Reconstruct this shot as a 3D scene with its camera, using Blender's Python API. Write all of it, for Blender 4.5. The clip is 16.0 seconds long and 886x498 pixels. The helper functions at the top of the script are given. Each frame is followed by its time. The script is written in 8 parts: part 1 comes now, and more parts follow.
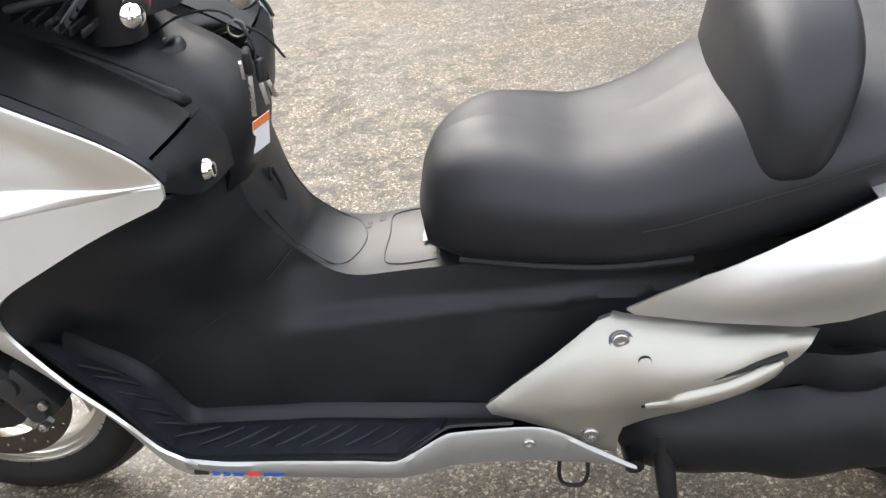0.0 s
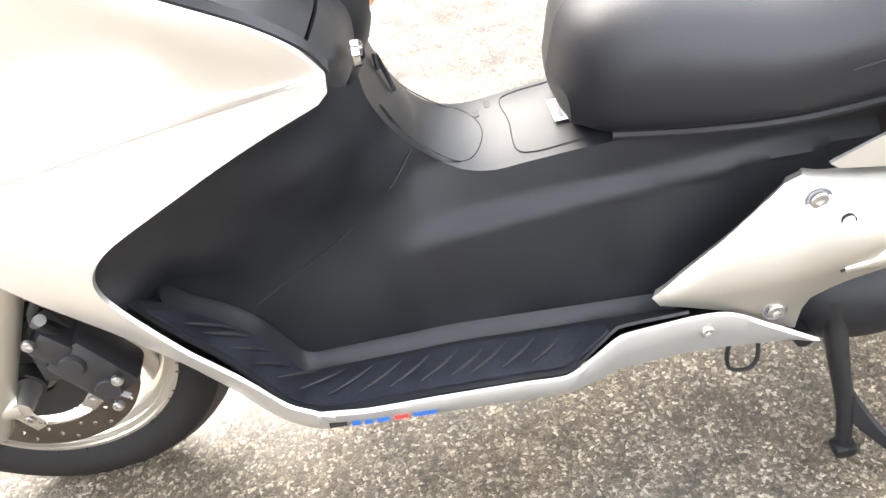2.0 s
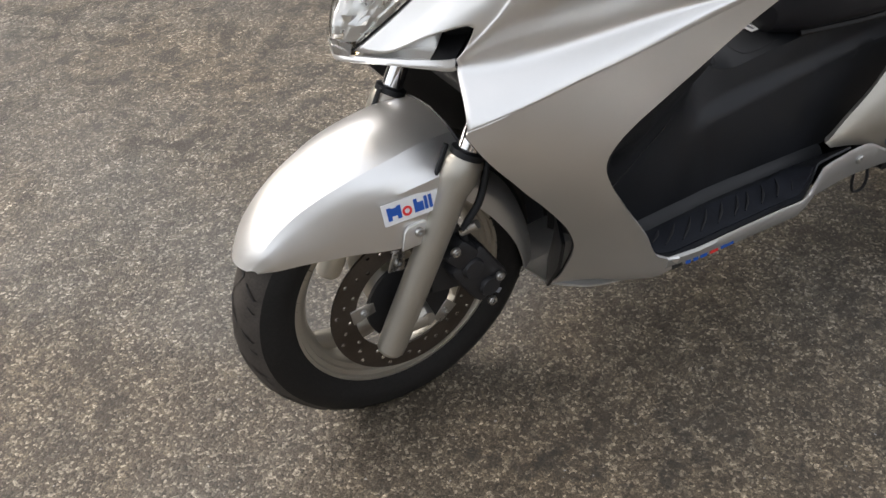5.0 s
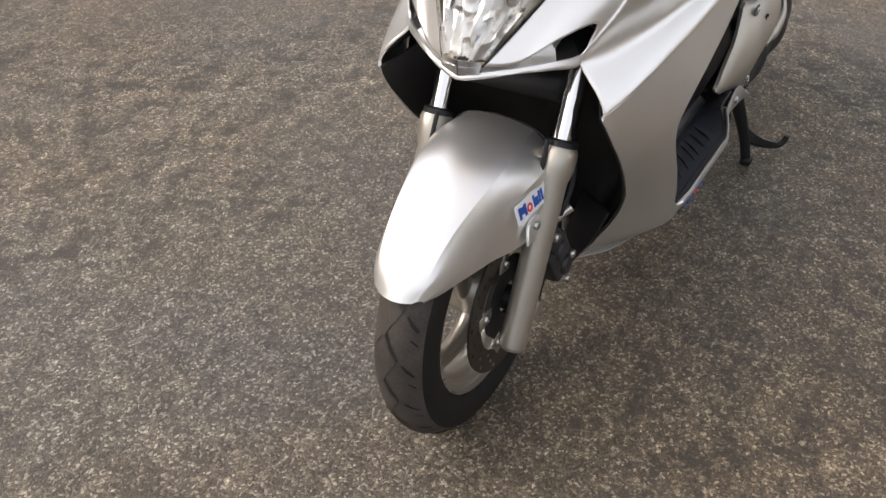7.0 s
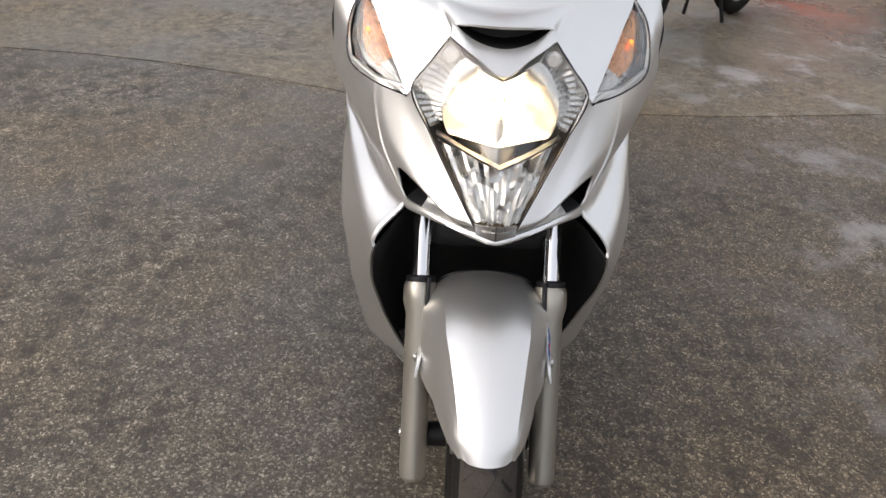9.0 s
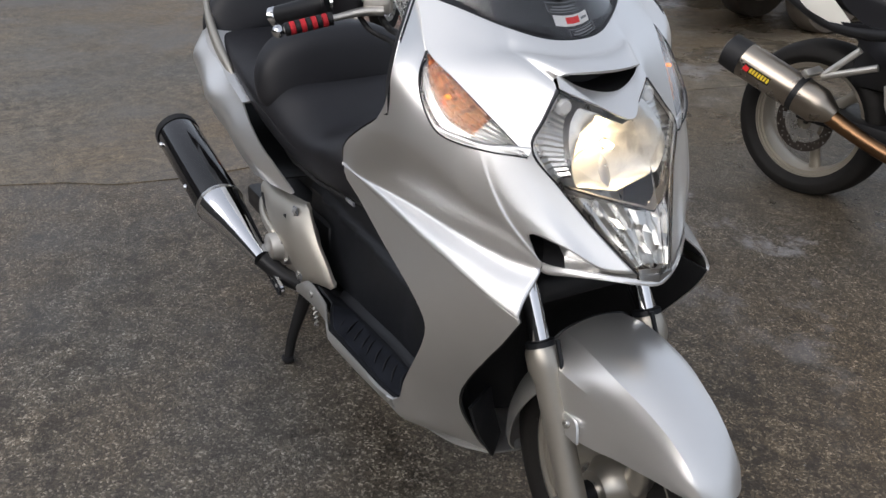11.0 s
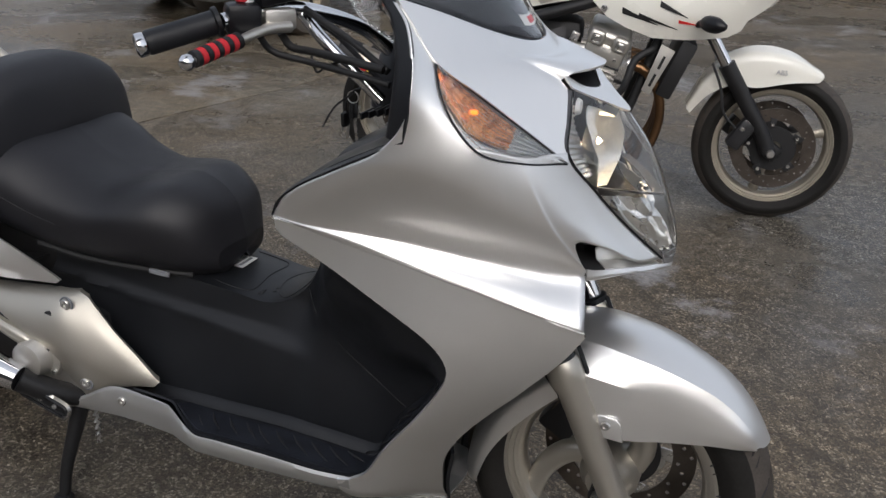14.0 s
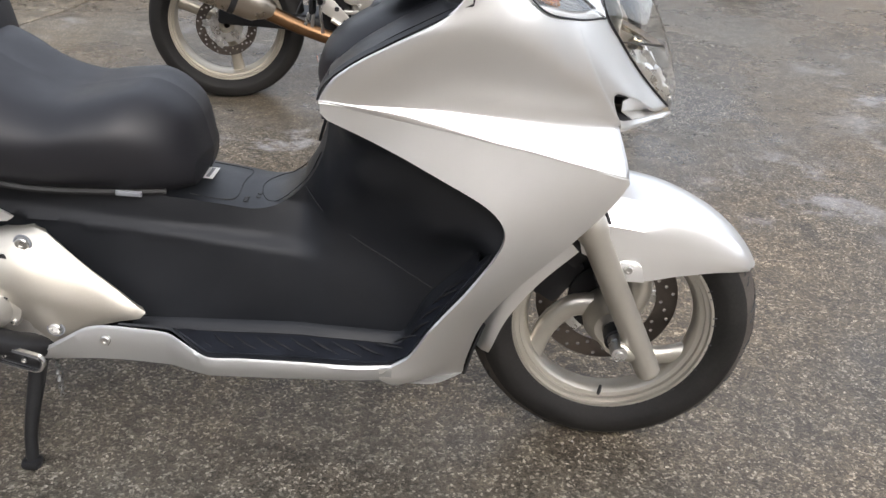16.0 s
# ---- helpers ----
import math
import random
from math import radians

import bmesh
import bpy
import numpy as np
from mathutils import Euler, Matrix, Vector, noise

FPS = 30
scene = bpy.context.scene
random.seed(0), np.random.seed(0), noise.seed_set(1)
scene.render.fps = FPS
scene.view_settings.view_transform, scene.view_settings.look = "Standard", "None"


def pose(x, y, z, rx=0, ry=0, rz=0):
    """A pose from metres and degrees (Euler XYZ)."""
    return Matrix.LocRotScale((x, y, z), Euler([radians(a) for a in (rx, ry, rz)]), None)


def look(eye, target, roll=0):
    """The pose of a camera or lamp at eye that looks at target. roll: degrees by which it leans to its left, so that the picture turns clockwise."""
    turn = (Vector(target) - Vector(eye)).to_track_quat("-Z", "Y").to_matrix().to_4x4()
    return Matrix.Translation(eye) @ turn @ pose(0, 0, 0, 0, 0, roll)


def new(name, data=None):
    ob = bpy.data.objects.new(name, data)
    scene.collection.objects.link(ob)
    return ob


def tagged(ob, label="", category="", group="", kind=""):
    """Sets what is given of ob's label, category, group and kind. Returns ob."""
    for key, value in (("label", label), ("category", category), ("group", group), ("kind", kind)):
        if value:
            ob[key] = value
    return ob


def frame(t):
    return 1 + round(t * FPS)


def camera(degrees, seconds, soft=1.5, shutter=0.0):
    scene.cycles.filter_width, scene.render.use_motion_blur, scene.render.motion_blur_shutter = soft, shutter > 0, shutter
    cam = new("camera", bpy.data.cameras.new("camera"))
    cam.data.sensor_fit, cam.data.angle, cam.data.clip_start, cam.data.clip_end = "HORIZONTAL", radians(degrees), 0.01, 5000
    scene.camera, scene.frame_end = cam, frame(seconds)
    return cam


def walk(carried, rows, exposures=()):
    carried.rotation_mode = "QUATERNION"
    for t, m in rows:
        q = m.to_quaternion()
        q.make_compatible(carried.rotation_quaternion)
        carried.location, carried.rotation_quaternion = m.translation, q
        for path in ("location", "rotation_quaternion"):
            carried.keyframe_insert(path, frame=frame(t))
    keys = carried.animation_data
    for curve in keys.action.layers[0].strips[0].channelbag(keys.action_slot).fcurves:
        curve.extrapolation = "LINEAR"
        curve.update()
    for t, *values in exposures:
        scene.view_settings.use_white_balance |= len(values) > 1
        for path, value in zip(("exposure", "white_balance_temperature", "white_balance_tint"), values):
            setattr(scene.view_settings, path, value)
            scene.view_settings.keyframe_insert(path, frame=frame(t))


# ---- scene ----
import collections
from mathutils.geometry import delaunay_2d_cdt

cam = camera(53.09, 16.0)
# seconds, eye in metres, turn in degrees
ROWS = [
    (0.0, 0.901, -1.101, 1.177, 56.88, 5.54, 3.42),
    (0.5, 0.855, -1.101, 1.128, 53.15, 5.60, 1.00),
    (1.0, 0.765, -1.026, 1.105, 51.19, 6.59, -2.67),
    (1.5, 0.671, -0.950, 1.098, 49.28, 7.85, -4.89),
    (2.0, 0.561, -0.960, 1.092, 50.05, 7.48, -7.36),
    (2.5, 0.354, -0.971, 1.133, 49.54, 6.92, -11.59),
    (3.0, 0.221, -0.944, 1.139, 49.10, 6.58, -13.82),
    (3.5, 0.077, -0.933, 1.142, 47.22, 6.35, -20.61),
    (4.0, -0.087, -0.950, 1.180, 48.12, 5.20, -22.83),
    (4.5, -0.308, -1.001, 1.223, 49.49, 4.93, -28.03),
    (4.7, -0.371, -1.019, 1.216, 49.99, 3.76, -29.08),
    (6.8, -1.024, -0.626, 1.247, 53.49, 1.44, -58.52),
    (7.0, -1.050, -0.561, 1.232, 53.19, 0.68, -60.17),
    (7.5, -1.103, -0.378, 1.214, 52.53, -0.72, -68.96),
    (8.0, -1.107, -0.234, 1.237, 55.36, -0.53, -74.38),
    (8.5, -1.195, -0.072, 1.265, 60.50, -1.74, -81.27),
    (9.0, -1.236, 0.093, 1.291, 62.07, -2.64, -89.30),
    (9.5, -1.155, 0.283, 1.263, 63.49, -3.02, -96.36),
    (9.7, -1.122, 0.367, 1.273, 63.32, -2.07, -99.40),
    (11.8, -0.744, 1.047, 1.298, 65.95, -0.83, -128.74),
    (12.0, -0.690, 1.077, 1.305, 65.99, -0.95, -130.88),
    (12.5, -0.564, 1.169, 1.290, 67.75, -2.39, -137.16),
    (13.0, -0.436, 1.310, 1.303, 69.08, -3.18, -144.32),
    (13.5, -0.338, 1.346, 1.266, 68.53, -3.58, -150.48),
    (14.0, -0.170, 1.309, 1.224, 66.54, -2.83, -157.49),
    (14.5, -0.041, 1.296, 1.198, 64.74, -3.34, -163.50),
    (15.0, 0.080, 1.374, 1.178, 64.99, -3.53, -169.52),
    (15.5, 0.192, 1.473, 1.175, 64.83, -3.12, -174.47),
    (16.0, 0.278, 1.455, 1.127, 62.84, -2.95, -176.63),
]
EXPOSURES = [(0.0, 1.70, 6400, 10), (0.5, 2.30, 6500, 10), (1.0, 2.60, 6600, 10), (1.5, 2.85, 6600, 10), (2.0, 3.05, 6600, 10), (2.5, 2.8, 6600, 10), (3.0, 2.0, 6600, 10), (3.5, 1.73, 6600, 10), (4.0, 1.14, 6600, 11), (4.5, 0.70, 6600, 11), (7.0, 0.66, 6800, 14), (8.0, 0.72, 6700, 14), (8.5, 0.48, 6650, 14), (9.0, 0.30, 6600, 13), (9.5, -0.07, 6500, 13), (12.0, -0.15, 6100, 12), (13.0, -0.28, 6100, 12), (14.0, -0.13, 6200, 12), (15.0, 0.60, 6300, 12), (16.0, 1.00, 6300, 12)]
walk(cam, [(t, pose(x, y, z, rx, ry, rz)) for t, x, y, z, rx, ry, rz in ROWS], EXPOSURES)

# ---- sky and light ----
world = bpy.data.worlds.new("sky")
scene.world = world
world.use_nodes = True
wn = world.node_tree
sky = wn.nodes.new("ShaderNodeTexSky")
sky.sky_type = "NISHITA"
sky.sun_disc = False
sky.sun_elevation, sky.sun_rotation = radians(33), radians(-24)
sky.air_density, sky.dust_density, sky.ozone_density = 1.0, 4.0, 0.6
haze = wn.nodes.new("ShaderNodeHueSaturation")
haze.inputs["Saturation"].default_value = 0.5
wn.links.new(sky.outputs[0], haze.inputs["Color"])
veil = wn.nodes.new("ShaderNodeMix")
veil.data_type, veil.blend_type = "RGBA", "ADD"
veil.inputs[0].default_value = 1.0
veil.inputs[7].default_value = (3.2, 3.3, 3.4, 1)
wn.links.new(haze.outputs[0], veil.inputs[6])
wn.links.new(veil.outputs[2], wn.nodes["Background"].inputs[0])
wn.nodes["Background"].inputs[1].default_value = 0.12
sun = new("sun", bpy.data.lights.new("sun", "SUN"))
sun.data.energy, sun.data.angle, sun.data.color = 0.76, radians(60), (1.0, 0.94, 0.85)
sun.matrix_world = look((0, 0, 0), (0.35, -0.80, -0.56))

# ---- mesh tools ----
def crv(pts, n):
    """A smooth curve through pts, n samples evenly along it."""
    p = np.array(pts, float)
    if len(p) == 2:
        return p[0] + (p[1] - p[0]) * np.linspace(0, 1, n)[:, None]
    ext = np.vstack([2 * p[0] - p[1], p, 2 * p[-1] - p[-2]])
    out = []
    for i in range(len(p) - 1):
        a, b, c, d = ext[i:i + 4]
        k = [0.0]
        for q, r in ((a, b), (b, c), (c, d)):
            k.append(k[-1] + max(np.linalg.norm(r - q), 1e-6) ** 0.5)
        for t in np.linspace(k[1], k[2], 24, endpoint=False):
            a1 = (k[1] - t) / (k[1] - k[0]) * a + (t - k[0]) / (k[1] - k[0]) * b
            a2 = (k[2] - t) / (k[2] - k[1]) * b + (t - k[1]) / (k[2] - k[1]) * c
            a3 = (k[3] - t) / (k[3] - k[2]) * c + (t - k[2]) / (k[3] - k[2]) * d
            b1 = (k[2] - t) / (k[2] - k[0]) * a1 + (t - k[0]) / (k[2] - k[0]) * a2
            b2 = (k[3] - t) / (k[3] - k[1]) * a2 + (t - k[1]) / (k[3] - k[1]) * a3
            out.append((k[2] - t) / (k[2] - k[1]) * b1 + (t - k[1]) / (k[2] - k[1]) * b2)
    out.append(p[-1])
    out = np.array(out)
    s = np.r_[0, np.cumsum(np.linalg.norm(np.diff(out, axis=0), axis=1))]
    u = np.linspace(0, s[-1], n)
    return np.stack([np.interp(u, s, out[:, i]) for i in range(out.shape[1])], 1)


def loft(curves, n, m):
    """A grid m x n: each curve resampled to n, and smooth curves across them."""
    rows = [crv(c, n) for c in curves]
    return np.stack([crv([r[i] for r in rows], m) for i in range(n)], 1)


def coons(bottom, top, left, right, nu, nv, bulge=(0, 0, 0)):
    """A patch between four curves: bottom and top run along u, left and right along v."""
    b, t, l, r = crv(bottom, nu), crv(top, nu), crv(left, nv), crv(right, nv)
    u, v = np.linspace(0, 1, nu)[None, :, None], np.linspace(0, 1, nv)[:, None, None]
    g = (1 - v) * b[None] + v * t[None] + (1 - u) * l[:, None] + u * r[:, None]
    g = g - ((1 - u) * (1 - v) * b[0] + u * (1 - v) * b[-1] + (1 - u) * v * t[0] + u * v * t[-1])
    return g + 16 * u * (1 - u) * v * (1 - v) * np.array(bulge, float)


def full(pts):
    """A half curve that starts in the middle plane, made whole."""
    return [(x, -y, z) for x, y, z in pts[:0:-1]] + list(pts)


def whole_grid(g):
    """A half grid whose first column lies in the middle plane, made whole."""
    return np.concatenate([g[:, :0:-1] * np.array((1, -1, 1)), g], 1)


def grid_normals(g):
    du, dv = np.gradient(g, axis=1), np.gradient(g, axis=0)
    n = np.cross(du, dv)
    return n / np.maximum(np.linalg.norm(n, axis=2, keepdims=True), 1e-9)


def mesh_of(name, verts, faces, smooth=40):
    me = bpy.data.meshes.new(name)
    me.from_pydata([tuple(v) for v in verts], [], faces)
    me.validate()
    bm = bmesh.new()
    bm.from_mesh(me)
    bmesh.ops.remove_doubles(bm, verts=bm.verts, dist=0.0002)
    bmesh.ops.recalc_face_normals(bm, faces=bm.faces)
    bm.to_mesh(me)
    bm.free()
    me.shade_smooth()
    me.set_sharp_from_angle(angle=radians(smooth))
    return me


def sheet_mesh(name, g, thick=0.003, side=1, smooth=40, close_u=False):
    """A closed shell from a grid; thick goes inwards, away from the normals that side picks."""
    m, n = g.shape[:2]
    off = g - side * thick * grid_normals(g)
    verts = np.vstack([g.reshape(-1, 3), off.reshape(-1, 3)])
    k = m * n
    faces = []
    for i in range(m - 1):
        for j in range(n - 1):
            a, b, c, d = i * n + j, i * n + j + 1, (i + 1) * n + j + 1, (i + 1) * n + j
            faces += [(a, b, c, d), (k + d, k + c, k + b, k + a)]
    rim = [(0, j) for j in range(n)] + [(i, n - 1) for i in range(1, m)] + [(m - 1, j) for j in range(n - 2, -1, -1)] + [(i, 0) for i in range(m - 2, 0, -1)]
    for (a, b), (c, d) in zip(rim, rim[1:] + rim[:1]):
        p, q = a * n + b, c * n + d
        faces.append((q, p, k + p, k + q))
    return mesh_of(name, verts, faces, smooth)


def flip(me):
    """The mirror image of a mesh in the plane y = 0."""
    out = me.copy()
    bm = bmesh.new()
    bm.from_mesh(out)
    for v in bm.verts:
        v.co.y = -v.co.y
    bmesh.ops.reverse_faces(bm, faces=bm.faces)
    bm.to_mesh(out)
    bm.free()
    return out


def part(name, data, material, parent=None, label=""):
    """Links a mesh or a bmesh as one object under a thing or a part."""
    if isinstance(data, bmesh.types.BMesh):
        me = bpy.data.meshes.new(name)
        bmesh.ops.recalc_face_normals(data, faces=data.faces)
        data.to_mesh(me)
        data.free()
        me.shade_smooth()
        me.set_sharp_from_angle(angle=radians(40))
        data = me
    if not data.materials:
        data.materials.append(material)
    ob = new(name, data)
    ob.parent = parent
    return tagged(ob, label=label)


def both(name, data, material, parent, label=""):
    """A part and its mirror image on the other side."""
    a = part(name, data, material, parent, label)
    other = flip(a.data)
    return a, part(name, other, material, parent, label)


def thing(name, label, category, at=(0, 0, 0), rz=0.0, group="", kind=""):
    ob = new(name)
    ob.empty_display_size = 0.1
    ob.matrix_world = pose(*at, 0, 0, rz)
    return tagged(ob, label, category, group, kind)


def thin_plate(points):
    """A smooth height over a plane through (a, b, height) points."""
    p = np.array(points, float)
    k = len(p)

    def u(r):
        return np.where(r > 1e-9, r * r * np.log(np.maximum(r, 1e-9)), 0)
    m = np.zeros((k + 3, k + 3))
    m[:k, :k] = u(np.linalg.norm(p[:, None, :2] - p[None, :, :2], axis=2)) + 1e-5 * np.eye(k)
    m[:k, k], m[:k, k + 1:] = 1, p[:, :2]
    m[k:, :k] = m[:k, k:].T
    w = np.linalg.solve(m, np.r_[p[:, 2], 0, 0, 0])

    def height(a, b):
        r = np.sqrt((np.asarray(a)[..., None] - p[:, 0]) ** 2 + (np.asarray(b)[..., None] - p[:, 1]) ** 2)
        return u(r) @ w[:k] + w[k] + w[k + 1] * np.asarray(a) + w[k + 2] * np.asarray(b)
    return height


def field_mesh(name, outline, height, axes, cell, thick, smooth=40, cuts=()):
    """A shell over a plane outline, cut into cells, its height from a function. axes: 'xz' (height is y) or 'xy' (height is z)."""
    bm = bmesh.new()
    vs = [bm.verts.new((a, b, 0)) for a, b in outline]
    bm.faces.new(vs)
    lo, hi = np.min(outline, axis=0), np.max(outline, axis=0)
    for ax in (0, 1):
        for c in np.arange(math.ceil(lo[ax] / cell) * cell, hi[ax], cell):
            no = (1, 0, 0) if ax == 0 else (0, 1, 0)
            bmesh.ops.bisect_plane(bm, geom=bm.verts[:] + bm.edges[:] + bm.faces[:], dist=1e-5, plane_co=[c * q for q in no], plane_no=no)
    bmesh.ops.triangulate(bm, faces=[f for f in bm.faces if len(f.verts) > 4])
    xy = np.array([v.co[:2] for v in bm.verts])
    h = height(xy[:, 0], xy[:, 1])
    e = 0.002
    ga, gb = (height(xy[:, 0] + e, xy[:, 1]) - h) / e, (height(xy[:, 0], xy[:, 1] + e) - h) / e
    nn = np.stack([-ga, -gb, np.ones(len(h))], 1)
    nn /= np.linalg.norm(nn, axis=1, keepdims=True)
    top = np.c_[xy, h]
    low = top - thick * nn
    bm.verts.index_update()
    faces = [[v.index for v in f.verts] for f in bm.faces]
    k = len(h)
    full = list(faces) + [[k + i for i in reversed(f)] for f in faces]
    for ed in bm.edges:
        if len(ed.link_faces) == 1:
            l = ed.link_loops[0]
            a, b = l.vert.index, l.link_loop_next.vert.index
            full.append((b, a, k + a, k + b))
    bm.free()
    pts = np.vstack([top, low])
    if axes == "xz":
        pts = pts[:, [0, 2, 1]]
    return mesh_of(name, pts, full, smooth)


def tube_mesh(name, pts, radius, seg=14, smooth=40, n=None, caps=True, squash=None):
    """A round bar along a smooth curve; radius is one number or one for each point."""
    p = np.array(pts, float)
    r = np.full(len(p), radius) if np.isscalar(radius) else np.array(radius, float)
    if n:
        q = crv(np.c_[p, r], n)
        p, r = q[:, :3], q[:, 3]
    tan = np.gradient(p, axis=0)
    still = np.linalg.norm(tan, axis=1) < 1e-7
    tan[still] = p[min(1, len(p) - 1)] - p[0]
    tan /= np.maximum(np.linalg.norm(tan, axis=1, keepdims=True), 1e-9)
    ref = np.array([0, 0, 1.0]) if abs(tan[0][2]) < 0.9 else np.array([1.0, 0, 0])
    verts, faces = [], []
    for i in range(len(p)):
        a = np.cross(tan[i], ref)
        if np.linalg.norm(a) < 1e-4:
            a = np.cross(tan[i], (0.3, 0.9, 0.31))
        a /= np.linalg.norm(a)
        b = np.cross(a, tan[i])
        ref = b
        for k in range(seg):
            w = 2 * math.pi * k / seg
            ka, kb = squash if squash else (1, 1)
            verts.append(p[i] + r[i] * (ka * math.cos(w) * a + kb * math.sin(w) * b))
    for i in range(len(p) - 1):
        for k in range(seg):
            j = (k + 1) % seg
            faces.append((i * seg + k, i * seg + j, (i + 1) * seg + j, (i + 1) * seg + k))
    if caps:
        faces += [tuple(range(seg))[::-1], tuple((len(p) - 1) * seg + k for k in range(seg))]
    return mesh_of(name, verts, faces, smooth)


def lathe_mesh(name, profile, seg=64, axis="y", at=(0, 0, 0), smooth=35, closed=False, turn=None):
    """A turned shape: profile of (radius, along). axis: the letter it turns about."""
    verts, faces = [], []
    n = len(profile)
    for k in range(seg):
        w = 2 * math.pi * k / seg
        for r, h in profile:
            c, s = r * math.cos(w), r * math.sin(w)
            verts.append({"y": (c, h, s), "z": (c, s, h), "x": (h, c, s)}[axis])
    for k in range(seg):
        j = (k + 1) % seg
        for i in range(n - (0 if closed else 1)):
            i2 = (i + 1) % n
            faces.append((k * n + i, k * n + i2, j * n + i2, j * n + i))
    v = np.array(verts)
    if turn is not None:
        v = v @ np.array(turn.to_3x3()).T
    return mesh_of(name, v + np.array(at), faces, smooth)


def block(size, bevel=0.004, at=(0, 0, 0), turn=(0, 0, 0), taper=1.0, segments=2):
    """A bevelled box as a bmesh, its middle at the place given."""
    bm = bmesh.new()
    bmesh.ops.create_cube(bm, size=1)
    for v in bm.verts:
        k = taper if v.co.z > 0 else 1
        v.co = Vector((v.co.x * size[0] * k, v.co.y * size[1] * k, v.co.z * size[2]))
    if bevel:
        bmesh.ops.bevel(bm, geom=bm.edges[:], offset=bevel, segments=segments, profile=0.5, affect="EDGES")
    bm.transform(pose(*at, *turn))
    return bm


def plate(outline, thick, m=None, bevel=0.0):
    """A flat plate from an outline in its own x, y, thick along z, then moved by m."""
    bm = bmesh.new()
    vs = [bm.verts.new((a, b, 0)) for a, b in outline]
    f = bm.faces.new(vs)
    ex = bmesh.ops.extrude_face_region(bm, geom=[f])
    bmesh.ops.translate(bm, verts=[g for g in ex["geom"] if isinstance(g, bmesh.types.BMVert)], vec=(0, 0, thick))
    bmesh.ops.recalc_face_normals(bm, faces=bm.faces)
    if bevel:
        bmesh.ops.bevel(bm, geom=[e for e in bm.edges if abs(e.verts[0].co.z - e.verts[1].co.z) < 1e-6], offset=bevel, segments=2, profile=0.5, affect="EDGES")
    if m:
        bm.transform(m)
    return bm


def bolt(r=0.008, h=0.006, at=(0, 0, 0), turn=(90, 0, 0), side=1):
    """A round-headed socket screw as a bmesh, its head along its own z."""
    prof = [(r * 0.45, h * 0.4), (r * 0.5, h), (r * 0.85, h), (r, h * 0.7), (r, 0)]
    me = lathe_mesh("screw", [(0.0001, h * 0.4)] + prof, 14, "z")
    bm = bmesh.new()
    bm.from_mesh(me)
    bm.transform(pose(*at, *turn))
    return bm


def letters(name, text, size, m, material, parent=None, thick=0.0006, label="", bold=0.0, stretch=1.0):
    """Raised letters in the built-in font, turned into a mesh, standing at the pose m."""
    cu = bpy.data.curves.new(name, "FONT")
    cu.body, cu.size, cu.extrude, cu.align_x, cu.align_y, cu.offset = text, size, thick, "CENTER", "CENTER", bold
    ob = bpy.data.objects.new(name, cu)
    me = bpy.data.meshes.new_from_object(ob)
    bpy.data.objects.remove(ob)
    me.transform(m @ Matrix.Diagonal((stretch, 1, 1, 1)))
    me.materials.clear()
    return part(name, me, material, parent, label)


def frame_at(origin, along, up):
    """A pose whose x runs along and whose y runs up, z out of the surface."""
    x = Vector(along).normalized()
    z = x.cross(Vector(up)).normalized()
    y = z.cross(x)
    m = Matrix((x, y, z)).transposed().to_4x4()
    m.translation = Vector(origin)
    return m

# ---- materials ----
def nodes_of(name):
    m = bpy.data.materials.new(name)
    m.use_nodes = True
    return m, m.node_tree, m.node_tree.nodes["Principled BSDF"]


def noise_node(nt, scale, detail=4.0, rough=0.6):
    tc = nt.nodes.get("Texture Coordinate") or nt.nodes.new("ShaderNodeTexCoord")
    n = nt.nodes.new("ShaderNodeTexNoise")
    n.inputs["Scale"].default_value, n.inputs["Detail"].default_value, n.inputs["Roughness"].default_value = scale, detail, rough
    nt.links.new(tc.outputs["Object"], n.inputs["Vector"])
    return n


def ramp_node(nt, src, stops):
    r = nt.nodes.new("ShaderNodeValToRGB")
    while len(r.color_ramp.elements) < len(stops):
        r.color_ramp.elements.new(0.5)
    for e, (p, c) in zip(r.color_ramp.elements, stops):
        e.position, e.color = p, (*((c, c, c) if np.isscalar(c) else c), 1)
    nt.links.new(src, r.inputs[0])
    return r


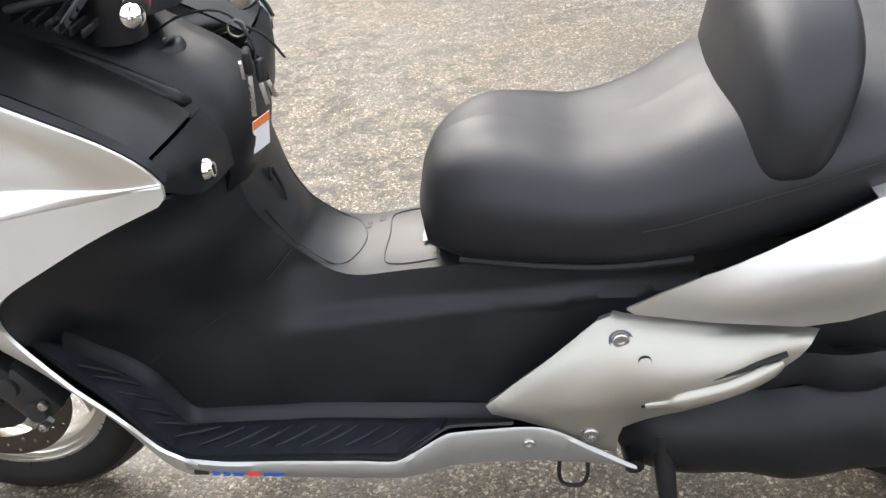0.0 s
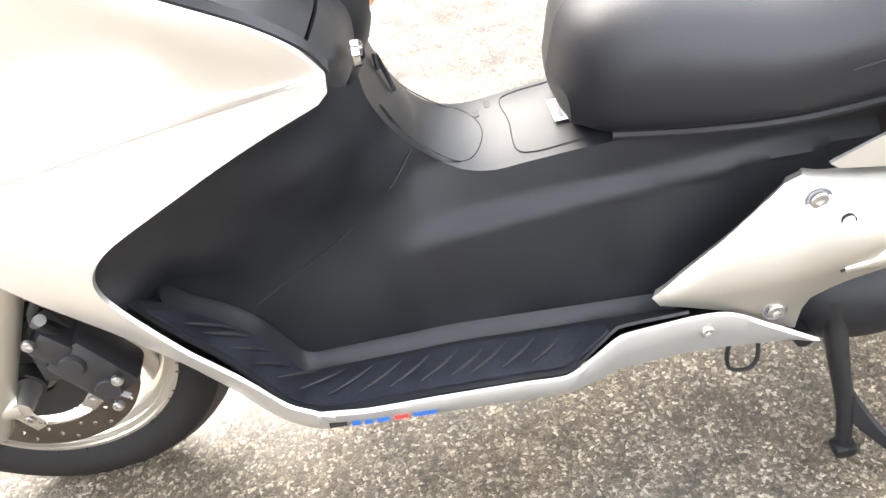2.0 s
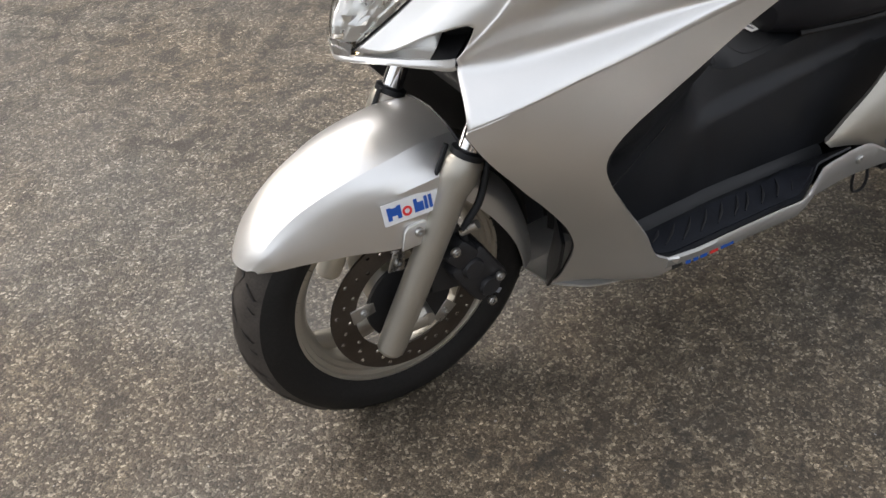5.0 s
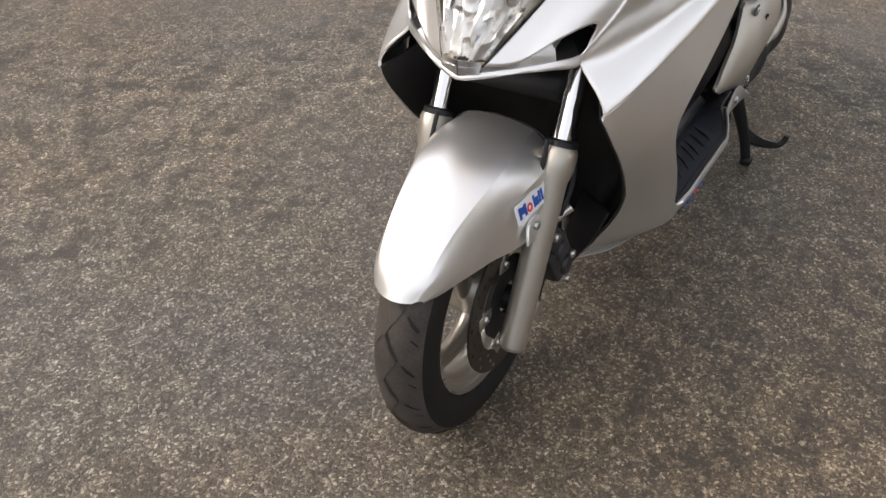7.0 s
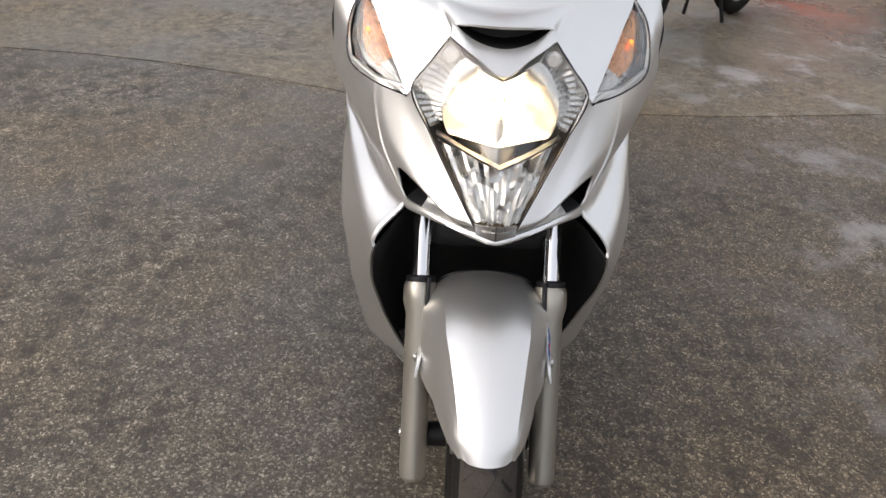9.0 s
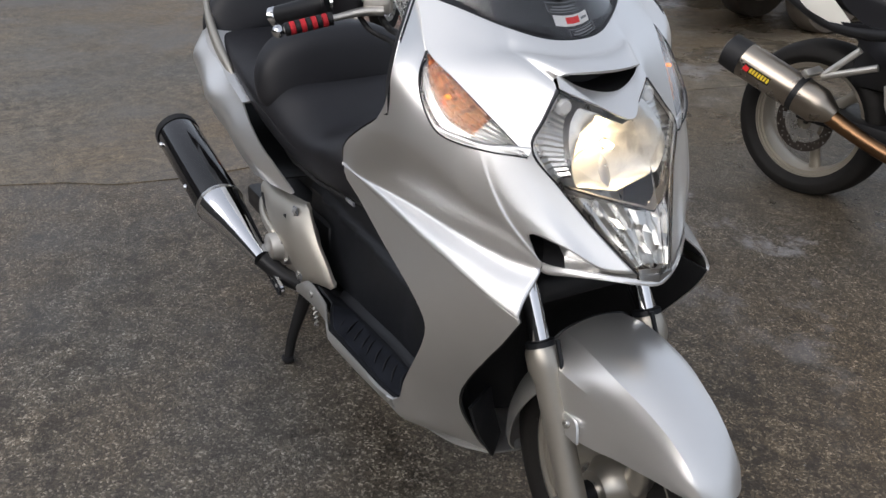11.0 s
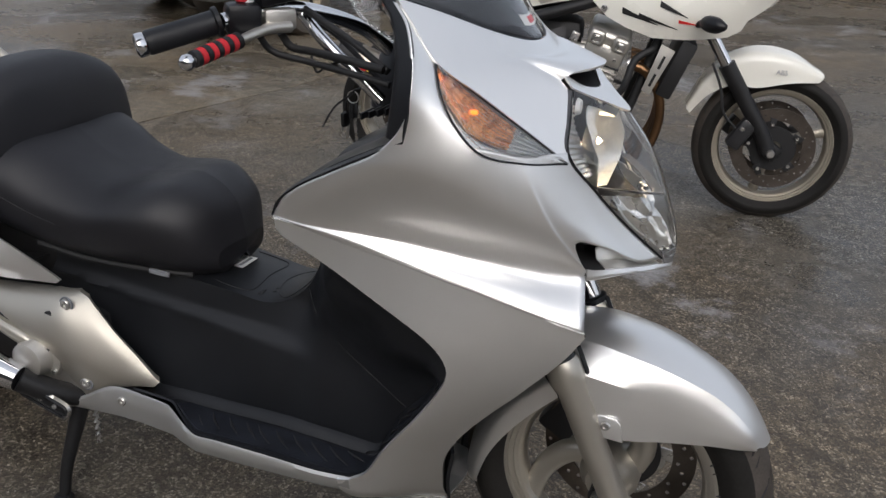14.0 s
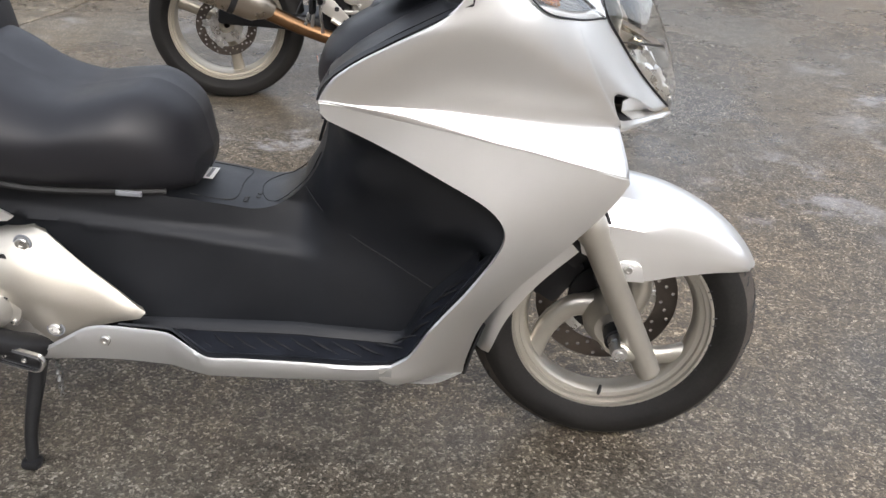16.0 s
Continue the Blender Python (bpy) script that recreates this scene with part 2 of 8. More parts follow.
def surface(name, colour, rough=0.5, metal=0.0, vary=0.12, big=6.0, fine=300.0, bump=0.0, bump_scale=None, rough_vary=0.08, coat=0.0, spec=0.5, bump_distance=0.0006):
    """Paint, plastic, rubber or metal: two scales of change in colour and gloss, and a fine relief."""
    m, nt, b = nodes_of(name)
    n1, n2 = noise_node(nt, big), noise_node(nt, fine, 2)
    mix = nt.nodes.new("ShaderNodeMath")
    mix.operation = "MULTIPLY_ADD"
    nt.links.new(n2.outputs[0], mix.inputs[0])
    mix.inputs[1].default_value = 0.5
    nt.links.new(n1.outputs[0], mix.inputs[2])
    c = np.array(colour)
    r = ramp_node(nt, mix.outputs[0], [(0.45, tuple(c * (1 - vary))), (1.0, tuple(np.minimum(c * (1 + vary), 1)))])
    nt.links.new(r.outputs[0], b.inputs["Base Color"])
    rr = ramp_node(nt, n1.outputs[0], [(0.3, max(rough - rough_vary, 0.02)), (0.7, min(rough + rough_vary, 1))])
    nt.links.new(rr.outputs[0], b.inputs["Roughness"])
    b.inputs["Metallic"].default_value = metal
    b.inputs["Coat Weight"].default_value, b.inputs["Coat Roughness"].default_value = coat, 0.08
    b.inputs["Specular IOR Level"].default_value = spec
    if bump:
        bn = nt.nodes.new("ShaderNodeBump")
        bn.inputs["Strength"].default_value, bn.inputs["Distance"].default_value = bump, bump_distance
        src = n2 if not bump_scale else noise_node(nt, bump_scale, 3)
        nt.links.new(src.outputs[0], bn.inputs["Height"])
        nt.links.new(bn.outputs[0], b.inputs["Normal"])
    return m


SILVER = surface("silver_paint", (0.86, 0.855, 0.84), 0.37, 0.90, 0.05, 3, 1500, rough_vary=0.03, coat=0.25)
# darker than SILVER; used on the sills and the belly pan
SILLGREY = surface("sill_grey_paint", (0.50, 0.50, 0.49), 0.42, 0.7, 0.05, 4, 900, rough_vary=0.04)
CHAMPAGNE = surface("champagne_paint", (0.48, 0.455, 0.40), 0.42, 0.8, 0.06, 5, 900, rough_vary=0.05)
BLACK = surface("black_plastic", (0.011, 0.012, 0.0145), 0.46, 0, 0.35, 8, 700, bump=0.25, bump_scale=900, rough_vary=0.10, spec=0.36)
# copy of BLACK with more sheen, to brighten only the tunnel top
TOPSHEEN = surface("smooth_black_top_sheen", (0.008, 0.009, 0.011), 0.44, 0, 0.2, 8, 700, bump=0.15, bump_scale=900, rough_vary=0.08, spec=0.5)
SATIN = surface("satin_black_plastic", (0.008, 0.008, 0.010), 0.40, 0, 0.2, 8, 700, bump=0.12, bump_scale=900, spec=0.35)
DARK = surface("black_inner_plastic", (0.010, 0.010, 0.011), 0.6, 0, 0.3, 10, 300)
MAT = surface("rubber_mat", (0.014, 0.016, 0.022), 0.52, 0, 0.6, 22, 300, bump=0.3, bump_scale=260, spec=0.3)
SEAT = surface("seat_leatherette", (0.011, 0.011, 0.014), 0.52, 0, 0.3, 6, 500, bump=0.35, bump_scale=520, rough_vary=0.10, spec=0.50)
RUBBER = surface("tyre_rubber", (0.013, 0.012, 0.011), 0.7, 0, 0.45, 12, 200, bump=0.3, bump_scale=220, spec=0.25)
TREAD = surface("dusty_tread", (0.060, 0.052, 0.045), 0.75, 0, 0.4, 14, 250, bump=0.3, bump_scale=260, spec=0.3)
GLOSSBLACK = surface("gloss_black", (0.008, 0.008, 0.009), 0.10, 0, 0.2, 8, 300, rough_vary=0.04, spec=0.8)
CHROME = surface("chrome", (0.78, 0.78, 0.79), 0.07, 1.0, 0.03, 10, 300, rough_vary=0.03)
ALLOY = surface("cast_alloy", (0.58, 0.56, 0.52), 0.42, 0.85, 0.1, 9, 400, bump=0.15)
WHEEL = surface("wheel_silver", (0.51, 0.485, 0.43), 0.36, 0.85, 0.06, 6, 700)
DISC = surface("disc_steel", (0.115, 0.098, 0.085), 0.42, 0.9, 0.2, 20, 500)
STEEL = surface("zinc_steel", (0.55, 0.54, 0.52), 0.3, 0.95, 0.15, 30, 400)
CALIPER = surface("caliper_black", (0.022, 0.022, 0.024), 0.45, 0.1, 0.3, 20, 400, bump=0.2)
STAND = surface("stand_black", (0.012, 0.012, 0.013), 0.45, 0.0, 0.4, 20, 300, bump=0.2, spec=0.35)
RED = surface("red_foam", (0.55, 0.02, 0.03), 0.75, 0, 0.15, 20, 500)
BLUEINK = surface("blue_ink", (0.012, 0.09, 0.42), 0.4, 0, 0.05, 20, 500)
REDINK = surface("red_ink", (0.75, 0.03, 0.03), 0.4, 0, 0.05, 20, 500)
WHITEINK = surface("white_film", (0.82, 0.82, 0.82), 0.35, 0, 0.03, 20, 500)
ORANGEINK = surface("orange_ink", (0.85, 0.22, 0.06), 0.4, 0, 0.05, 20, 500)
GREYINK = surface("grey_ink", (0.22, 0.23, 0.25), 0.5, 0, 0.05, 20, 500)
BLACKINK = surface("black_ink", (0.015, 0.015, 0.015), 0.4, 0, 0.05, 20, 500)
TITAN = surface("brushed_titanium", (0.42, 0.37, 0.31), 0.32, 1.0, 0.08, 6, 600)
BRONZE = surface("heated_steel", (0.20, 0.115, 0.06), 0.34, 1.0, 0.3, 7, 200)
WHITE = surface("white_paint", (0.84, 0.82, 0.74), 0.25, 0, 0.03, 4, 800, coat=0.5)


def glass(name, colour=(1, 1, 1), rough=0.0, ior=1.45, tint=1.0):
    m, nt, b = nodes_of(name)
    b.inputs["Base Color"].default_value = (*colour, 1)
    b.inputs["Roughness"].default_value, b.inputs["IOR"].default_value, b.inputs["Transmission Weight"].default_value = rough, ior, tint
    return m


CLEAR = glass("clear_polycarbonate", (0.97, 0.985, 0.99), 0.004, 1.45, 1.0)
LENS = glass("lamp_lens", (0.96, 0.96, 0.95), 0.015, 1.45)


def glow(name, colour, strength):
    m, nt, b = nodes_of(name)
    b.inputs["Base Color"].default_value = (*colour, 1)
    b.inputs["Emission Color"].default_value, b.inputs["Emission Strength"].default_value = (*colour, 1), strength
    return m


BULB = glow("lamp_glow", (1.0, 0.80, 0.50), 2.6)
AMBERWARM = glow("lamp_core", (1.0, 0.74, 0.42), 210.0)
AMBERGLOW = glow("amber_glow", (1.0, 0.30, 0.03), 1.6)
AMBER = surface("amber_reflector", (0.92, 0.40, 0.16), 0.28, 0.75, 0.25, 90, 300)
BOWL = surface("lamp_bowl", (0.80, 0.80, 0.78), 0.42, 1.0, 0.12, 60, 200, bump=0.3, bump_scale=90, bump_distance=0.002)
MIRROR = surface("reflector_chrome", (0.80, 0.80, 0.79), 0.30, 1.0, 0.05, 30, 200, bump=0.0)


def math_node(nt, op, a, b):
    n = nt.nodes.new("ShaderNodeMath")
    n.operation = op
    for i, v in enumerate((a, b)):
        if isinstance(v, float):
            n.inputs[i].default_value = v
        else:
            nt.links.new(v, n.inputs[i])
    return n.outputs[0]


def mix_node(nt, kind, fac, a, b):
    n = nt.nodes.new("ShaderNodeMix")
    n.data_type, n.blend_type = "RGBA", kind
    for i, v in ((0, fac), (6, a), (7, b)):
        if isinstance(v, float):
            n.inputs[i].default_value = v
        elif isinstance(v, tuple):
            n.inputs[i].default_value = (*v, 1)
        else:
            nt.links.new(v, n.inputs[i])
    return n.outputs[2]


def yard_material(name, binder, stone, stone_scale, wet, frost):
    """Worn yard surface: small stones in a brown-grey binder, blotches, wet dark patches, whitish ones left by drying
    and a faint painted sheen.
    """
    m, nt, b = nodes_of(name)
    tc = nt.nodes.new("ShaderNodeTexCoord")
    tc.name = "Texture Coordinate"
    warp = noise_node(nt, 60, 2)
    shift = nt.nodes.new("ShaderNodeVectorMath")
    shift.operation = "MULTIPLY_ADD"
    nt.links.new(warp.outputs["Color"], shift.inputs[0])
    shift.inputs[1].default_value = (0.012, 0.012, 0.0)
    nt.links.new(tc.outputs["Object"], shift.inputs[2])
    stones = nt.nodes.new("ShaderNodeTexVoronoi")
    stones.inputs["Scale"].default_value = stone_scale
    nt.links.new(shift.outputs[0], stones.inputs["Vector"])
    sep = nt.nodes.new("ShaderNodeSeparateColor")
    nt.links.new(stones.outputs["Color"], sep.inputs[0])
    c, st = np.array(binder), np.array(stone)
    base = ramp_node(nt, sep.outputs[0], [(0.0, tuple(c * 0.62)), (0.35, tuple(c)), (0.72, tuple(c * 1.4)), (0.90, tuple(c * 0.5 + st * 0.5)), (1.0, tuple(st))])
    grit = noise_node(nt, 330, 3)
    g2 = ramp_node(nt, grit.outputs[0], [(0.30, 0.36), (0.50, 0.95), (0.70, 1.75)])
    col = mix_node(nt, "MULTIPLY", 1.0, base.outputs[0], g2.outputs[0])
    chips = nt.nodes.new("ShaderNodeTexVoronoi")
    chips.inputs["Scale"].default_value = stone_scale * 0.66
    nt.links.new(shift.outputs[0], chips.inputs["Vector"])
    chip_id = nt.nodes.new("ShaderNodeSeparateColor")
    nt.links.new(chips.outputs["Color"], chip_id.inputs[0])
    near = ramp_node(nt, chips.outputs["Distance"], [(0.24, 1.0), (0.36, 0.0)])
    pale = ramp_node(nt, chip_id.outputs[0], [(0.84, 0.0), (0.95, 0.75)])
    pit = ramp_node(nt, chip_id.outputs[1], [(0.72, 0.0), (0.90, 0.6)])
    col = mix_node(nt, "MIX", math_node(nt, "MULTIPLY", near.outputs[0], pit.outputs[0]), col, tuple(c * 0.22))
    col = mix_node(nt, "MIX", math_node(nt, "MULTIPLY", near.outputs[0], pale.outputs[0]), col, tuple(st * 1.15))
    blotch = noise_node(nt, 17, 8, 0.78)
    b2 = ramp_node(nt, blotch.outputs[0], [(0.34, 0.42), (0.46, 0.84), (0.54, 1.08), (0.66, 1.6)])
    col = mix_node(nt, "MULTIPLY", 1.0, col, b2.outputs[0])
    patch = noise_node(nt, 0.9, 8, 0.66)
    damp = ramp_node(nt, patch.outputs[0], [(wet - 0.14, 0.62), (wet - 0.02, 0.82), (wet + 0.08, 1.0), (wet + 0.24, 1.25)])
    col = mix_node(nt, "MULTIPLY", 1.0, col, damp.outputs[0])
    brown = noise_node(nt, 0.55, 4, 0.6)
    br = ramp_node(nt, brown.outputs[0], [(0.35, (0.92, 0.98, 1.04)), (0.65, (1.12, 1.0, 0.82))])
    col = mix_node(nt, "MULTIPLY", 1.0, col, br.outputs[0])
    # far -y side lightened up to 8 percent: sky sheen painted into the colour
    yard_xyz = nt.nodes.new("ShaderNodeSeparateXYZ")
    nt.links.new(tc.outputs["Object"], yard_xyz.inputs[0])
    reach = math_node(nt, "MULTIPLY_ADD", brown.outputs[0], 1.6)
    nt.links.new(yard_xyz.outputs["Y"], reach.node.inputs[2])
    far_sheen = ramp_node(nt, math_node(nt, "MULTIPLY", math_node(nt, "ADD", reach, 1.2), -0.5), [(0.0, 1.0), (0.5, 1.08)])
    col = mix_node(nt, "MULTIPLY", 1.0, col, far_sheen.outputs[0])
    pale_side = ramp_node(nt, math_node(nt, "MULTIPLY", math_node(nt, "SUBTRACT", reach, 0.9), 0.5), [(0.0, 1.0), (0.4, 1.26)])
    col = mix_node(nt, "MULTIPLY", 1.0, col, pale_side.outputs[0])
    ragged = noise_node(nt, 9, 9, 0.80)
    torn = ramp_node(nt, ragged.outputs[0], [(0.50, 0.0), (0.56, 0.75)])
    spread = noise_node(nt, 0.8, 3)
    torn_at = ramp_node(nt, math_node(nt, "MULTIPLY", math_node(nt, "MULTIPLY", pale_side.outputs[0], spread.outputs[0]), 1.0), [(0.50, 0.0), (0.62, 1.0)])
    col = mix_node(nt, "MIX", math_node(nt, "MULTIPLY", torn.outputs[0], torn_at.outputs[0]), col, tuple(c * 0.42))
    film = ramp_node(nt, math_node(nt, "MULTIPLY", math_node(nt, "ADD", reach, 0.5), -0.5), [(0.0, 0.0), (0.5, 0.20)])
    white = noise_node(nt, 2.6, 9, 0.72)
    where = noise_node(nt, 0.42, 2)
    w1 = ramp_node(nt, white.outputs[0], [(frost, 0.0), (frost + 0.10, 1.0)])
    w2 = ramp_node(nt, where.outputs[0], [(0.46, 0.0), (0.58, 0.8)])
    place = nt.nodes.new("ShaderNodeSeparateXYZ")
    nt.links.new(tc.outputs["Object"], place.inputs[0])
    side = nt.nodes.new("ShaderNodeMapRange")
    nt.links.new(place.outputs["Y"], side.inputs["Value"])
    side.inputs["From Min"].default_value, side.inputs["From Max"].default_value = -0.7, -1.5
    w3 = math_node(nt, "MULTIPLY", w1.outputs[0], side.outputs[0])
    wf = math_node(nt, "MULTIPLY", w3, w2.outputs[0])
    col = mix_node(nt, "MIX", wf, col, (0.36, 0.35, 0.35))
    nt.links.new(col, b.inputs["Base Color"])
    rr = ramp_node(nt, patch.outputs[0], [(wet - 0.10, 0.30), (wet, 0.42), (wet + 0.08, 0.53), (wet + 0.2, 0.64)])
    r2 = math_node(nt, "MULTIPLY_ADD", blotch.outputs[0], 0.22)
    nt.links.new(math_node(nt, "SUBTRACT", rr.outputs[0], 0.08), r2.node.inputs[2])
    nt.links.new(math_node(nt, "SUBTRACT", r2, film.outputs[0]), b.inputs["Roughness"])
    bn = nt.nodes.new("ShaderNodeBump")
    bn.inputs["Distance"].default_value = 0.004
    flat = ramp_node(nt, patch.outputs[0], [(wet - 0.06, 0.12), (wet + 0.05, 0.5)])
    nt.links.new(flat.outputs[0], bn.inputs["Strength"])
    h = math_node(nt, "SUBTRACT", blotch.outputs[0], stones.outputs["Distance"])
    nt.links.new(math_node(nt, "ADD", h, grit.outputs[0]), bn.inputs["Height"])
    nt.links.new(bn.outputs[0], b.inputs["Normal"])
    return m


ASPHALT = yard_material("worn_asphalt", (0.096, 0.080, 0.060), (0.38, 0.34, 0.28), 190, 0.46, 0.53)
CONCRETE = yard_material("yard_concrete", (0.165, 0.140, 0.106), (0.22, 0.19, 0.15), 150, 0.48, 0.52)
PEBBLE = surface("pebble", (0.30, 0.28, 0.25), 0.7, 0, 0.5, 40, 300)

# ---- ground ----
bm = bmesh.new()
bmesh.ops.create_grid(bm, x_segments=60, y_segments=60, size=150)
tagged(part("ground", bm, ASPHALT), "worn grey-brown asphalt yard with damp patches", "ground", kind="structure")

# loose grit: small flat stones lying on the asphalt
rng = np.random.default_rng(4)
verts, faces = [], []
for k in range(5200):
    a, rad = rng.uniform(0, 2 * math.pi), 0.2 + 2.6 * rng.uniform() ** 0.6
    cx, cy, r = 0.5 + rad * math.cos(a) * 1.2, rad * math.sin(a), 0.0012 + 0.0026 * rng.uniform() ** 3
    o = len(verts)
    for i in range(5):
        w = i * 1.2566 + rng.uniform(-0.4, 0.4)
        verts.append((cx + r * math.cos(w) * rng.uniform(0.7, 1.2), cy + r * math.sin(w), -0.0003))
    verts.append((cx, cy, r * rng.uniform(0.5, 0.9)))
    faces += [(o + i, o + (i + 1) % 5, o + 5) for i in range(5)]
grit_me = bpy.data.meshes.new("loose_grit")
grit_me.from_pydata(verts, [], faces)
tagged(part("loose_grit", grit_me, PEBBLE), "scattered pale grit on the asphalt", "grit", kind="stuff")

# ---- the scooter: front stands towards -x, its middle plane is y = 0 ----
scooter = thing("scooter", "silver maxi scooter with black seat on its centre stand", "scooter")

# longitudinal lines of the leg shield's side: valley, ridge
RIDGE = [(0.040, 0.193, 0.619), (0.092, 0.213, 0.637), (0.143, 0.227, 0.653), (0.195, 0.239, 0.669), (0.246, 0.249, 0.682), (0.298, 0.258, 0.696), (0.36, 0.266, 0.710), (0.42, 0.272, 0.722), (0.46, 0.275, 0.730), (0.50, 0.276, 0.736)]
LAMP_EDGE = [(0.107, 0.139, 0.864), (0.070, 0.108, 0.806), (0.022, 0.069, 0.745), (-0.03, 0.031, 0.690)]
SCOOP_REAR = (0.059, 0.141, 0.688)
CHEEK_LOW = [(-0.03, 0.031, 0.690), (-0.006, 0.068, 0.692), (0.034, 0.115, 0.722), (0.077, 0.157, 0.740), (0.070, 0.150, 0.712), SCOOP_REAR, (0.104, 0.156, 0.690), (0.155, 0.178, 0.700), (0.206, 0.197, 0.709), (0.258, 0.212, 0.717), (0.314, 0.231, 0.726), (0.354, 0.246, 0.732), (0.40, 0.264, 0.737), (0.452, 0.2755, 0.738), (0.502, 0.276, 0.740)]
IND_LOW = [(0.107, 0.144, 0.850), (0.152, 0.200, 0.858), (0.202, 0.243, 0.876)]
IND_OUT = [(0.202, 0.243, 0.876), (0.240, 0.250, 0.915), (0.262, 0.243, 0.950), (0.279, 0.222, 0.981)]
IND_IN = [(0.107, 0.144, 0.850), (0.165, 0.172, 0.896), (0.225, 0.200, 0.942), (0.279, 0.222, 0.981)]
SIDE_TOP = [(0.202, 0.243, 0.876), (0.245, 0.266, 0.882), (0.294, 0.284, 0.884)]
BACK_TOP = [(0.294, 0.284, 0.884), (0.345, 0.290, 0.858), (0.40, 0.290, 0.828), (0.455, 0.287, 0.795), (0.49, 0.282, 0.764), (0.502, 0.276, 0.740)]
DASH_EDGE = [(0.294, 0.284, 0.884), (0.288, 0.284, 0.930), (0.291, 0.268, 0.985), (0.312, 0.238, 1.030), (0.347, 0.207, 1.056)]

# nose cheek between lamp, indicator and valley
cheek = coons(CHEEK_LOW, IND_LOW + SIDE_TOP[1:], LAMP_EDGE[::-1], BACK_TOP[::-1], 84, 30, (0, 0.008, 0))
cu, cv = np.linspace(0, 1, 84)[None, :], np.linspace(0, 1, 30)[:, None]
line_v = np.interp(cu, [0, 0.22, 0.40, 0.55, 0.70, 0.82, 1], [0.15, 0.24, 0.44, 0.62, 0.76, 0.86, 0.90])
fold = np.where(cv < line_v, cv / line_v, (1 - cv) / (1 - line_v))
for _ in range(10):
    fold[1:-1] = 0.25 * fold[:-2] + 0.5 * fold[1:-1] + 0.25 * fold[2:]
fold = fold * np.sin(math.pi * cu) ** 0.6 * np.clip((cu - 0.16) / 0.30, 0, 1)
cheek[..., 1] += 0.017 * fold
cheek[..., 2] += 0.003 * fold


rc = crv(RIDGE, 60)
RIDGE_XZ = (rc[:, 0], rc[:, 2])
# the flank's half width below the ridge
flank = thin_plate([(x, z, y) for x, y, z in RIDGE] + [(0.055, 0.588, 0.198), (0.078, 0.556, 0.200), (0.105, 0.524, 0.201), (0.133, 0.490, 0.200), (0.162, 0.457, 0.197), (0.193, 0.419, 0.192), (0.223, 0.377, 0.186), (0.250, 0.327, 0.173), (0.265, 0.24, 0.128), (0.275, 0.17, 0.085), (0.44, 0.693, 0.275), (0.373, 0.660, 0.275), (0.318, 0.630, 0.272), (0.258, 0.595, 0.267), (0.233, 0.568, 0.262), (0.224, 0.530, 0.255), (0.240, 0.492, 0.253), (0.282, 0.424, 0.252), (0.333, 0.350, 0.246), (0.36, 0.300, 0.240), (0.385, 0.275, 0.238), (0.34, 0.22, 0.185), (0.385, 0.23, 0.222), (0.36, 0.18, 0.13), (0.43, 0.22, 0.215)])


def ridge_at(x):
    """The ridge's point that faces the valley's point at x."""
    xr = float(np.interp(x, [0.059, 0.50], [0.04, 0.50]))
    zr = float(np.interp(xr, *RIDGE_XZ))
    return np.array([xr, float(flank(np.array([xr]), np.array([zr]))[0]), zr])


def shell(name, grids, thick, smooth, outward):
    """Grids that share edges, welded into one sheet and thickened inwards by a modifier."""
    verts, faces = [], []
    for g in grids:
        m, n = g.shape[:2]
        k = len(verts)
        verts += [tuple(p) for p in g.reshape(-1, 3)]
        faces += [(k + i * n + j, k + i * n + j + 1, k + (i + 1) * n + j + 1, k + (i + 1) * n + j) for i in range(m - 1) for j in range(n - 1)]
    me = mesh_of(name, verts, faces, smooth)
    if sum(f.normal.dot(Vector(outward)) * f.area for f in me.polygons) < 0:
        me.flip_normals()
    return me


def thicken(obs, thick):
    for ob in obs:
        md = ob.modifiers.new("thickness", "SOLIDIFY")
        md.thickness, md.offset = thick, -1
    return obs


def fair_rows(g, where, spread, passes, ramp):
    """Rounds a grid's crease at one row, along the columns."""
    k = np.arange(len(g))[:, None, None]
    w = np.exp(-((k - where) / spread) ** 2) * ramp[None, :, None]
    w[[0, -1]] = 0
    for _ in range(passes):
        near = g.copy()
        near[1:-1] = 0.5 * (g[:-2] + g[2:])
        g = g + w * (near - g)
    return g


first = int(np.argmin(np.linalg.norm(cheek[0] - np.array(SCOOP_REAR), axis=1)))
cols = list(range(first, 84))
low_rows = []
for v in (1.0, 0.95, 0.90, 0.84, 0.74, 0.63, 0.52, 0.42, 0.33, 0.25, 0.18, 0.12, 0.06):
    bow = 6.75 * v * v * (1 - v)
    low_rows.append([cheek[0, j] * (1 - v) + ridge_at(cheek[0, j, 0]) * v + np.array((-0.001, 0.0042, 0.0034)) * bow for j in cols])
side_grid = np.vstack([np.array(low_rows), cheek[:, cols]])
ramp = np.clip((side_grid[13, :, 0] - 0.059) / 0.05, 0, 1)
side_grid = fair_rows(side_grid, 13, 3.0, 16, ramp)
front_cols = list(range(0, cols[0] + 1))
whole = cheek.copy()
whole[:, cols] = side_grid[13:]
# strip behind the indicator, faired into the cheek
top_cols = [j for j in range(84) if cheek[-1, j, 0] > 0.2015]
strip = loft([IND_OUT + [(0.318, 0.212, 1.024), (0.347, 0.207, 1.056)], [(0.252, 0.268, 0.884), (0.268, 0.268, 0.928), (0.282, 0.255, 0.972), (0.31, 0.228, 1.020), (0.347, 0.207, 1.056)], DASH_EDGE], 30, len(top_cols))
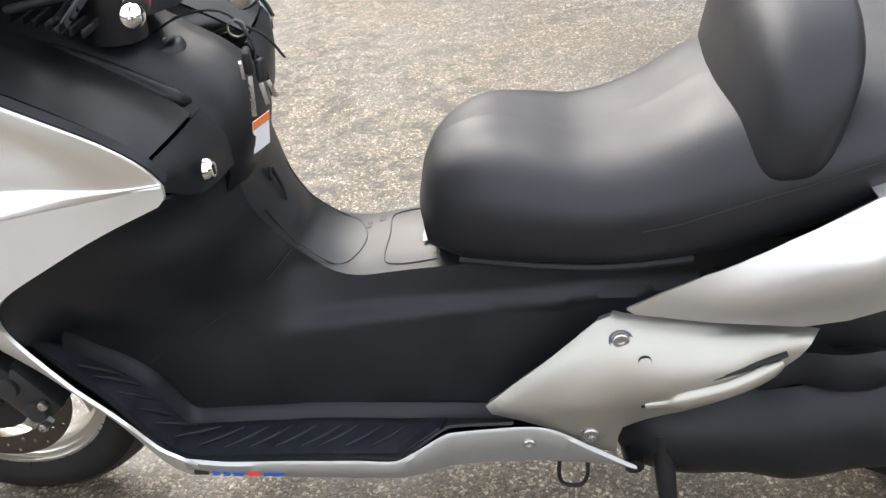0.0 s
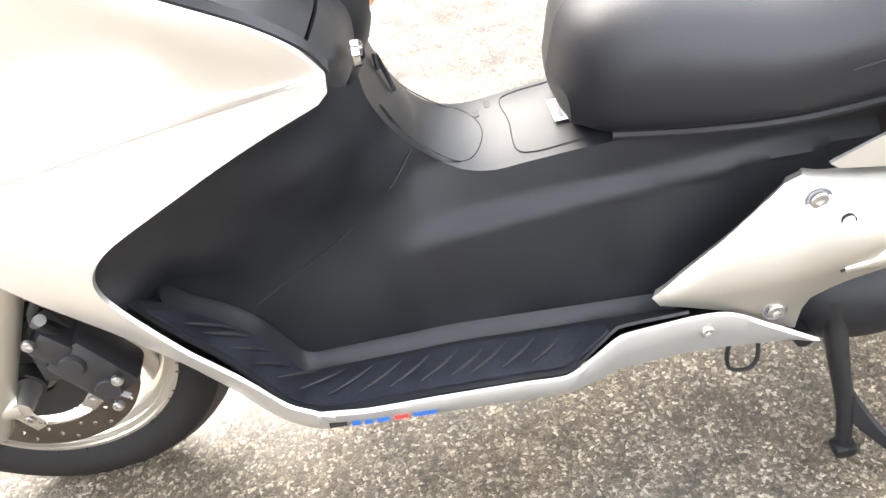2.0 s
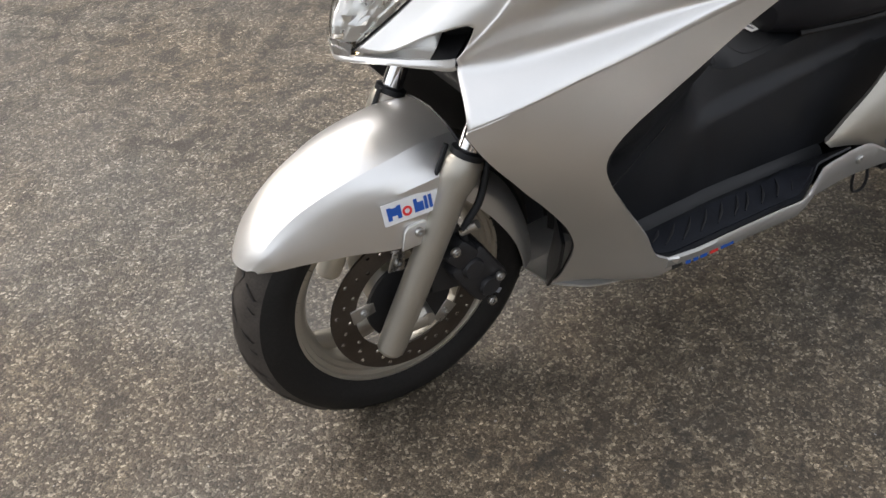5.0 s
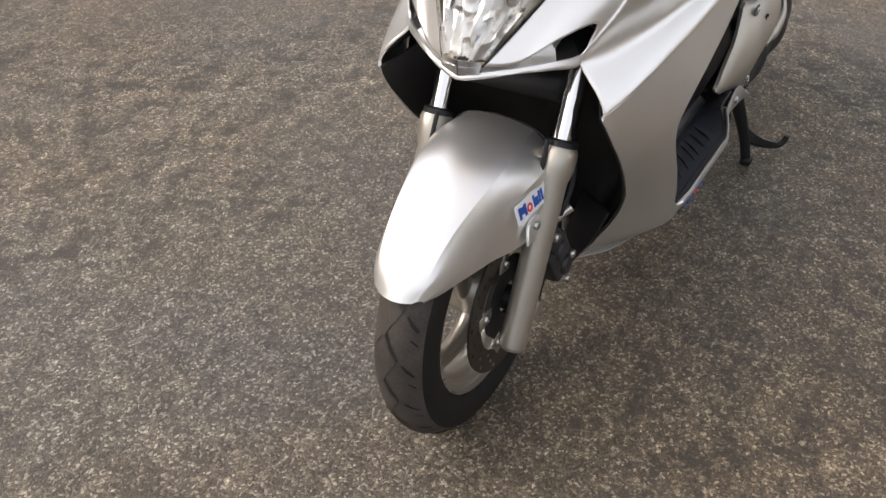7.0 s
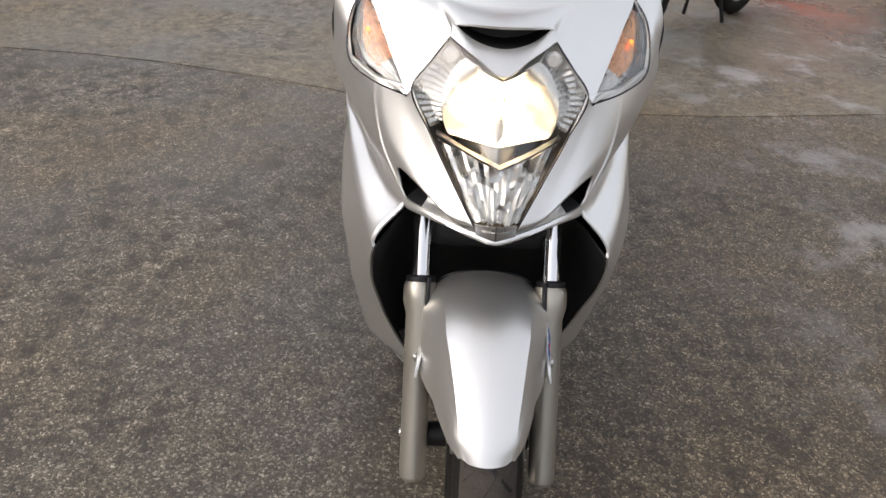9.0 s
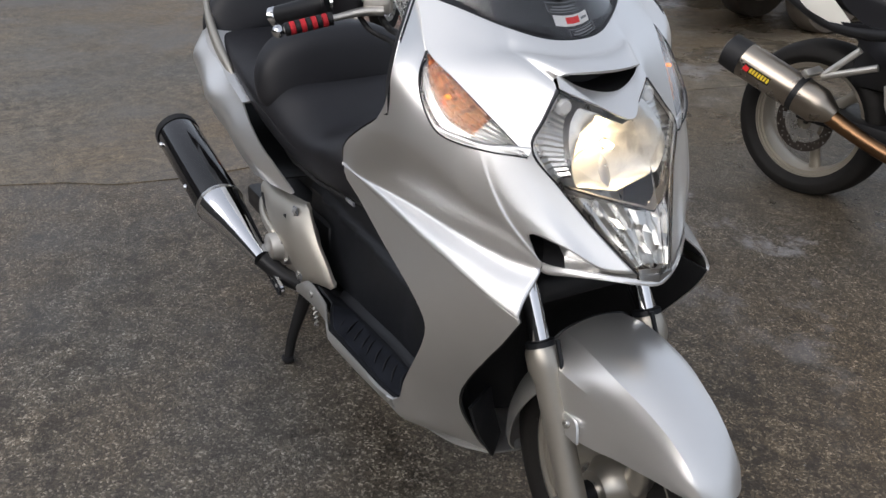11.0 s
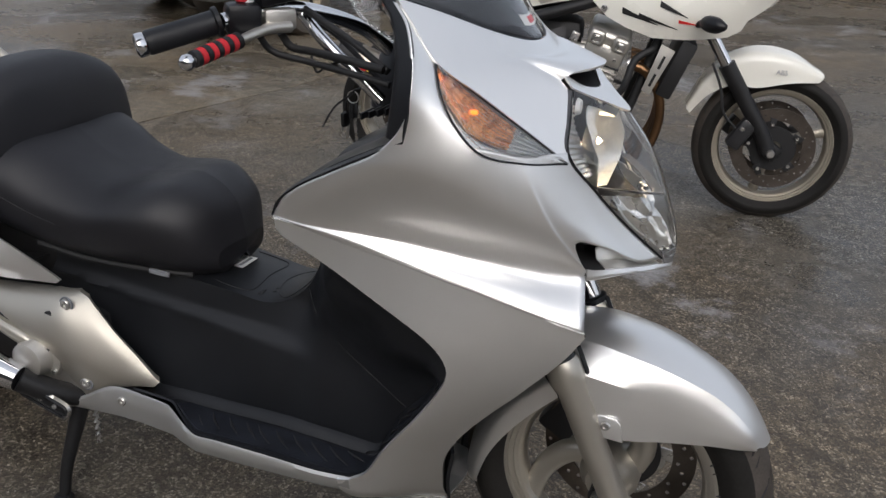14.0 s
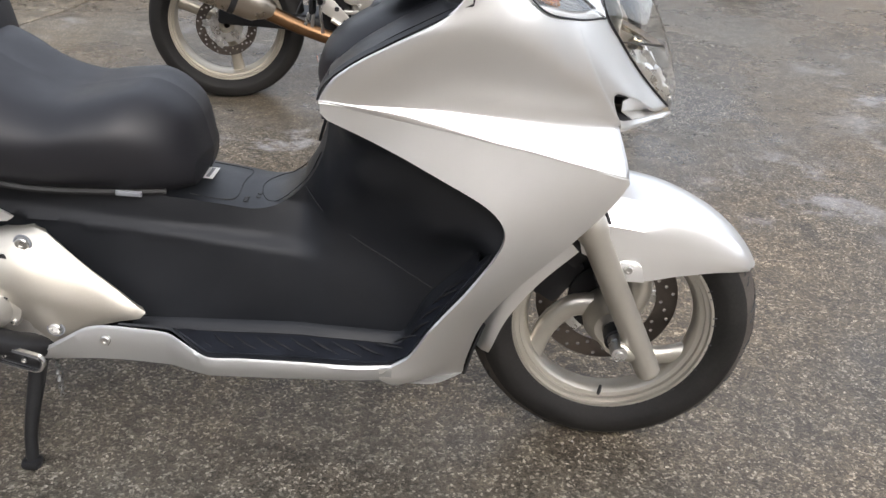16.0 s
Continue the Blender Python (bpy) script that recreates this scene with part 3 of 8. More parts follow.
strip[:, 0] = whole[-1, top_cols]
tall = np.vstack([whole[:, top_cols], strip[:, 1:].transpose(1, 0, 2)])
u = np.linspace(0, 1, len(top_cols))
tall = fair_rows(tall, 29, 5.0, 30, np.minimum(1, 4 * u))
whole[:, top_cols] = tall[:30]
side_grid[13:] = whole[:, cols]
thicken(both("nose_cheek", shell("nose_cheek", [side_grid, whole[:, front_cols], tall[29:]], 0.004, 60, (0, 1, 0)), SILVER, scooter), 0.004)

# beak panel above the lamp: from the slot and lamp corner back to the screen
beak_front = [(0.100, 0.0, 0.974), (0.110, 0.040, 0.973), (0.133, 0.070, 0.969), (0.144, 0.0775, 0.961), (0.135, 0.0795, 0.951), (0.125, 0.082, 0.940), (0.118, 0.110, 0.905), (0.107, 0.141, 0.862)]
beak_back = [(0.200, 0.0, 0.988), (0.210, 0.050, 0.992), (0.248, 0.105, 1.010), (0.300, 0.160, 1.036), (0.347, 0.207, 1.056)]
beak_side = IND_IN + [(0.318, 0.212, 1.024), (0.347, 0.207, 1.056)]
beak = coons(full(beak_front), full(beak_back), [(x, -y, z) for x, y, z in beak_side], beak_side, 161, 26, (0, 0, 0.003))
part("beak_panel", sheet_mesh("beak_panel", beak, 0.004, 1, 60), SILVER, scooter)
# chin between slot and lamp, falling back under the beak
chin = loft([full(c) for c in ([(0.104, 0, 0.929), (0.117, 0.040, 0.935), (0.133, 0.068, 0.950), (0.144, 0.0775, 0.9605)], [(0.078, 0, 0.914), (0.102, 0.040, 0.926), (0.120, 0.064, 0.940), (0.135, 0.0795, 0.950)], [(0.054, 0, 0.900), (0.090, 0.042, 0.919), (0.108, 0.062, 0.929), (0.125, 0.082, 0.940)])], 45, 14)
part("beak_chin", sheet_mesh("beak_chin", chin, 0.003, -1, 60), SILVER, scooter)
slot = loft([full(c) for c in ([(0.104, 0, 0.928), (0.117, 0.040, 0.934), (0.133, 0.068, 0.949), (0.144, 0.077, 0.960)], [(0.175, 0, 0.934), (0.178, 0.040, 0.940), (0.180, 0.066, 0.954), (0.180, 0.077, 0.960)], [(0.180, 0, 0.974), (0.182, 0.04, 0.973), (0.182, 0.066, 0.970), (0.180, 0.077, 0.966)])], 29, 6)
part("beak_slot", sheet_mesh("beak_slot", slot, 0.002, -1), DARK, scooter, "black air slot")
part("slot_tab", block((0.006, 0.012, 0.012), 0.002, (0.139, 0.062, 0.960)), STEEL, scooter)
part("slot_tab", block((0.006, 0.012, 0.012), 0.002, (0.139, -0.062, 0.960)), STEEL, scooter)

# lip under the nose and the side scoops
lip_top = [(-0.042, 0, 0.676), (-0.030, 0.033, 0.682), (-0.003, 0.072, 0.686), (0.028, 0.108, 0.690), (0.053, 0.136, 0.694), (0.0585, 0.1415, 0.6965)]
lip_low = [(-0.030, 0, 0.668), (-0.012, 0.033, 0.672), (0.014, 0.070, 0.675), (0.042, 0.104, 0.675), (0.066, 0.134, 0.676), (0.070, 0.139, 0.679)]
lip_front = [(-0.044, 0, 0.670), (-0.034, 0.034, 0.675), (-0.006, 0.075, 0.680), (0.026, 0.111, 0.680), (0.0555, 0.141, 0.680), (0.059, 0.1435, 0.684)]
part("nose_lip", sheet_mesh("nose_lip", loft([full(lip_top), full(lip_front), full(lip_low)], 61, 10), 0.004, 1, 60), SILVER, scooter)
chin_plate = loft([[(-0.041, 0, 0.676), (-0.034, 0.030, 0.682)], [(-0.042, 0, 0.700), (-0.028, 0.031, 0.697)]], 8, 5)
inset = np.array((0.012, -0.011, 0.0))
edge_a, edge_b = crv(CHEEK_LOW[:4], 30), crv(lip_top[1:], 30)
scoop = np.stack([edge_a + inset * 0.2, edge_a * 0.75 + edge_b * 0.25 + inset, edge_a * 0.25 + edge_b * 0.75 + inset * 1.3, edge_b + inset * 0.2], 0)
both("scoop_floor", sheet_mesh("scoop_floor", scoop[:, :23], 0.002, 1, 60), SILVER, scooter)
deep = scoop[:, 22:].copy()
deep[1:3] += np.array((0.024, -0.022, 0.0))
both("scoop_backing", sheet_mesh("scoop_backing", deep, 0.002, 1, 60), DARK, scooter, "black air scoop")

# headlamp
V_TOP = [(0.054, 0, 0.898), (0.090, 0.042, 0.917), (0.124, 0.083, 0.938)]
lamp_side = [(0.124, 0.083, 0.938), (0.116, 0.112, 0.900), (0.107, 0.138, 0.862)] + LAMP_EDGE[1:]
lamp_mid = [(0.054, 0, 0.898), (0.012, 0, 0.845), (-0.020, 0, 0.780), (-0.040, 0, 0.722), (-0.043, 0, 0.690)]


def lamp_patch(back, shrink):
    g = coons([(-0.043, 0, 0.690), (-0.039, 0.017, 0.690), (-0.03, 0.031, 0.690)], V_TOP, lamp_mid[::-1], lamp_side[::-1], 24, 34, (-0.006, 0.004, 0))
    mid = np.array([0.02, 0.0, 0.82])
    g = mid + (g - mid) * np.array([1, shrink, shrink])
    g[..., 0] += back
    return g


LAMPGREY = surface("lamp_grey", (0.06, 0.06, 0.065), 0.4, 0.2, 0.2, 30, 300)
REFLECT = surface("lamp_reflector", (0.42, 0.42, 0.42), 0.32, 0.9, 0.15, 40, 200)
both("nose_tip", sheet_mesh("nose_tip", chin_plate, 0.003, 1), REFLECT, scooter)
headlight = part("headlight", sheet_mesh("headlight", whole_grid(lamp_patch(0.115, 0.95)), 0.003, 1, 60), REFLECT, scooter, "lit twin headlight with clear lens")
for s in (1, -1):
    wall = np.stack([np.array(crv(lamp_side, 40)), np.array(crv(lamp_side, 40)) * (1, 0.95, 1) + (0.115, 0, 0)], 0)
    me = sheet_mesh("housing_wall", wall, 0.002, 1)
    part("housing_wall", me if s == 1 else flip(me), LAMPGREY, headlight)
lens_ob = part("lens", sheet_mesh("lens", whole_grid(lamp_patch(-0.001, 1.0)), 0.0025, 1, 60), LENS, headlight, "clear lens")
lens_ob.visible_shadow = False
for s in (1, -1):
    gasket = tube_mesh("gasket", [tuple(p) for p in (np.array(lamp_side) + (-0.001, 0.0, 0))], 0.0013, 8, n=40)
    part("gasket", gasket if s == 1 else flip(gasket), BLACK, headlight)
lens_grid = lamp_patch(0, 0.997).reshape(-1, 3)


def behind_lens(y, z, gap):
    """The x that lies gap behind the lens."""
    d = (lens_grid[:, 1] - abs(y)) ** 2 + (lens_grid[:, 2] - z) ** 2
    i = np.argsort(d)[:6]
    w = 1 / (d[i] + 1e-6)
    return float((lens_grid[i, 0] * w).sum() / w.sum()) + gap


def bowl_mesh(name, radii, gap, turn=0.0):
    """A hollow bowl about the lamp's middle that stays behind the lens and under the chin."""
    rows = []
    for r in radii:
        row = []
        for k in range(57):
            w = 2 * math.pi * k / 56
            y, z = r * math.cos(w), 0.845 + r * math.sin(w)
            z = min(z, 0.889 + 0.42 * abs(y))
            z = max(z, 0.780 + 0.265 * abs(y))
            row.append((max(0.118 - 5.5 * r * r, behind_lens(y, z, gap)), y, z))
        rows.append(row)
    return sheet_mesh(name, np.array(rows), 0.0015, 1, 60)


part("reflector", bowl_mesh("reflector", (0.090, 0.084, 0.078, 0.068, 0.056, 0.042, 0.026, 0.011), 0.012), BOWL, headlight, "bright reflector bowl")
part("bulb", tube_mesh("bulb", [(0.116, 0, 0.848), (0.104, 0, 0.848), (0.094, 0, 0.848), (0.090, 0, 0.848)], [0.005, 0.006, 0.005, 0.002], 16), AMBERWARM, headlight, "glowing bulb")
lamp_line = np.array(crv(lamp_side, 60))[::-1]


def half_width(z):
    return float(np.interp(z, lamp_line[:, 2], lamp_line[:, 1]))


vee = lambda y: 0.779 + 0.26 * abs(y)
ys_lamp = np.linspace(-0.096, 0.096, 33)
part("divider", sheet_mesh("divider", np.array([[(behind_lens(y, vee(y), gap), y, vee(y)) for y in ys_lamp] for gap in (0.005, 0.011, 0.017, 0.023)]), 0.003), LAMPGREY, headlight, "dark grey divider")
low_rows = []
rng_lamp = random.Random(5)
for t in np.linspace(0, 1, 9):
    row = []
    for k in range(23):
        q = -1 + 2 * k / 22
        z = (0.772 + 0.022 * abs(q)) * (1 - t) + 0.699 * t
        y = q * 0.93 * half_width(z)
        row.append((behind_lens(y, z, 0.040 - 0.018 * t - 0.012 * abs(q)) - 0.006 * (k % 2) - 0.007 * ((int(t * 8.01) // 3 + k // 4) % 2) - 0.004 * rng_lamp.random(), y, z))
    low_rows.append(row)
part("lower_reflector", sheet_mesh("lower_reflector", np.array(low_rows), 0.002, 1, 20), MIRROR, headlight, "faceted lower reflector")
for s in (1, -1):
    rim_out = np.array([p for p in lamp_line if p[2] > 0.806])
    rim_in = []
    for p in rim_out:
        d = math.hypot(p[1], p[2] - 0.845)
        r = min(0.086 / d, 0.93)
        y, z = p[1] * r, 0.845 + (p[2] - 0.845) * r
        rim_in.append((behind_lens(y, z, 0.034), y, z))
    side_ref = np.stack([rim_out * (1, 0.975, 1) + (0.012, 0, 0), (rim_out * (1, 0.975, 1) + (0.012, 0, 0)) * 0.5 + np.array(rim_in) * 0.5 + (0.008, 0, 0), np.array(rim_in)], 0)
    side_ref[:, ::2, 0] += 0.003
    me = sheet_mesh("side_reflector", side_ref, 0.002, 1, 20)
    part("side_reflector", me if s == 1 else flip(me), MIRROR, headlight)
    part("position_lamp", lathe_mesh("position_lamp", [(0.0001, -0.004), (0.010, -0.002), (0.013, 0.004)], 20, "x", at=(0.112, s * 0.079, 0.915)), WHITEINK, headlight)

# indicators
for s in (1, -1):
    g = loft([IND_IN, [(a[0] * 0.5 + b[0] * 0.5 - 0.004, a[1] * 0.5 + b[1] * 0.5 + 0.004, a[2] * 0.5 + b[2] * 0.5) for a, b in zip(crv(IND_IN, 9), crv(IND_LOW + IND_OUT[1:], 9))], IND_LOW + IND_OUT[1:]], 30, 14)
    me = sheet_mesh("indicator", g + np.array([0.022, -0.018, 0]), 0.002, -1, 60)
    ind = part("indicator", me if s == 1 else flip(me), MIRROR, scooter, "clear-lensed turn signal with amber bulb")
    me = sheet_mesh("lens", g, 0.002, -1, 60)
    ob = part("lens", me if s == 1 else flip(me), LENS, ind, "ribbed clear lens")
    ob.visible_shadow = False
    for k in range(1, 13):
        line = g[k, 2:-2] + np.array([0.004, -0.004, 0])
        rib = tube_mesh("lens_rib", [tuple(p) for p in line[::4]], 0.0008, 6)
        part("lens_rib", rib if s == 1 else flip(rib), LENS, ind)
    ribbed = g + np.array([0.012, -0.010, 0])
    ribbed[::2] += np.array([0.0030, -0.0026, 0])
    me = sheet_mesh("amber_reflector", ribbed[1:11, 10:29], 0.001, -1, 20)
    part("amber_reflector", me if s == 1 else flip(me), AMBER, ind, "ribbed amber reflector")
    me = sheet_mesh("clear_reflector", ribbed[1:13, 2:11], 0.001, -1, 20)
    part("clear_reflector", me if s == 1 else flip(me), MIRROR, ind, "ribbed bright reflector")
    bulb_me = lathe_mesh("indicator_bulb", [(0.0002, -0.006), (0.003, -0.005), (0.0036, 0.0), (0.0025, 0.005)], 16, "x", at=(0.222, s * 0.217, 0.922))
    part("indicator_bulb", bulb_me, AMBERGLOW, ind, "glowing amber bulb")
    rim = tube_mesh("indicator_rim", [(p[0] - 0.002, p[1] + 0.0025, p[2]) for p in IND_LOW + IND_OUT[1:]], 0.0014, 8, n=40)
    part("indicator_rim", rim if s == 1 else flip(rim), BLACK, ind)
    rim = tube_mesh("indicator_rim", [tuple(p) for p in IND_IN], 0.0014, 8, n=30)
    part("indicator_rim", rim if s == 1 else flip(rim), BLACK, ind)

# leg shield side: facet between valley and ridge, then the flank below
BLACK_EDGE = [(0.489, 0.712), (0.44, 0.6905), (0.40, 0.672), (0.373, 0.6585), (0.345, 0.643), (0.318, 0.628), (0.286, 0.610), (0.258, 0.592), (0.236, 0.570), (0.2255, 0.548), (0.2255, 0.527), (0.240, 0.492), (0.260, 0.458), (0.282, 0.424), (0.307, 0.389), (0.333, 0.350), (0.350, 0.318), (0.364, 0.297), (0.392, 0.277)]
FORK_EDGE = [(0.040, 0.613), (0.055, 0.588), (0.078, 0.556), (0.105, 0.524), (0.133, 0.490), (0.162, 0.457), (0.193, 0.419), (0.223, 0.377), (0.250, 0.322), (0.264, 0.255), (0.271, 0.205), (0.272, 0.165)]
top_row = [ridge_at(cheek[0, j, 0]) for j in cols]
outline = [(p[0], p[2]) for p in top_row] + [(0.499, 0.722)]
outline += [tuple(p) for p in crv(BLACK_EDGE, 60)][:-1]
outline += [(0.392, 0.277), (0.412, 0.274), (0.412, 0.246), (0.395, 0.232), (0.36, 0.200), (0.32, 0.175)]
outline += [tuple(p) for p in crv(FORK_EDGE[::-1], 40)]
both("leg_shield", field_mesh("leg_shield", outline, flank, "xz", 0.010, 0.005, 50), SILVER, scooter)
bead = tube_mesh("ridge_edge", [tuple(p + (0, -0.0018, -0.0006)) for p in top_row], [float(np.interp(p[0], [0.05, 0.20, 0.34], [0.0019, 0.0016, 0.0008])) for p in top_row], 10, 60)
both("ridge_edge", bead, SILVER, scooter)

# inner black shroud behind the fork
fork3d = [(x, float(flank(np.array([x]), np.array([z]))[0]) - 0.006, z) for x, z in FORK_EDGE]
shroud = loft([fork3d, [(x + 0.10, y * 0.72, z + 0.03) for x, y, z in fork3d], [(x * 0.4 + 0.22, 0.0, z * 0.95 + 0.06) for x, y, z in fork3d]], 24, 12)
both("inner_shroud", sheet_mesh("inner_shroud", shroud, 0.003, 1), DARK, scooter, "black shroud behind the fork")
roof = loft([[(-0.02, 0, 0.668), (0.02, 0.06, 0.674), (0.075, 0.14, 0.680), (0.05, 0.19, 0.630)], [(0.14, 0, 0.70), (0.15, 0.07, 0.70), (0.16, 0.13, 0.69), (0.15, 0.17, 0.64)], [(0.27, 0, 0.68), (0.27, 0.06, 0.68), (0.26, 0.10, 0.67), (0.25, 0.13, 0.62)]], 16, 8)
both("shroud_roof", sheet_mesh("shroud_roof", roof, 0.003, 1), DARK, scooter)
duct = loft([[(0.272, 0.085, 0.165), (0.262, 0.125, 0.24), (0.245, 0.155, 0.32)], [(0.300, 0.05, 0.19), (0.295, 0.07, 0.26), (0.28, 0.09, 0.33)]], 12, 5)
both("duct_flap", sheet_mesh("duct_flap", duct, 0.006, 1), BLACK, scooter)

# belly pan, continuing the silver flank but toned darker
belly = loft([[(0.272, 0.083, 0.168), (0.32, 0.137, 0.178), (0.36, 0.176, 0.202), (0.395, 0.212, 0.234), (0.43, 0.222, 0.245)], [(0.272, 0.0, 0.150), (0.34, 0.0, 0.152), (0.40, 0.0, 0.162), (0.48, 0.0, 0.17), (0.56, 0.0, 0.18)]], 20, 8)
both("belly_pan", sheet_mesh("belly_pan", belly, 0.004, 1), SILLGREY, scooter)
under = loft([[(0.42, 0.208, 0.248), (0.6, 0.208, 0.244), (0.8, 0.195, 0.236), (1.0, 0.18, 0.230)], [(0.46, 0.0, 0.165), (0.6, 0.0, 0.17), (0.8, 0.0, 0.17), (1.0, 0.0, 0.18)]], 16, 8)
both("under_cover", sheet_mesh("under_cover", under, 0.004, 1), DARK, scooter)

# ---- front wheel, fork, mudguard ----
def drilled_disc(at, r_in, r_out, half, holes=42, r_hole=0.0036):
    """A flat ring with holes right through it, three rows of them."""
    pts, edges, cuts = [], [], []

    def circle(x, y, r, n):
        o = len(pts)
        pts.extend(Vector((x + r * math.cos(2 * math.pi * k / n), y + r * math.sin(2 * math.pi * k / n))) for k in range(n))
        edges.extend((o + k, o + (k + 1) % n) for k in range(n))
    circle(0, 0, r_out, 96)
    circle(0, 0, r_in, 72)
    for k in range(holes):
        a, r = 2 * math.pi * k / holes, r_in + (r_out - r_in) * (0.24, 0.50, 0.78)[k % 3]
        cuts.append((r * math.cos(a), r * math.sin(a)))
        circle(*cuts[-1], r_hole, 10)
    flat, _, tris = delaunay_2d_cdt(pts, edges, [], 0, 1e-6)[:3]
    keep = []
    for f in tris:
        m = sum((flat[i] for i in f), Vector((0, 0))) / len(f)
        if r_in < m.length < r_out and all((m.x - x) ** 2 + (m.y - y) ** 2 > (r_hole * 0.97) ** 2 for x, y in cuts):
            keep.append(f)
    k = len(flat)
    verts = [(at[0] + p.x, at[1] + s * half, at[2] + p.y) for s in (1, -1) for p in flat]
    count = collections.Counter(frozenset((f[i], f[(i + 1) % len(f)])) for f in keep for i in range(len(f)))
    faces = [tuple(f) for f in keep] + [tuple(k + i for i in reversed(f)) for f in keep]
    faces += [(f[(i + 1) % len(f)], f[i], k + f[i], k + f[(i + 1) % len(f)]) for f in keep for i in range(len(f)) if count[frozenset((f[i], f[(i + 1) % len(f)]))] == 1]
    return mesh_of("brake_disc", verts, faces, 30)


def wheel(parent, name, at, radius, half, rim, spokes, spoke_turn, spoke_w, hub, material, sides=(1,), disc=0.138, bend=0.0, tread=True):
    """A tyre with cut grooves, a cast rim with spokes and a drilled brake disc."""
    cx, cy, cz = at
    crown = [(radius, 0.0), (radius - 0.002, 0.22), (radius - 0.0065, 0.42), (radius - 0.014, 0.62), (radius - 0.024, 0.80), (radius - 0.037, 0.94), (radius - 0.050, 1.0), (rim + 0.022, 0.97), (rim + 0.010, 0.86), (rim - 0.004, 0.66)]
    if not tread:
        crown[:5] = [(radius, 0.0), (radius - 0.001, 0.25), (radius - 0.004, 0.45), (radius - 0.011, 0.74), (radius - 0.020, 0.90)]
    w = part(name, lathe_mesh(name, [(r, -k * half) for r, k in crown[:0:-1]] + [(r, k * half) for r, k in crown], 96, "y", at, 60), RUBBER, parent, "black road tyre")
    lip = half * 0.66
    half_prof = [(rim - 0.030, 0.0), (rim - 0.027, lip * 0.45), (rim - 0.021, lip - 0.013), (rim - 0.0135, lip - 0.011), (rim - 0.0125, lip - 0.004), (rim - 0.0055, lip - 0.003), (rim - 0.004, lip + 0.004), (rim + 0.004, lip + 0.004), (rim + 0.004, lip - 0.004), (rim - 0.004, lip - 0.009), (rim - 0.014, lip * 0.5), (rim - 0.020, 0.0)]
    prof = half_prof + [(r, -y) for r, y in half_prof[-2:0:-1]]
    rim_ob = part("rim", lathe_mesh("rim", prof, 96, "y", at, 32, closed=True), material, w, "silver cast rim")
    part("hub", lathe_mesh("hub", [(0.012, -hub), (0.034, -hub), (0.040, -hub * 0.7), (0.052, -hub * 0.4), (0.052, hub * 0.4), (0.040, hub * 0.7), (0.034, hub), (0.012, hub)], 40, "y", at, 40), material, w)
    for k in range(spokes):
        a = math.radians(spoke_turn) + 2 * math.pi * k / spokes
        pts, rr = [], []
        for r, b in ((0.040, 0.0), (0.075, 0.30), (0.115, 0.66), (0.145, 0.88), (rim - 0.014, 1.0)):
            ang = a + bend * b
            pts.append((cx + r * math.cos(ang), cy, cz + r * math.sin(ang)))
            rr.append(spoke_w * (1.05 - 0.35 * (r / rim) + (0.25 if r > rim - 0.02 else 0)))
        part("spoke", tube_mesh("spoke", pts, rr, 14, n=12, squash=(0.75, 1.0)), material, rim_ob)
    for s in sides:
        dy = cy + s * (hub + 0.012)
        part("brake_disc", drilled_disc((cx, dy, cz), disc * 0.70, disc, 0.0020), DISC, w, "drilled brake disc")
        carrier = lathe_mesh("disc_carrier", [(0.030, dy - cy - s * 0.004), (disc * 0.55, dy - cy - s * 0.004), (disc * 0.55, dy - cy + s * 0.003), (0.030, dy - cy + s * 0.003)], 40, "y", at, 30, closed=True)
        part("disc_carrier", carrier, DARK if disc > 0.13 else STEEL, w)
        for k in range(5):
            a = 2 * math.pi * k / 5 + 0.5
            m = pose(cx + disc * 0.62 * math.cos(a), dy, cz + disc * 0.62 * math.sin(a), 90, 0, 0) @ pose(0, 0, 0, 0, 0, math.degrees(-a))
            part("disc_tab", plate([(-0.022, -0.010), (0.018, -0.014), (0.018, 0.014), (-0.022, 0.010)], 0.004, m, 0.0008), STEEL if len(sides) == 1 else DARK, w)
            part("disc_bolt", bolt(0.007, 0.006, (cx + disc * 0.6 * math.cos(a), dy + s * 0.002, cz + disc * 0.6 * math.sin(a)), (-90 * s, 0, 0)), STEEL, w)
    if tread:
        band = [(r + 0.0006, k * half) for r, k in [(r, -k) for r, k in crown[4:0:-1]] + crown[:5]]
        part("tread", lathe_mesh("tread", band, 96, "y", at, 60), TREAD, w, "dusty grey-brown tread")
        cut = bmesh.new()
        ks = [k for _, k in crown]
        rs = [r for r, _ in crown]

        def groove(path, width):
            pr = None
            for i, (a, k) in enumerate(path):
                r = float(np.interp(abs(k), ks, rs)) + 0.0015
                e = width * (0.35 if i in (0, len(path) - 1) and len(path) < 20 else 1.0)
                q = [cut.verts.new((cx + r * math.cos(a + d / radius), cy + half * k + dk, cz + r * math.sin(a + d / radius))) for d, dk in ((-e, -e * 0.7), (e, e * 0.7))]
                if pr:
                    cut.faces.new((pr[0], pr[1], q[1], q[0]))
                pr = q
        turns = 20
        groove([(2 * math.pi * k / (turns * 8), 0.20 * (abs((k % 8) - 4) / 2.0 - 1.0)) for k in range(turns * 8 + 1)], 0.0030)
        for k in range(turns):
            a = 2 * math.pi * k / turns
            for sg, ph in ((1, 0.0), (-1, 0.5)):
                b = a + ph * 2 * math.pi / turns
                groove([(b + 0.02, sg * 0.34), (b + 0.07, sg * 0.48), (b + 0.11, sg * 0.64), (b + 0.14, sg * 0.80)], 0.0036)
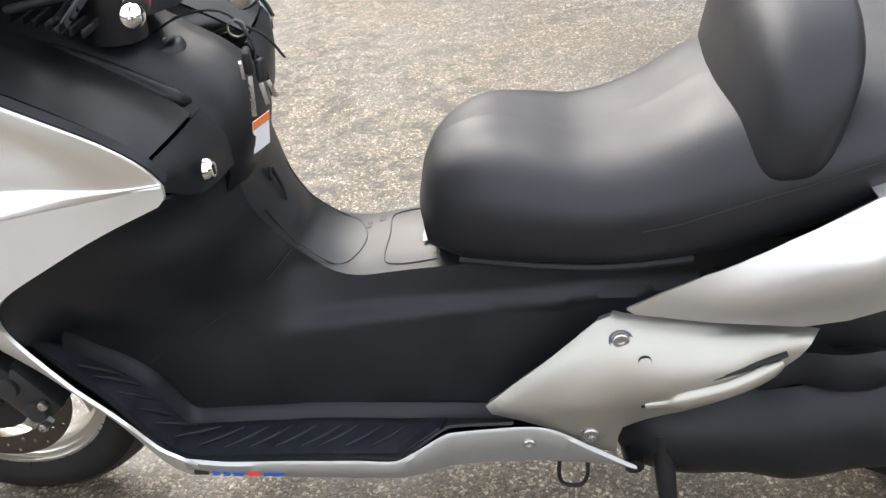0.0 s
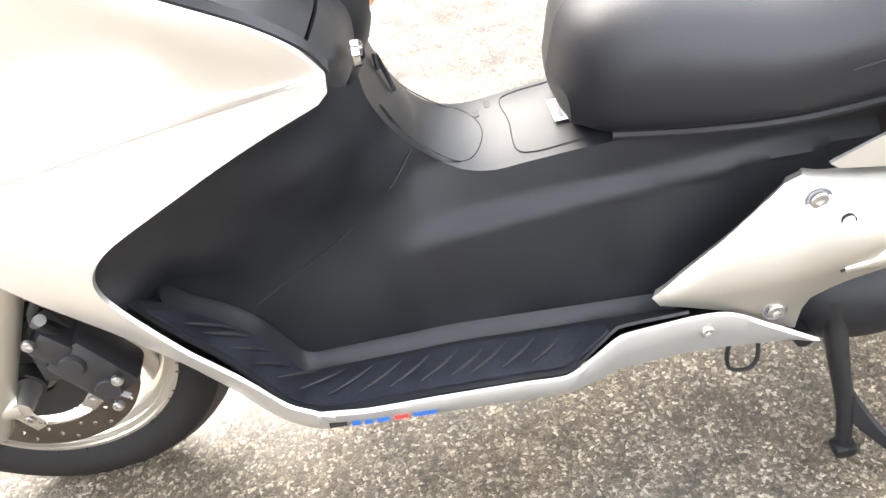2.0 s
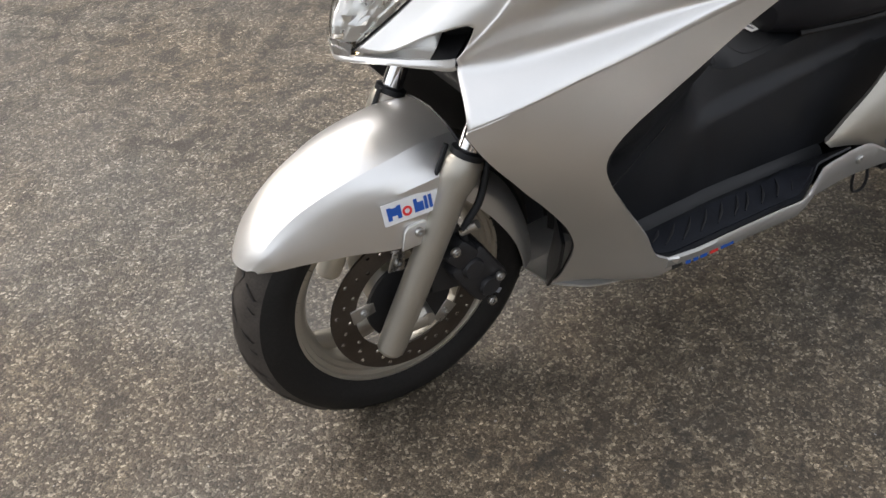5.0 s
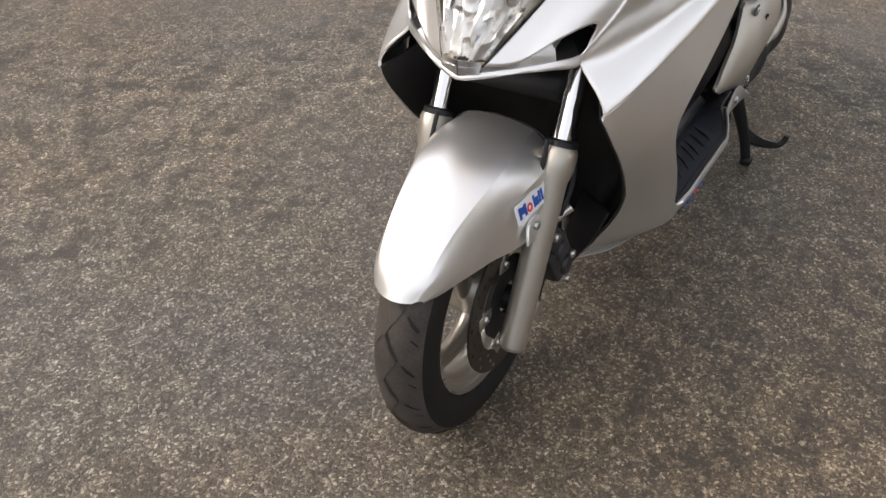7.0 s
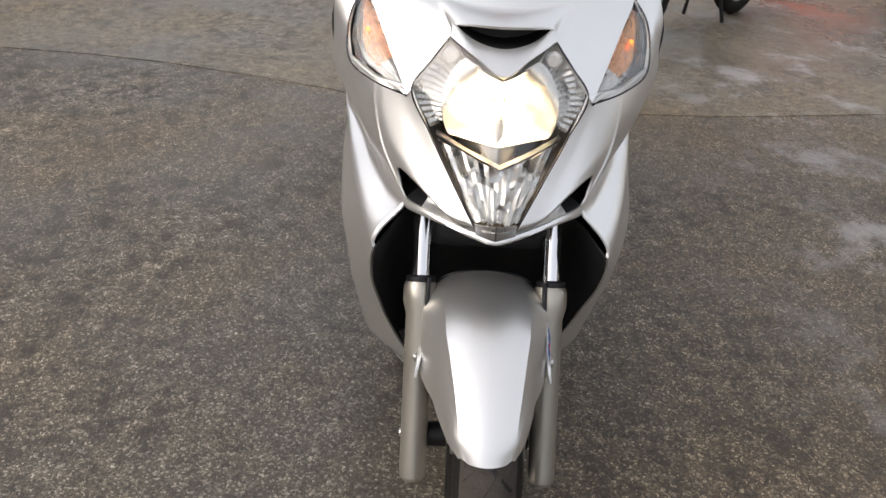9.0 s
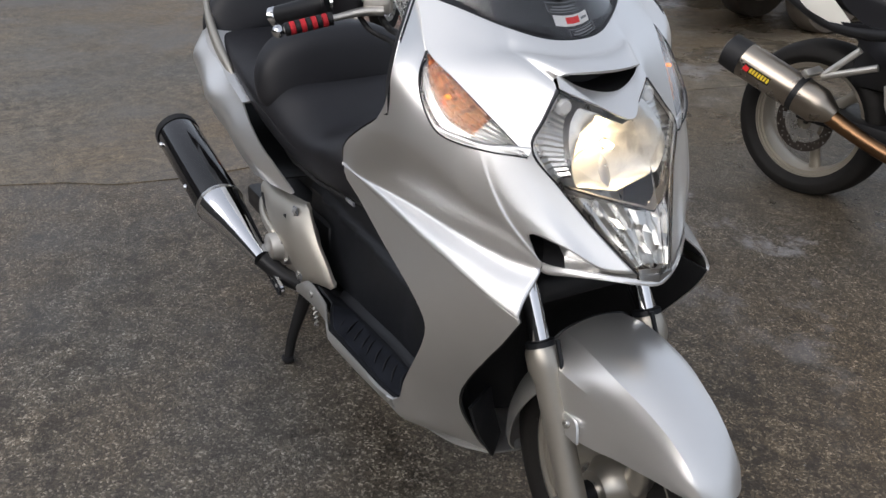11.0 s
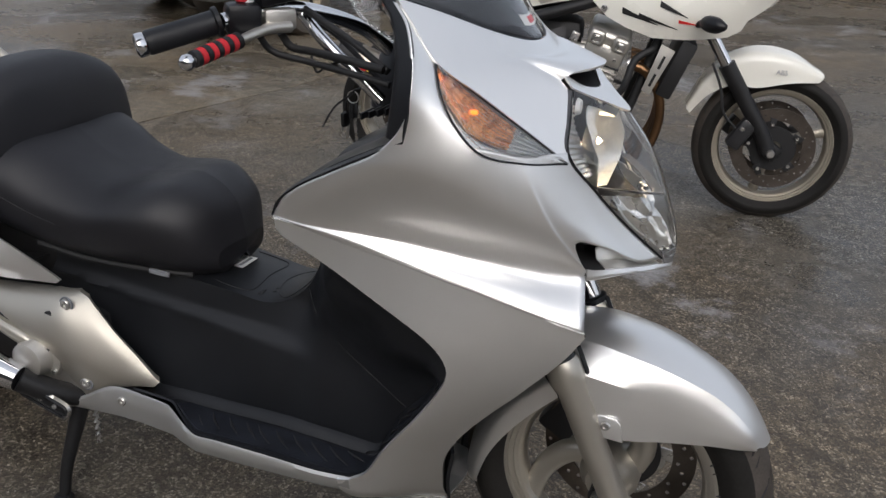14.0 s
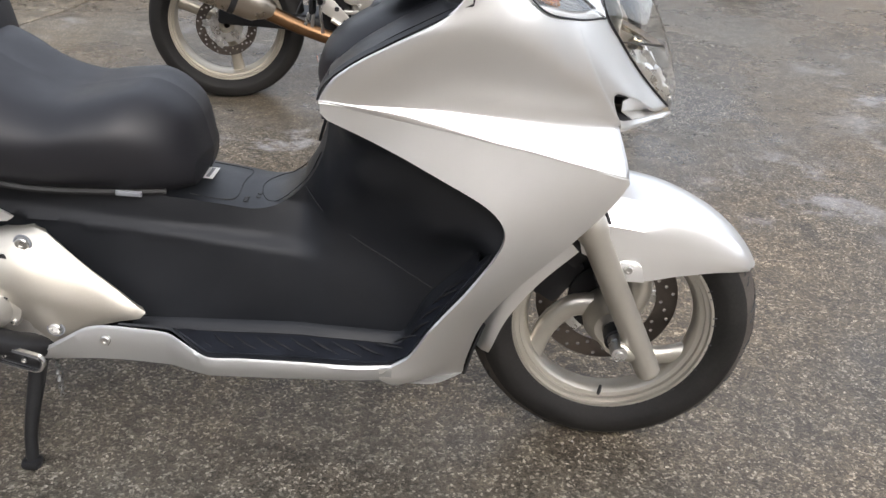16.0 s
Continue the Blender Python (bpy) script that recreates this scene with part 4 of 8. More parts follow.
                groove([(b + 0.16, sg * 0.50), (b + 0.20, sg * 0.66), (b + 0.23, sg * 0.78)], 0.0026)
        tagged(part("tread_groove", cut, DARK, w), kind="stuff")
    return w


front_wheel = wheel(scooter, "front_wheel", (0.002, -0.005, 0.2655), 0.2675, 0.054, 0.185, 3, 150, 0.025, 0.052, WHEEL, sides=(-1,), bend=-1.13)
part("valve_stem", tube_mesh("valve_stem", [(0.004, 0.012, 0.09), (0.004, 0.022, 0.108), (0.004, 0.026, 0.122)], [0.004, 0.004, 0.003], 10), BLACK, front_wheel)
part("axle", lathe_mesh("axle", [(0.0001, 0.139), (0.007, 0.139), (0.008, 0.135), (0.014, 0.135), (0.016, 0.10), (0.017, -0.10), (0.013, -0.131), (0.0001, -0.133)], 24, "y", (0, 0, 0.266)), STEEL, front_wheel, "zinc axle with hollow end")
for s in (1, -1):
    part("axle_spacer", lathe_mesh("axle_spacer", [(0.017, s * 0.055), (0.022, s * 0.056), (0.022, s * 0.088), (0.017, s * 0.089)], 24, "y", (0, 0, 0.266)), STAND, front_wheel, "black axle spacer")
FA, FB = np.array((-0.063, 0.112, 0.215)), np.array((0.090, 0.112, 0.524))
fd = (FB - FA) / np.linalg.norm(FB - FA)
for s in (1, -1):
    S = np.array((1, s, 1))
    a, b = FA * S, FB * S
    d = fd
    leg = tube_mesh("fork_leg", [a, a + d * 0.006, a + d * 0.02, b - d * 0.055, b - d * 0.035, b - d * 0.008, b], [0.017, 0.0215, 0.023, 0.0235, 0.029, 0.029, 0.026], 28, 30)
    leg_ob = part("fork_leg", leg, CHAMPAGNE, scooter, "champagne-painted fork leg")
    part("stanchion", tube_mesh("stanchion", [b - d * 0.02, b + d * 0.22], 0.0175, 28), CHROME, leg_ob, "chrome fork tube")
    part("dust_seal", tube_mesh("dust_seal", [b, b + d * 0.009, b + d * 0.012], [0.0255, 0.0255, 0.019], 24), BLACK, leg_ob)
    lug = tube_mesh("axle_lug", [a + d * 0.055 * 1.0 + np.array((0.0, 0, 0)), np.array((0, s * 0.112, 0.266))], [0.020, 0.022], 18)
    part("axle_lug", lug, CHAMPAGNE, leg_ob)

# brake caliper and hose on the left leg
cbm = block((0.070, 0.060, 0.105), 0.012, (0.105, -0.095, 0.300), (0, -32, 0))
caliper = part("brake_caliper", cbm, CALIPER, scooter, "black brake caliper with worn lettering")
part("caliper_bridge", block((0.045, 0.066, 0.05), 0.010, (0.072, -0.095, 0.355), (0, -40, 0)), CALIPER, caliper)
for dx, dz in ((0.0, 0.0), (0.030, -0.05)):
    part("caliper_piston", lathe_mesh("caliper_piston", [(0.0001, -0.133), (0.016, -0.132), (0.019, -0.127), (0.019, -0.11)], 24, "y", (0.088 + dx, 0, 0.325 + dz)), CALIPER, caliper)
for bx, bz in ((0.055, 0.375), (0.12, 0.245), (0.135, 0.29)):
    part("caliper_bolt", bolt(0.008, 0.007, (bx, -0.128, bz), (90, 0, 0)), STEEL, caliper)
part("caliper_bracket", plate([(-0.02, -0.05), (0.03, -0.06), (0.06, 0.0), (0.03, 0.07), (-0.02, 0.05)], 0.012, pose(0.05, -0.085, 0.33, 90, 0, 0), 0.002), CALIPER, caliper)
bar_m = frame_at((0.122, -0.126, 0.268), (0.75, 0, -0.66), (0.66, 0, 0.75))
part("caliper_mark", plate([(-0.022, -0.005), (0.022, -0.005), (0.022, 0.005), (-0.022, 0.005)], 0.0008, bar_m), GREYINK, caliper, "grey maker's mark")
part("brake_hose", tube_mesh("brake_hose", [(0.085, -0.11, 0.365), (0.075, -0.125, 0.41), (0.098, -0.13, 0.45), (0.115, -0.125, 0.50), (0.14, -0.10, 0.58)], 0.006, 10, n=24), BLACK, caliper)
part("hose_union", tube_mesh("hose_union", [(0.072, -0.12, 0.40), (0.09, -0.138, 0.418)], 0.0075, 10), STEEL, caliper)
part("sensor_bracket", block((0.05, 0.01, 0.03), 0.003, (0.03, 0.085, 0.395), (0, 25, 0)), CALIPER, scooter)

# mudguard: crest, crease, flank and hem lines
CREST = [(-0.240, 0, 0.404), (-0.225, 0, 0.428), (-0.197, 0, 0.460), (-0.155, 0, 0.493), (-0.108, 0, 0.519), (-0.06, 0, 0.538), (-0.012, 0, 0.549), (0.04, 0, 0.553), (0.095, 0, 0.548)]
CREASE = [(-0.232, 0.028, 0.404), (-0.212, 0.041, 0.432), (-0.185, 0.047, 0.461), (-0.150, 0.053, 0.486), (-0.107, 0.060, 0.506), (-0.06, 0.067, 0.522), (-0.008, 0.069, 0.533), (0.045, 0.067, 0.540), (0.095, 0.062, 0.537)]
FLANK = [(-0.223, 0.040, 0.407), (-0.202, 0.053, 0.428), (-0.165, 0.063, 0.447), (-0.123, 0.0715, 0.460), (-0.078, 0.081, 0.474), (-0.032, 0.093, 0.486), (0.014, 0.102, 0.496), (0.060, 0.104, 0.502), (0.100, 0.092, 0.505)]
HEM = [(-0.220, 0.041, 0.402), (-0.195, 0.056, 0.406), (-0.160, 0.067, 0.408), (-0.120, 0.0765, 0.406), (-0.080, 0.084, 0.402), (-0.040, 0.097, 0.399), (0.0, 0.107, 0.402), (0.045, 0.107, 0.428), (0.085, 0.097, 0.442)]
crest_c, crease_c = crv(CREST, 44), crv(CREASE, 44)
top_g = np.stack([np.c_[crest_c[:, 0] * (1 - k * k) + crease_c[:, 0] * k * k, crease_c[:, 1] * k, crest_c[:, 2] * (1 - k * k) + crease_c[:, 2] * k * k] for k in np.linspace(0, 1, 13)], 0)
side_g = np.vstack([loft([CREASE, [((a[0] + b[0]) / 2, (a[1] + b[1]) / 2 + 0.001, (a[2] + b[2]) / 2 + 0.002) for a, b in zip(CREASE, FLANK)], FLANK], 44, 6)[1:], loft([FLANK, [((a[0] + b[0]) / 2, (a[1] + b[1]) / 2 + 0.002, (a[2] + b[2]) / 2) for a, b in zip(FLANK, HEM)], HEM], 44, 8)[1:]])
mud = part("mudguard", sheet_mesh("mudguard", np.vstack([top_g, side_g]), 0.003, 1, 16), SILVER, scooter, "silver front mudguard with creased flanks")
part("mudguard_half", flip(mud.data), SILVER, mud)
rear_g = loft([[(0.085, 0.088, 0.445), (0.15, 0.086, 0.372), (0.20, 0.082, 0.292), (0.222, 0.074, 0.225), (0.226, 0.06, 0.205)], [(0.11, 0.080, 0.475), (0.18, 0.080, 0.392), (0.226, 0.074, 0.302), (0.242, 0.064, 0.232), (0.243, 0.050, 0.206)], [(0.105, 0, 0.505), (0.205, 0, 0.415), (0.248, 0, 0.312), (0.256, 0, 0.240), (0.255, 0, 0.206)]], 26, 12)
for me in (sheet_mesh("mudguard_rear", rear_g, 0.003, 1, 45),):
    part("mudguard_rear", me, SILVER, mud)
    part("mudguard_rear", flip(me), SILVER, mud)
top_fill = loft([[(0.095, 0, 0.548), (0.095, 0.062, 0.537), (0.100, 0.092, 0.505), (0.085, 0.098, 0.442)], [(0.125, 0, 0.505), (0.125, 0.055, 0.50), (0.12, 0.080, 0.475), (0.088, 0.090, 0.445)]], 16, 5)
for me in (sheet_mesh("mudguard_back", top_fill, 0.003, 1, 45),):
    part("mudguard_back", me, BLACK, mud)
    part("mudguard_back", flip(me), BLACK, mud)
for s in (1, -1):
    m = pose(0.005, s * 0.1075, 0.4225, 90 + 9 * s, 0, 0)
    part("mudguard_tab", plate([(-0.030, -0.020), (-0.022, 0.008), (-0.014, 0.015), (0.012, 0.016), (0.020, 0.009), (0.026, -0.020)], 0.006 if s < 0 else -0.006, m, 0.0015), SILVER, mud)
    part("mudguard_screw", bolt(0.0075, 0.005, (0.005, s * 0.1135, 0.4255), (-90 * s, 0, 0)), STEEL, mud)
    part("leg_gaiter", tube_mesh("leg_gaiter", [(0.066, s * 0.098, 0.545), (0.04, s * 0.100, 0.49), (0.006, s * 0.104, 0.42)], 0.004, 8), BLACK, mud)
part("fork_bridge", block((0.07, 0.20, 0.06), 0.02, (0.155, 0, 0.605), (0, -25, 0), segments=4), DARK, scooter, "black lower fork bridge")
# fuel sticker on the left flank of the mudguard
sm = frame_at((-0.0015, -0.1050, 0.468), (1.0, -0.09, 0.04), (0.02, 0.27, 0.96))
sticker = part("sticker", plate([(-0.044, -0.0165), (0.044, -0.0165), (0.044, 0.0165), (-0.044, 0.0165)], 0.0006, sm @ pose(0, 0, 0.001)), WHITEINK, mud, "white sticker with blue and red marks")
for off, w, h0, h1, ink in ((-0.0335, 0.0032, -0.010, 0.010, BLUEINK), (-0.0285, 0.0026, -0.004, 0.008, BLUEINK), (-0.0235, 0.0026, -0.004, 0.008, BLUEINK), (-0.0185, 0.0032, -0.010, 0.010, BLUEINK), (0.0075, 0.0028, -0.010, 0.010, BLUEINK), (0.0150, 0.0045, -0.010, 0.004, BLUEINK), (0.0235, 0.0026, -0.010, 0.010, BLUEINK), (0.0305, 0.0026, -0.010, 0.010, BLUEINK)):
    part("sticker_bar", plate([(-w, h0), (w, h0), (w, h1), (-w, h1)], 0.0006, sm @ pose(off, 0, 0.0018)), ink, sticker)
ring = lathe_mesh("sticker_ring", [(0.0038, 0), (0.0075, 0), (0.0075, 0.0006), (0.0038, 0.0006)], 24, "z", closed=True)
ring.transform(sm @ pose(-0.0065, -0.003, 0.0018))
part("sticker_ring", ring, REDINK, sticker)

SCUFF = surface("scuffed_rubber", (0.013, 0.013, 0.015), 0.6, 0, 0.6, 60, 300)

# ---- step-through: black inner panels, tunnel, mats, sills ----
rise = thin_plate([(0.492, 0.712, 0.264), (0.44, 0.690, 0.265), (0.373, 0.660, 0.266), (0.318, 0.630, 0.263), (0.258, 0.595, 0.257), (0.234, 0.570, 0.252), (0.226, 0.540, 0.247), (0.238, 0.497, 0.240), (0.262, 0.480, 0.190), (0.285, 0.440, 0.168), (0.307, 0.410, 0.153), (0.343, 0.365, 0.144), (0.378, 0.292, 0.140), (0.42, 0.286, 0.139), (0.57, 0.288, 0.139), (0.56, 0.512, 0.108), (0.51, 0.480, 0.122), (0.43, 0.435, 0.132), (0.36, 0.44, 0.155), (0.33, 0.52, 0.212), (0.40, 0.55, 0.196), (0.46, 0.60, 0.200), (0.518, 0.672, 0.110), (0.522, 0.615, 0.102), (0.543, 0.556, 0.092), (0.577, 0.509, 0.080), (0.61, 0.485, 0.076), (0.62, 0.40, 0.124), (0.50, 0.38, 0.130)])


def inner(x, z):
    """Half the width of the step-through's black panels at (x, z)."""
    lo = 0.139 - (np.clip(z, 0.28, 0.416) - 0.283) * 0.16
    zl = 0.405 + (x - 0.523) * 0.0713
    step = np.clip((z - zl) / 0.024, 0, 1)
    step = step * step * (3 - 2 * step)
    ahead = np.clip((x - 0.52) / 0.10, 0, 1)
    hi = 0.119 - 0.015 * step * ahead - np.clip((z - zl) / 0.06, 0, 1.4) * (np.interp(x, [0.6, 0.75, 0.85], [0.022, 0.014, 0.004]) + 0.012 * (1 - ahead))
    far = np.where(z > zl, hi, np.minimum(lo, 0.139 - (zl - 0.283) * 0.16 + (zl - np.minimum(z, zl)) * 0.16))
    w = np.clip((x - 0.50) / 0.075, 0, 1)
    w = w * w * (3 - 2 * w)
    return rise(x, z) * (1 - w) + far * w


FLOOR_LINE = [(0.262, 0.480), (0.285, 0.440), (0.307, 0.410), (0.343, 0.365), (0.366, 0.318), (0.385, 0.288), (0.42, 0.286), (0.50, 0.288), (0.57, 0.289), (0.70, 0.284), (0.80, 0.280), (0.86, 0.276)]
SHOULDER = [(0.518, 0.672), (0.522, 0.615), (0.543, 0.556), (0.577, 0.509), (0.61, 0.485), (0.65, 0.476), (0.70, 0.481), (0.78, 0.490), (0.85, 0.498), (1.00, 0.505), (1.12, 0.510)]
edge_in = [(0.492, 0.716), (0.44, 0.6945), (0.40, 0.676), (0.373, 0.6625), (0.345, 0.647), (0.318, 0.632), (0.286, 0.614), (0.256, 0.596), (0.232, 0.573), (0.221, 0.549), (0.221, 0.526), (0.234, 0.494), (0.250, 0.474), (0.270, 0.455)]
outline = [tuple(p) for p in crv(edge_in, 40)][:-1] + [tuple(p) for p in crv([(0.270, 0.455), (0.300, 0.410), (0.335, 0.366), (0.360, 0.318), (0.378, 0.284)] + [(a, b - 0.006) for a, b in FLOOR_LINE[6:]], 50)]
outline += [(1.0, 0.28), (1.12, 0.30), (1.12, 0.510)] + [tuple(p) for p in crv(SHOULDER[::-1], 50)][1:]
tunnel = both("tunnel_side", field_mesh("tunnel_side", outline, inner, "xz", 0.0075, 0.004, 60), BLACK, scooter)
# tunnel's top with its recessed lids
rows = []
for x, z in [tuple(p) for p in crv(SHOULDER, 40)]:
    y = float(inner(np.array([x]), np.array([z]))[0])
    crown = 0.008
    rows.append([(x + (0.012 if x < 0.56 else 0.0) * math.cos(k * math.pi / 2), y * k, z + crown * (1 - k * k)) for k in np.linspace(-1, 1, 17)])
top = np.array(rows)
tunnel_top = part("tunnel_top", sheet_mesh("tunnel_top", top, 0.004, -1, 60), TOPSHEEN, scooter, "black tunnel top with two inset lids")


def on_top(x, k):
    """A place on the tunnel's top: along x, and k from -1 to 1 across."""
    i = int(np.argmin(abs(top[:, 8, 0] - x)))
    row = top[i]
    return np.array([np.interp(k, np.linspace(-1, 1, 17), row[:, c]) for c in range(3)])


def seam(name, pts, r=0.0009, parent=None, mat=None):
    return part(name, tube_mesh(name, pts, r, 6, n=max(8, len(pts) * 5)), mat or DARK, parent or scooter)


up = np.array((0, 0, 0.0005))
seam("lid_seam", [on_top(0.545, -0.80) + up, on_top(0.575, -0.86) + up, on_top(0.61, -0.84) + up, on_top(0.635, -0.70) + up, on_top(0.648, -0.2) + up, on_top(0.648, 0.2) + up, on_top(0.635, 0.70) + up, on_top(0.61, 0.84) + up, on_top(0.575, 0.86) + up, on_top(0.545, 0.80) + up], parent=tunnel_top)
seam("lid_seam", [on_top(0.77, -0.82) + up, on_top(0.70, -0.84) + up, on_top(0.687, -0.75) + up, on_top(0.686, 0.0) + up, on_top(0.687, 0.75) + up, on_top(0.70, 0.84) + up, on_top(0.77, 0.82) + up], parent=tunnel_top)
for dx, dk in ((0.655, 0.55), (0.662, 0.75), (0.668, 0.62), (0.676, 0.7), (0.66, 0.4)):
    part("fixing_dimple", lathe_mesh("fixing_dimple", [(0.0001, 0.0012), (0.004, 0.0012), (0.005, 0)], 12, "z", tuple(on_top(dx, dk))), DARK, tunnel_top)
lc = on_top(0.555, 0.0)
part("lid_catch", tube_mesh("lid_catch", [on_top(0.54, -0.28) + (0.003, 0, 0), on_top(0.535, -0.22) + (0.006, 0, 0), on_top(0.548, -0.18) + (0.006, 0, 0), on_top(0.556, -0.25) + (0.004, 0, 0)], 0.003, 8, n=14), BLACK, tunnel_top)
p0 = on_top(0.762, -0.10)
sl = part("paper_label", plate([(-0.026, -0.022), (0.026, -0.022), (0.026, 0.022), (-0.026, 0.022)], 0.0006, frame_at(tuple(p0 + (0, 0, 0.001)), (0, 1, 0), (-1, 0, -0.02))), WHITEINK, tunnel_top, "small white paper label")
for k in range(3):
    part("label_bar", plate([(-0.020, -0.003), (0.020, -0.003), (0.020, 0.003), (-0.020, 0.003)], 0.0004, frame_at(tuple(p0 + (-0.012 + 0.012 * k, 0, 0.0018)), (0, 1, 0), (-1, 0, -0.02))), GREYINK, sl)
# soft ledge seam of the inner panel
for s in (1, -1):
    pts = [(x, s * (float(inner(np.array([x]), np.array([z]))[0]) + 0.0004), z) for x, z in ((0.562, 0.520), (0.53, 0.493), (0.47, 0.455), (0.40, 0.417), (0.335, 0.380))]
    seam("panel_seam", pts, 0.0012)
    # floor: raised edge, mat and its ribs
    fl, mid, out = [], [], []
    for x, z in [tuple(p) for p in crv(FLOOR_LINE, 60)]:
        y = float(inner(np.array([x]), np.array([z]))[0])
        fl.append((x, s * (y + 0.002), z))
    edge_out = crv([(0.232, 0.515), (0.262, 0.462), (0.310, 0.388), (0.345, 0.328), (0.366, 0.292), (0.398, 0.2755), (0.46, 0.2755), (0.55, 0.277), (0.64, 0.277), (0.700, 0.2755), (0.735, 0.290), (0.765, 0.300), (0.86, 0.302)], 60)
    yo = np.interp(edge_out[:, 0], [0.23, 0.31, 0.37, 0.45, 0.6, 0.70, 0.735, 0.77, 0.86], [0.243, 0.236, 0.238, 0.244, 0.249, 0.250, 0.234, 0.214, 0.212])
    out = np.c_[edge_out[:, 0], s * (yo - 0.004), edge_out[:, 1] + 0.002]
    fl = np.array(fl)
    rim_c = fl + np.array((0, s * 0.008, -0.004))
    well = fl + np.array((0.0, s * 0.016, -0.016))
    g = np.stack([fl, rim_c, well, out], 0)
    me = sheet_mesh("floorboard", g, 0.004, s, 50)
    board = part("floorboard", me, BLACK, scooter, "black floorboard")
    well2, out2 = well * 0.86 + out * 0.14, well * 0.10 + out * 0.90
    gm = np.stack([well2 + (0, 0, 0.0035), (well2 + out2) / 2 + (0, 0, 0.0035), out2 + (0, 0, 0.0035)], 0)[:, 3:52]
    mat_ob = part("floor_mat", sheet_mesh("floor_mat", gm, 0.003, s, 50), MAT, scooter, "scuffed ribbed rubber floor mat")
    for k in range(15):
        i = 5 + int(k * 2.9)
        a, b = gm[0, min(i + 2, 48)], gm[2, max(i - 3, 0)]
        p1, p2 = a * 0.88 + b * 0.12, a * 0.22 + b * 0.78
        sh = np.array((0.0, 0, 0.0008))
        part("mat_rib", tube_mesh("mat_rib", [p1 + sh, (p1 + p2) / 2 + sh + (0.004, 0, 0.0006), p2 + sh], [0.0010, 0.0026, 0.0010], 6, n=8), SCUFF, mat_ob)
    # silver sill with its bright hem
    top_e = crv([(0.392, 0.277), (0.46, 0.2745), (0.55, 0.276), (0.64, 0.276), (0.700, 0.2745), (0.735, 0.288), (0.765, 0.299), (0.83, 0.300), (0.905, 0.295), (0.965, 0.262), (1.027, 0.224)], 70)
    ys = np.interp(top_e[:, 0], [0.39, 0.45, 0.6, 0.70, 0.735, 0.77, 0.85, 0.905, 1.03], [0.238, 0.244, 0.249, 0.251, 0.240, 0.226, 0.218, 0.216, 0.223])
    bot_z = np.interp(top_e[:, 0], [0.39, 0.45, 0.55, 0.70, 0.85, 1.027], [0.246, 0.244, 0.240, 0.236, 0.231, 0.222])
    t3 = np.c_[top_e[:, 0], s * (ys - 0.003), top_e[:, 1]]
    h3 = np.c_[top_e[:, 0], s * ys, top_e[:, 1] - 0.003]
    m3 = np.c_[top_e[:, 0], s * (ys - 0.0015), (top_e[:, 1] + bot_z) / 2]
    b3 = np.c_[top_e[:, 0], s * (ys - 0.011), np.minimum(bot_z, top_e[:, 1] - 0.006)]
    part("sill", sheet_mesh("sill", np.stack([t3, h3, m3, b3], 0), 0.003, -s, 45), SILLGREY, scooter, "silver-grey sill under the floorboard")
    part("sill_screw", bolt(0.009, 0.005, (0.881, s * 0.2195, 0.274), (-90 * s, 0, 0)), STEEL, scooter)
# cut-off fuel sticker on the left sill
for k, (x0, x1, ink) in enumerate(((0.402, 0.424, BLACKINK), (0.430, 0.441, BLUEINK), (0.446, 0.456, BLUEINK), (0.461, 0.476, BLUEINK), (0.482, 0.500, REDINK), (0.506, 0.535, BLUEINK))):
    xm = (x0 + x1) / 2
    y = float(np.interp(xm, [0.39, 0.45, 0.6], [0.238, 0.244, 0.249]))
    part("sill_sticker", plate([(-(x1 - x0) / 2, -0.008), ((x1 - x0) / 2, -0.008), ((x1 - x0) / 2, 0.007), (-(x1 - x0) / 2, 0.007)], 0.0006, frame_at((xm, -y + 0.0015, 0.2585), (1, -0.03, 0), (0, 0.25, 1)) @ pose(0, 0, 0.0012)), ink, scooter)

# ---- footpeg brackets behind the floorboards ----
BR = [(0.822, 0.311), (0.875, 0.362), (0.93, 0.412), (0.975, 0.450), (0.995, 0.458), (1.06, 0.456), (1.15, 0.447), (1.246, 0.437), (1.226, 0.412), (1.20, 0.392), (1.14, 0.362), (1.085, 0.333), (1.03, 0.312), (1.008, 0.300), (1.003, 0.275), (1.000, 0.240), (0.962, 0.256), (0.905, 0.290), (0.86, 0.300), (0.83, 0.302)]
bracket_y = thin_plate([(0.822, 0.311, 0.180), (0.905, 0.292, 0.205), (0.965, 0.285, 0.222), (1.0, 0.25, 0.220), (0.995, 0.455, 0.196), (1.006, 0.438, 0.214), (1.0, 0.40, 0.226), (0.93, 0.36, 0.212), (1.06, 0.39, 0.232), (1.15, 0.445, 0.205), (1.15, 0.41, 0.224), (1.246, 0.437, 0.205), (1.2, 0.392, 0.220), (1.05, 0.33, 0.226), (1.07, 0.455, 0.205)])


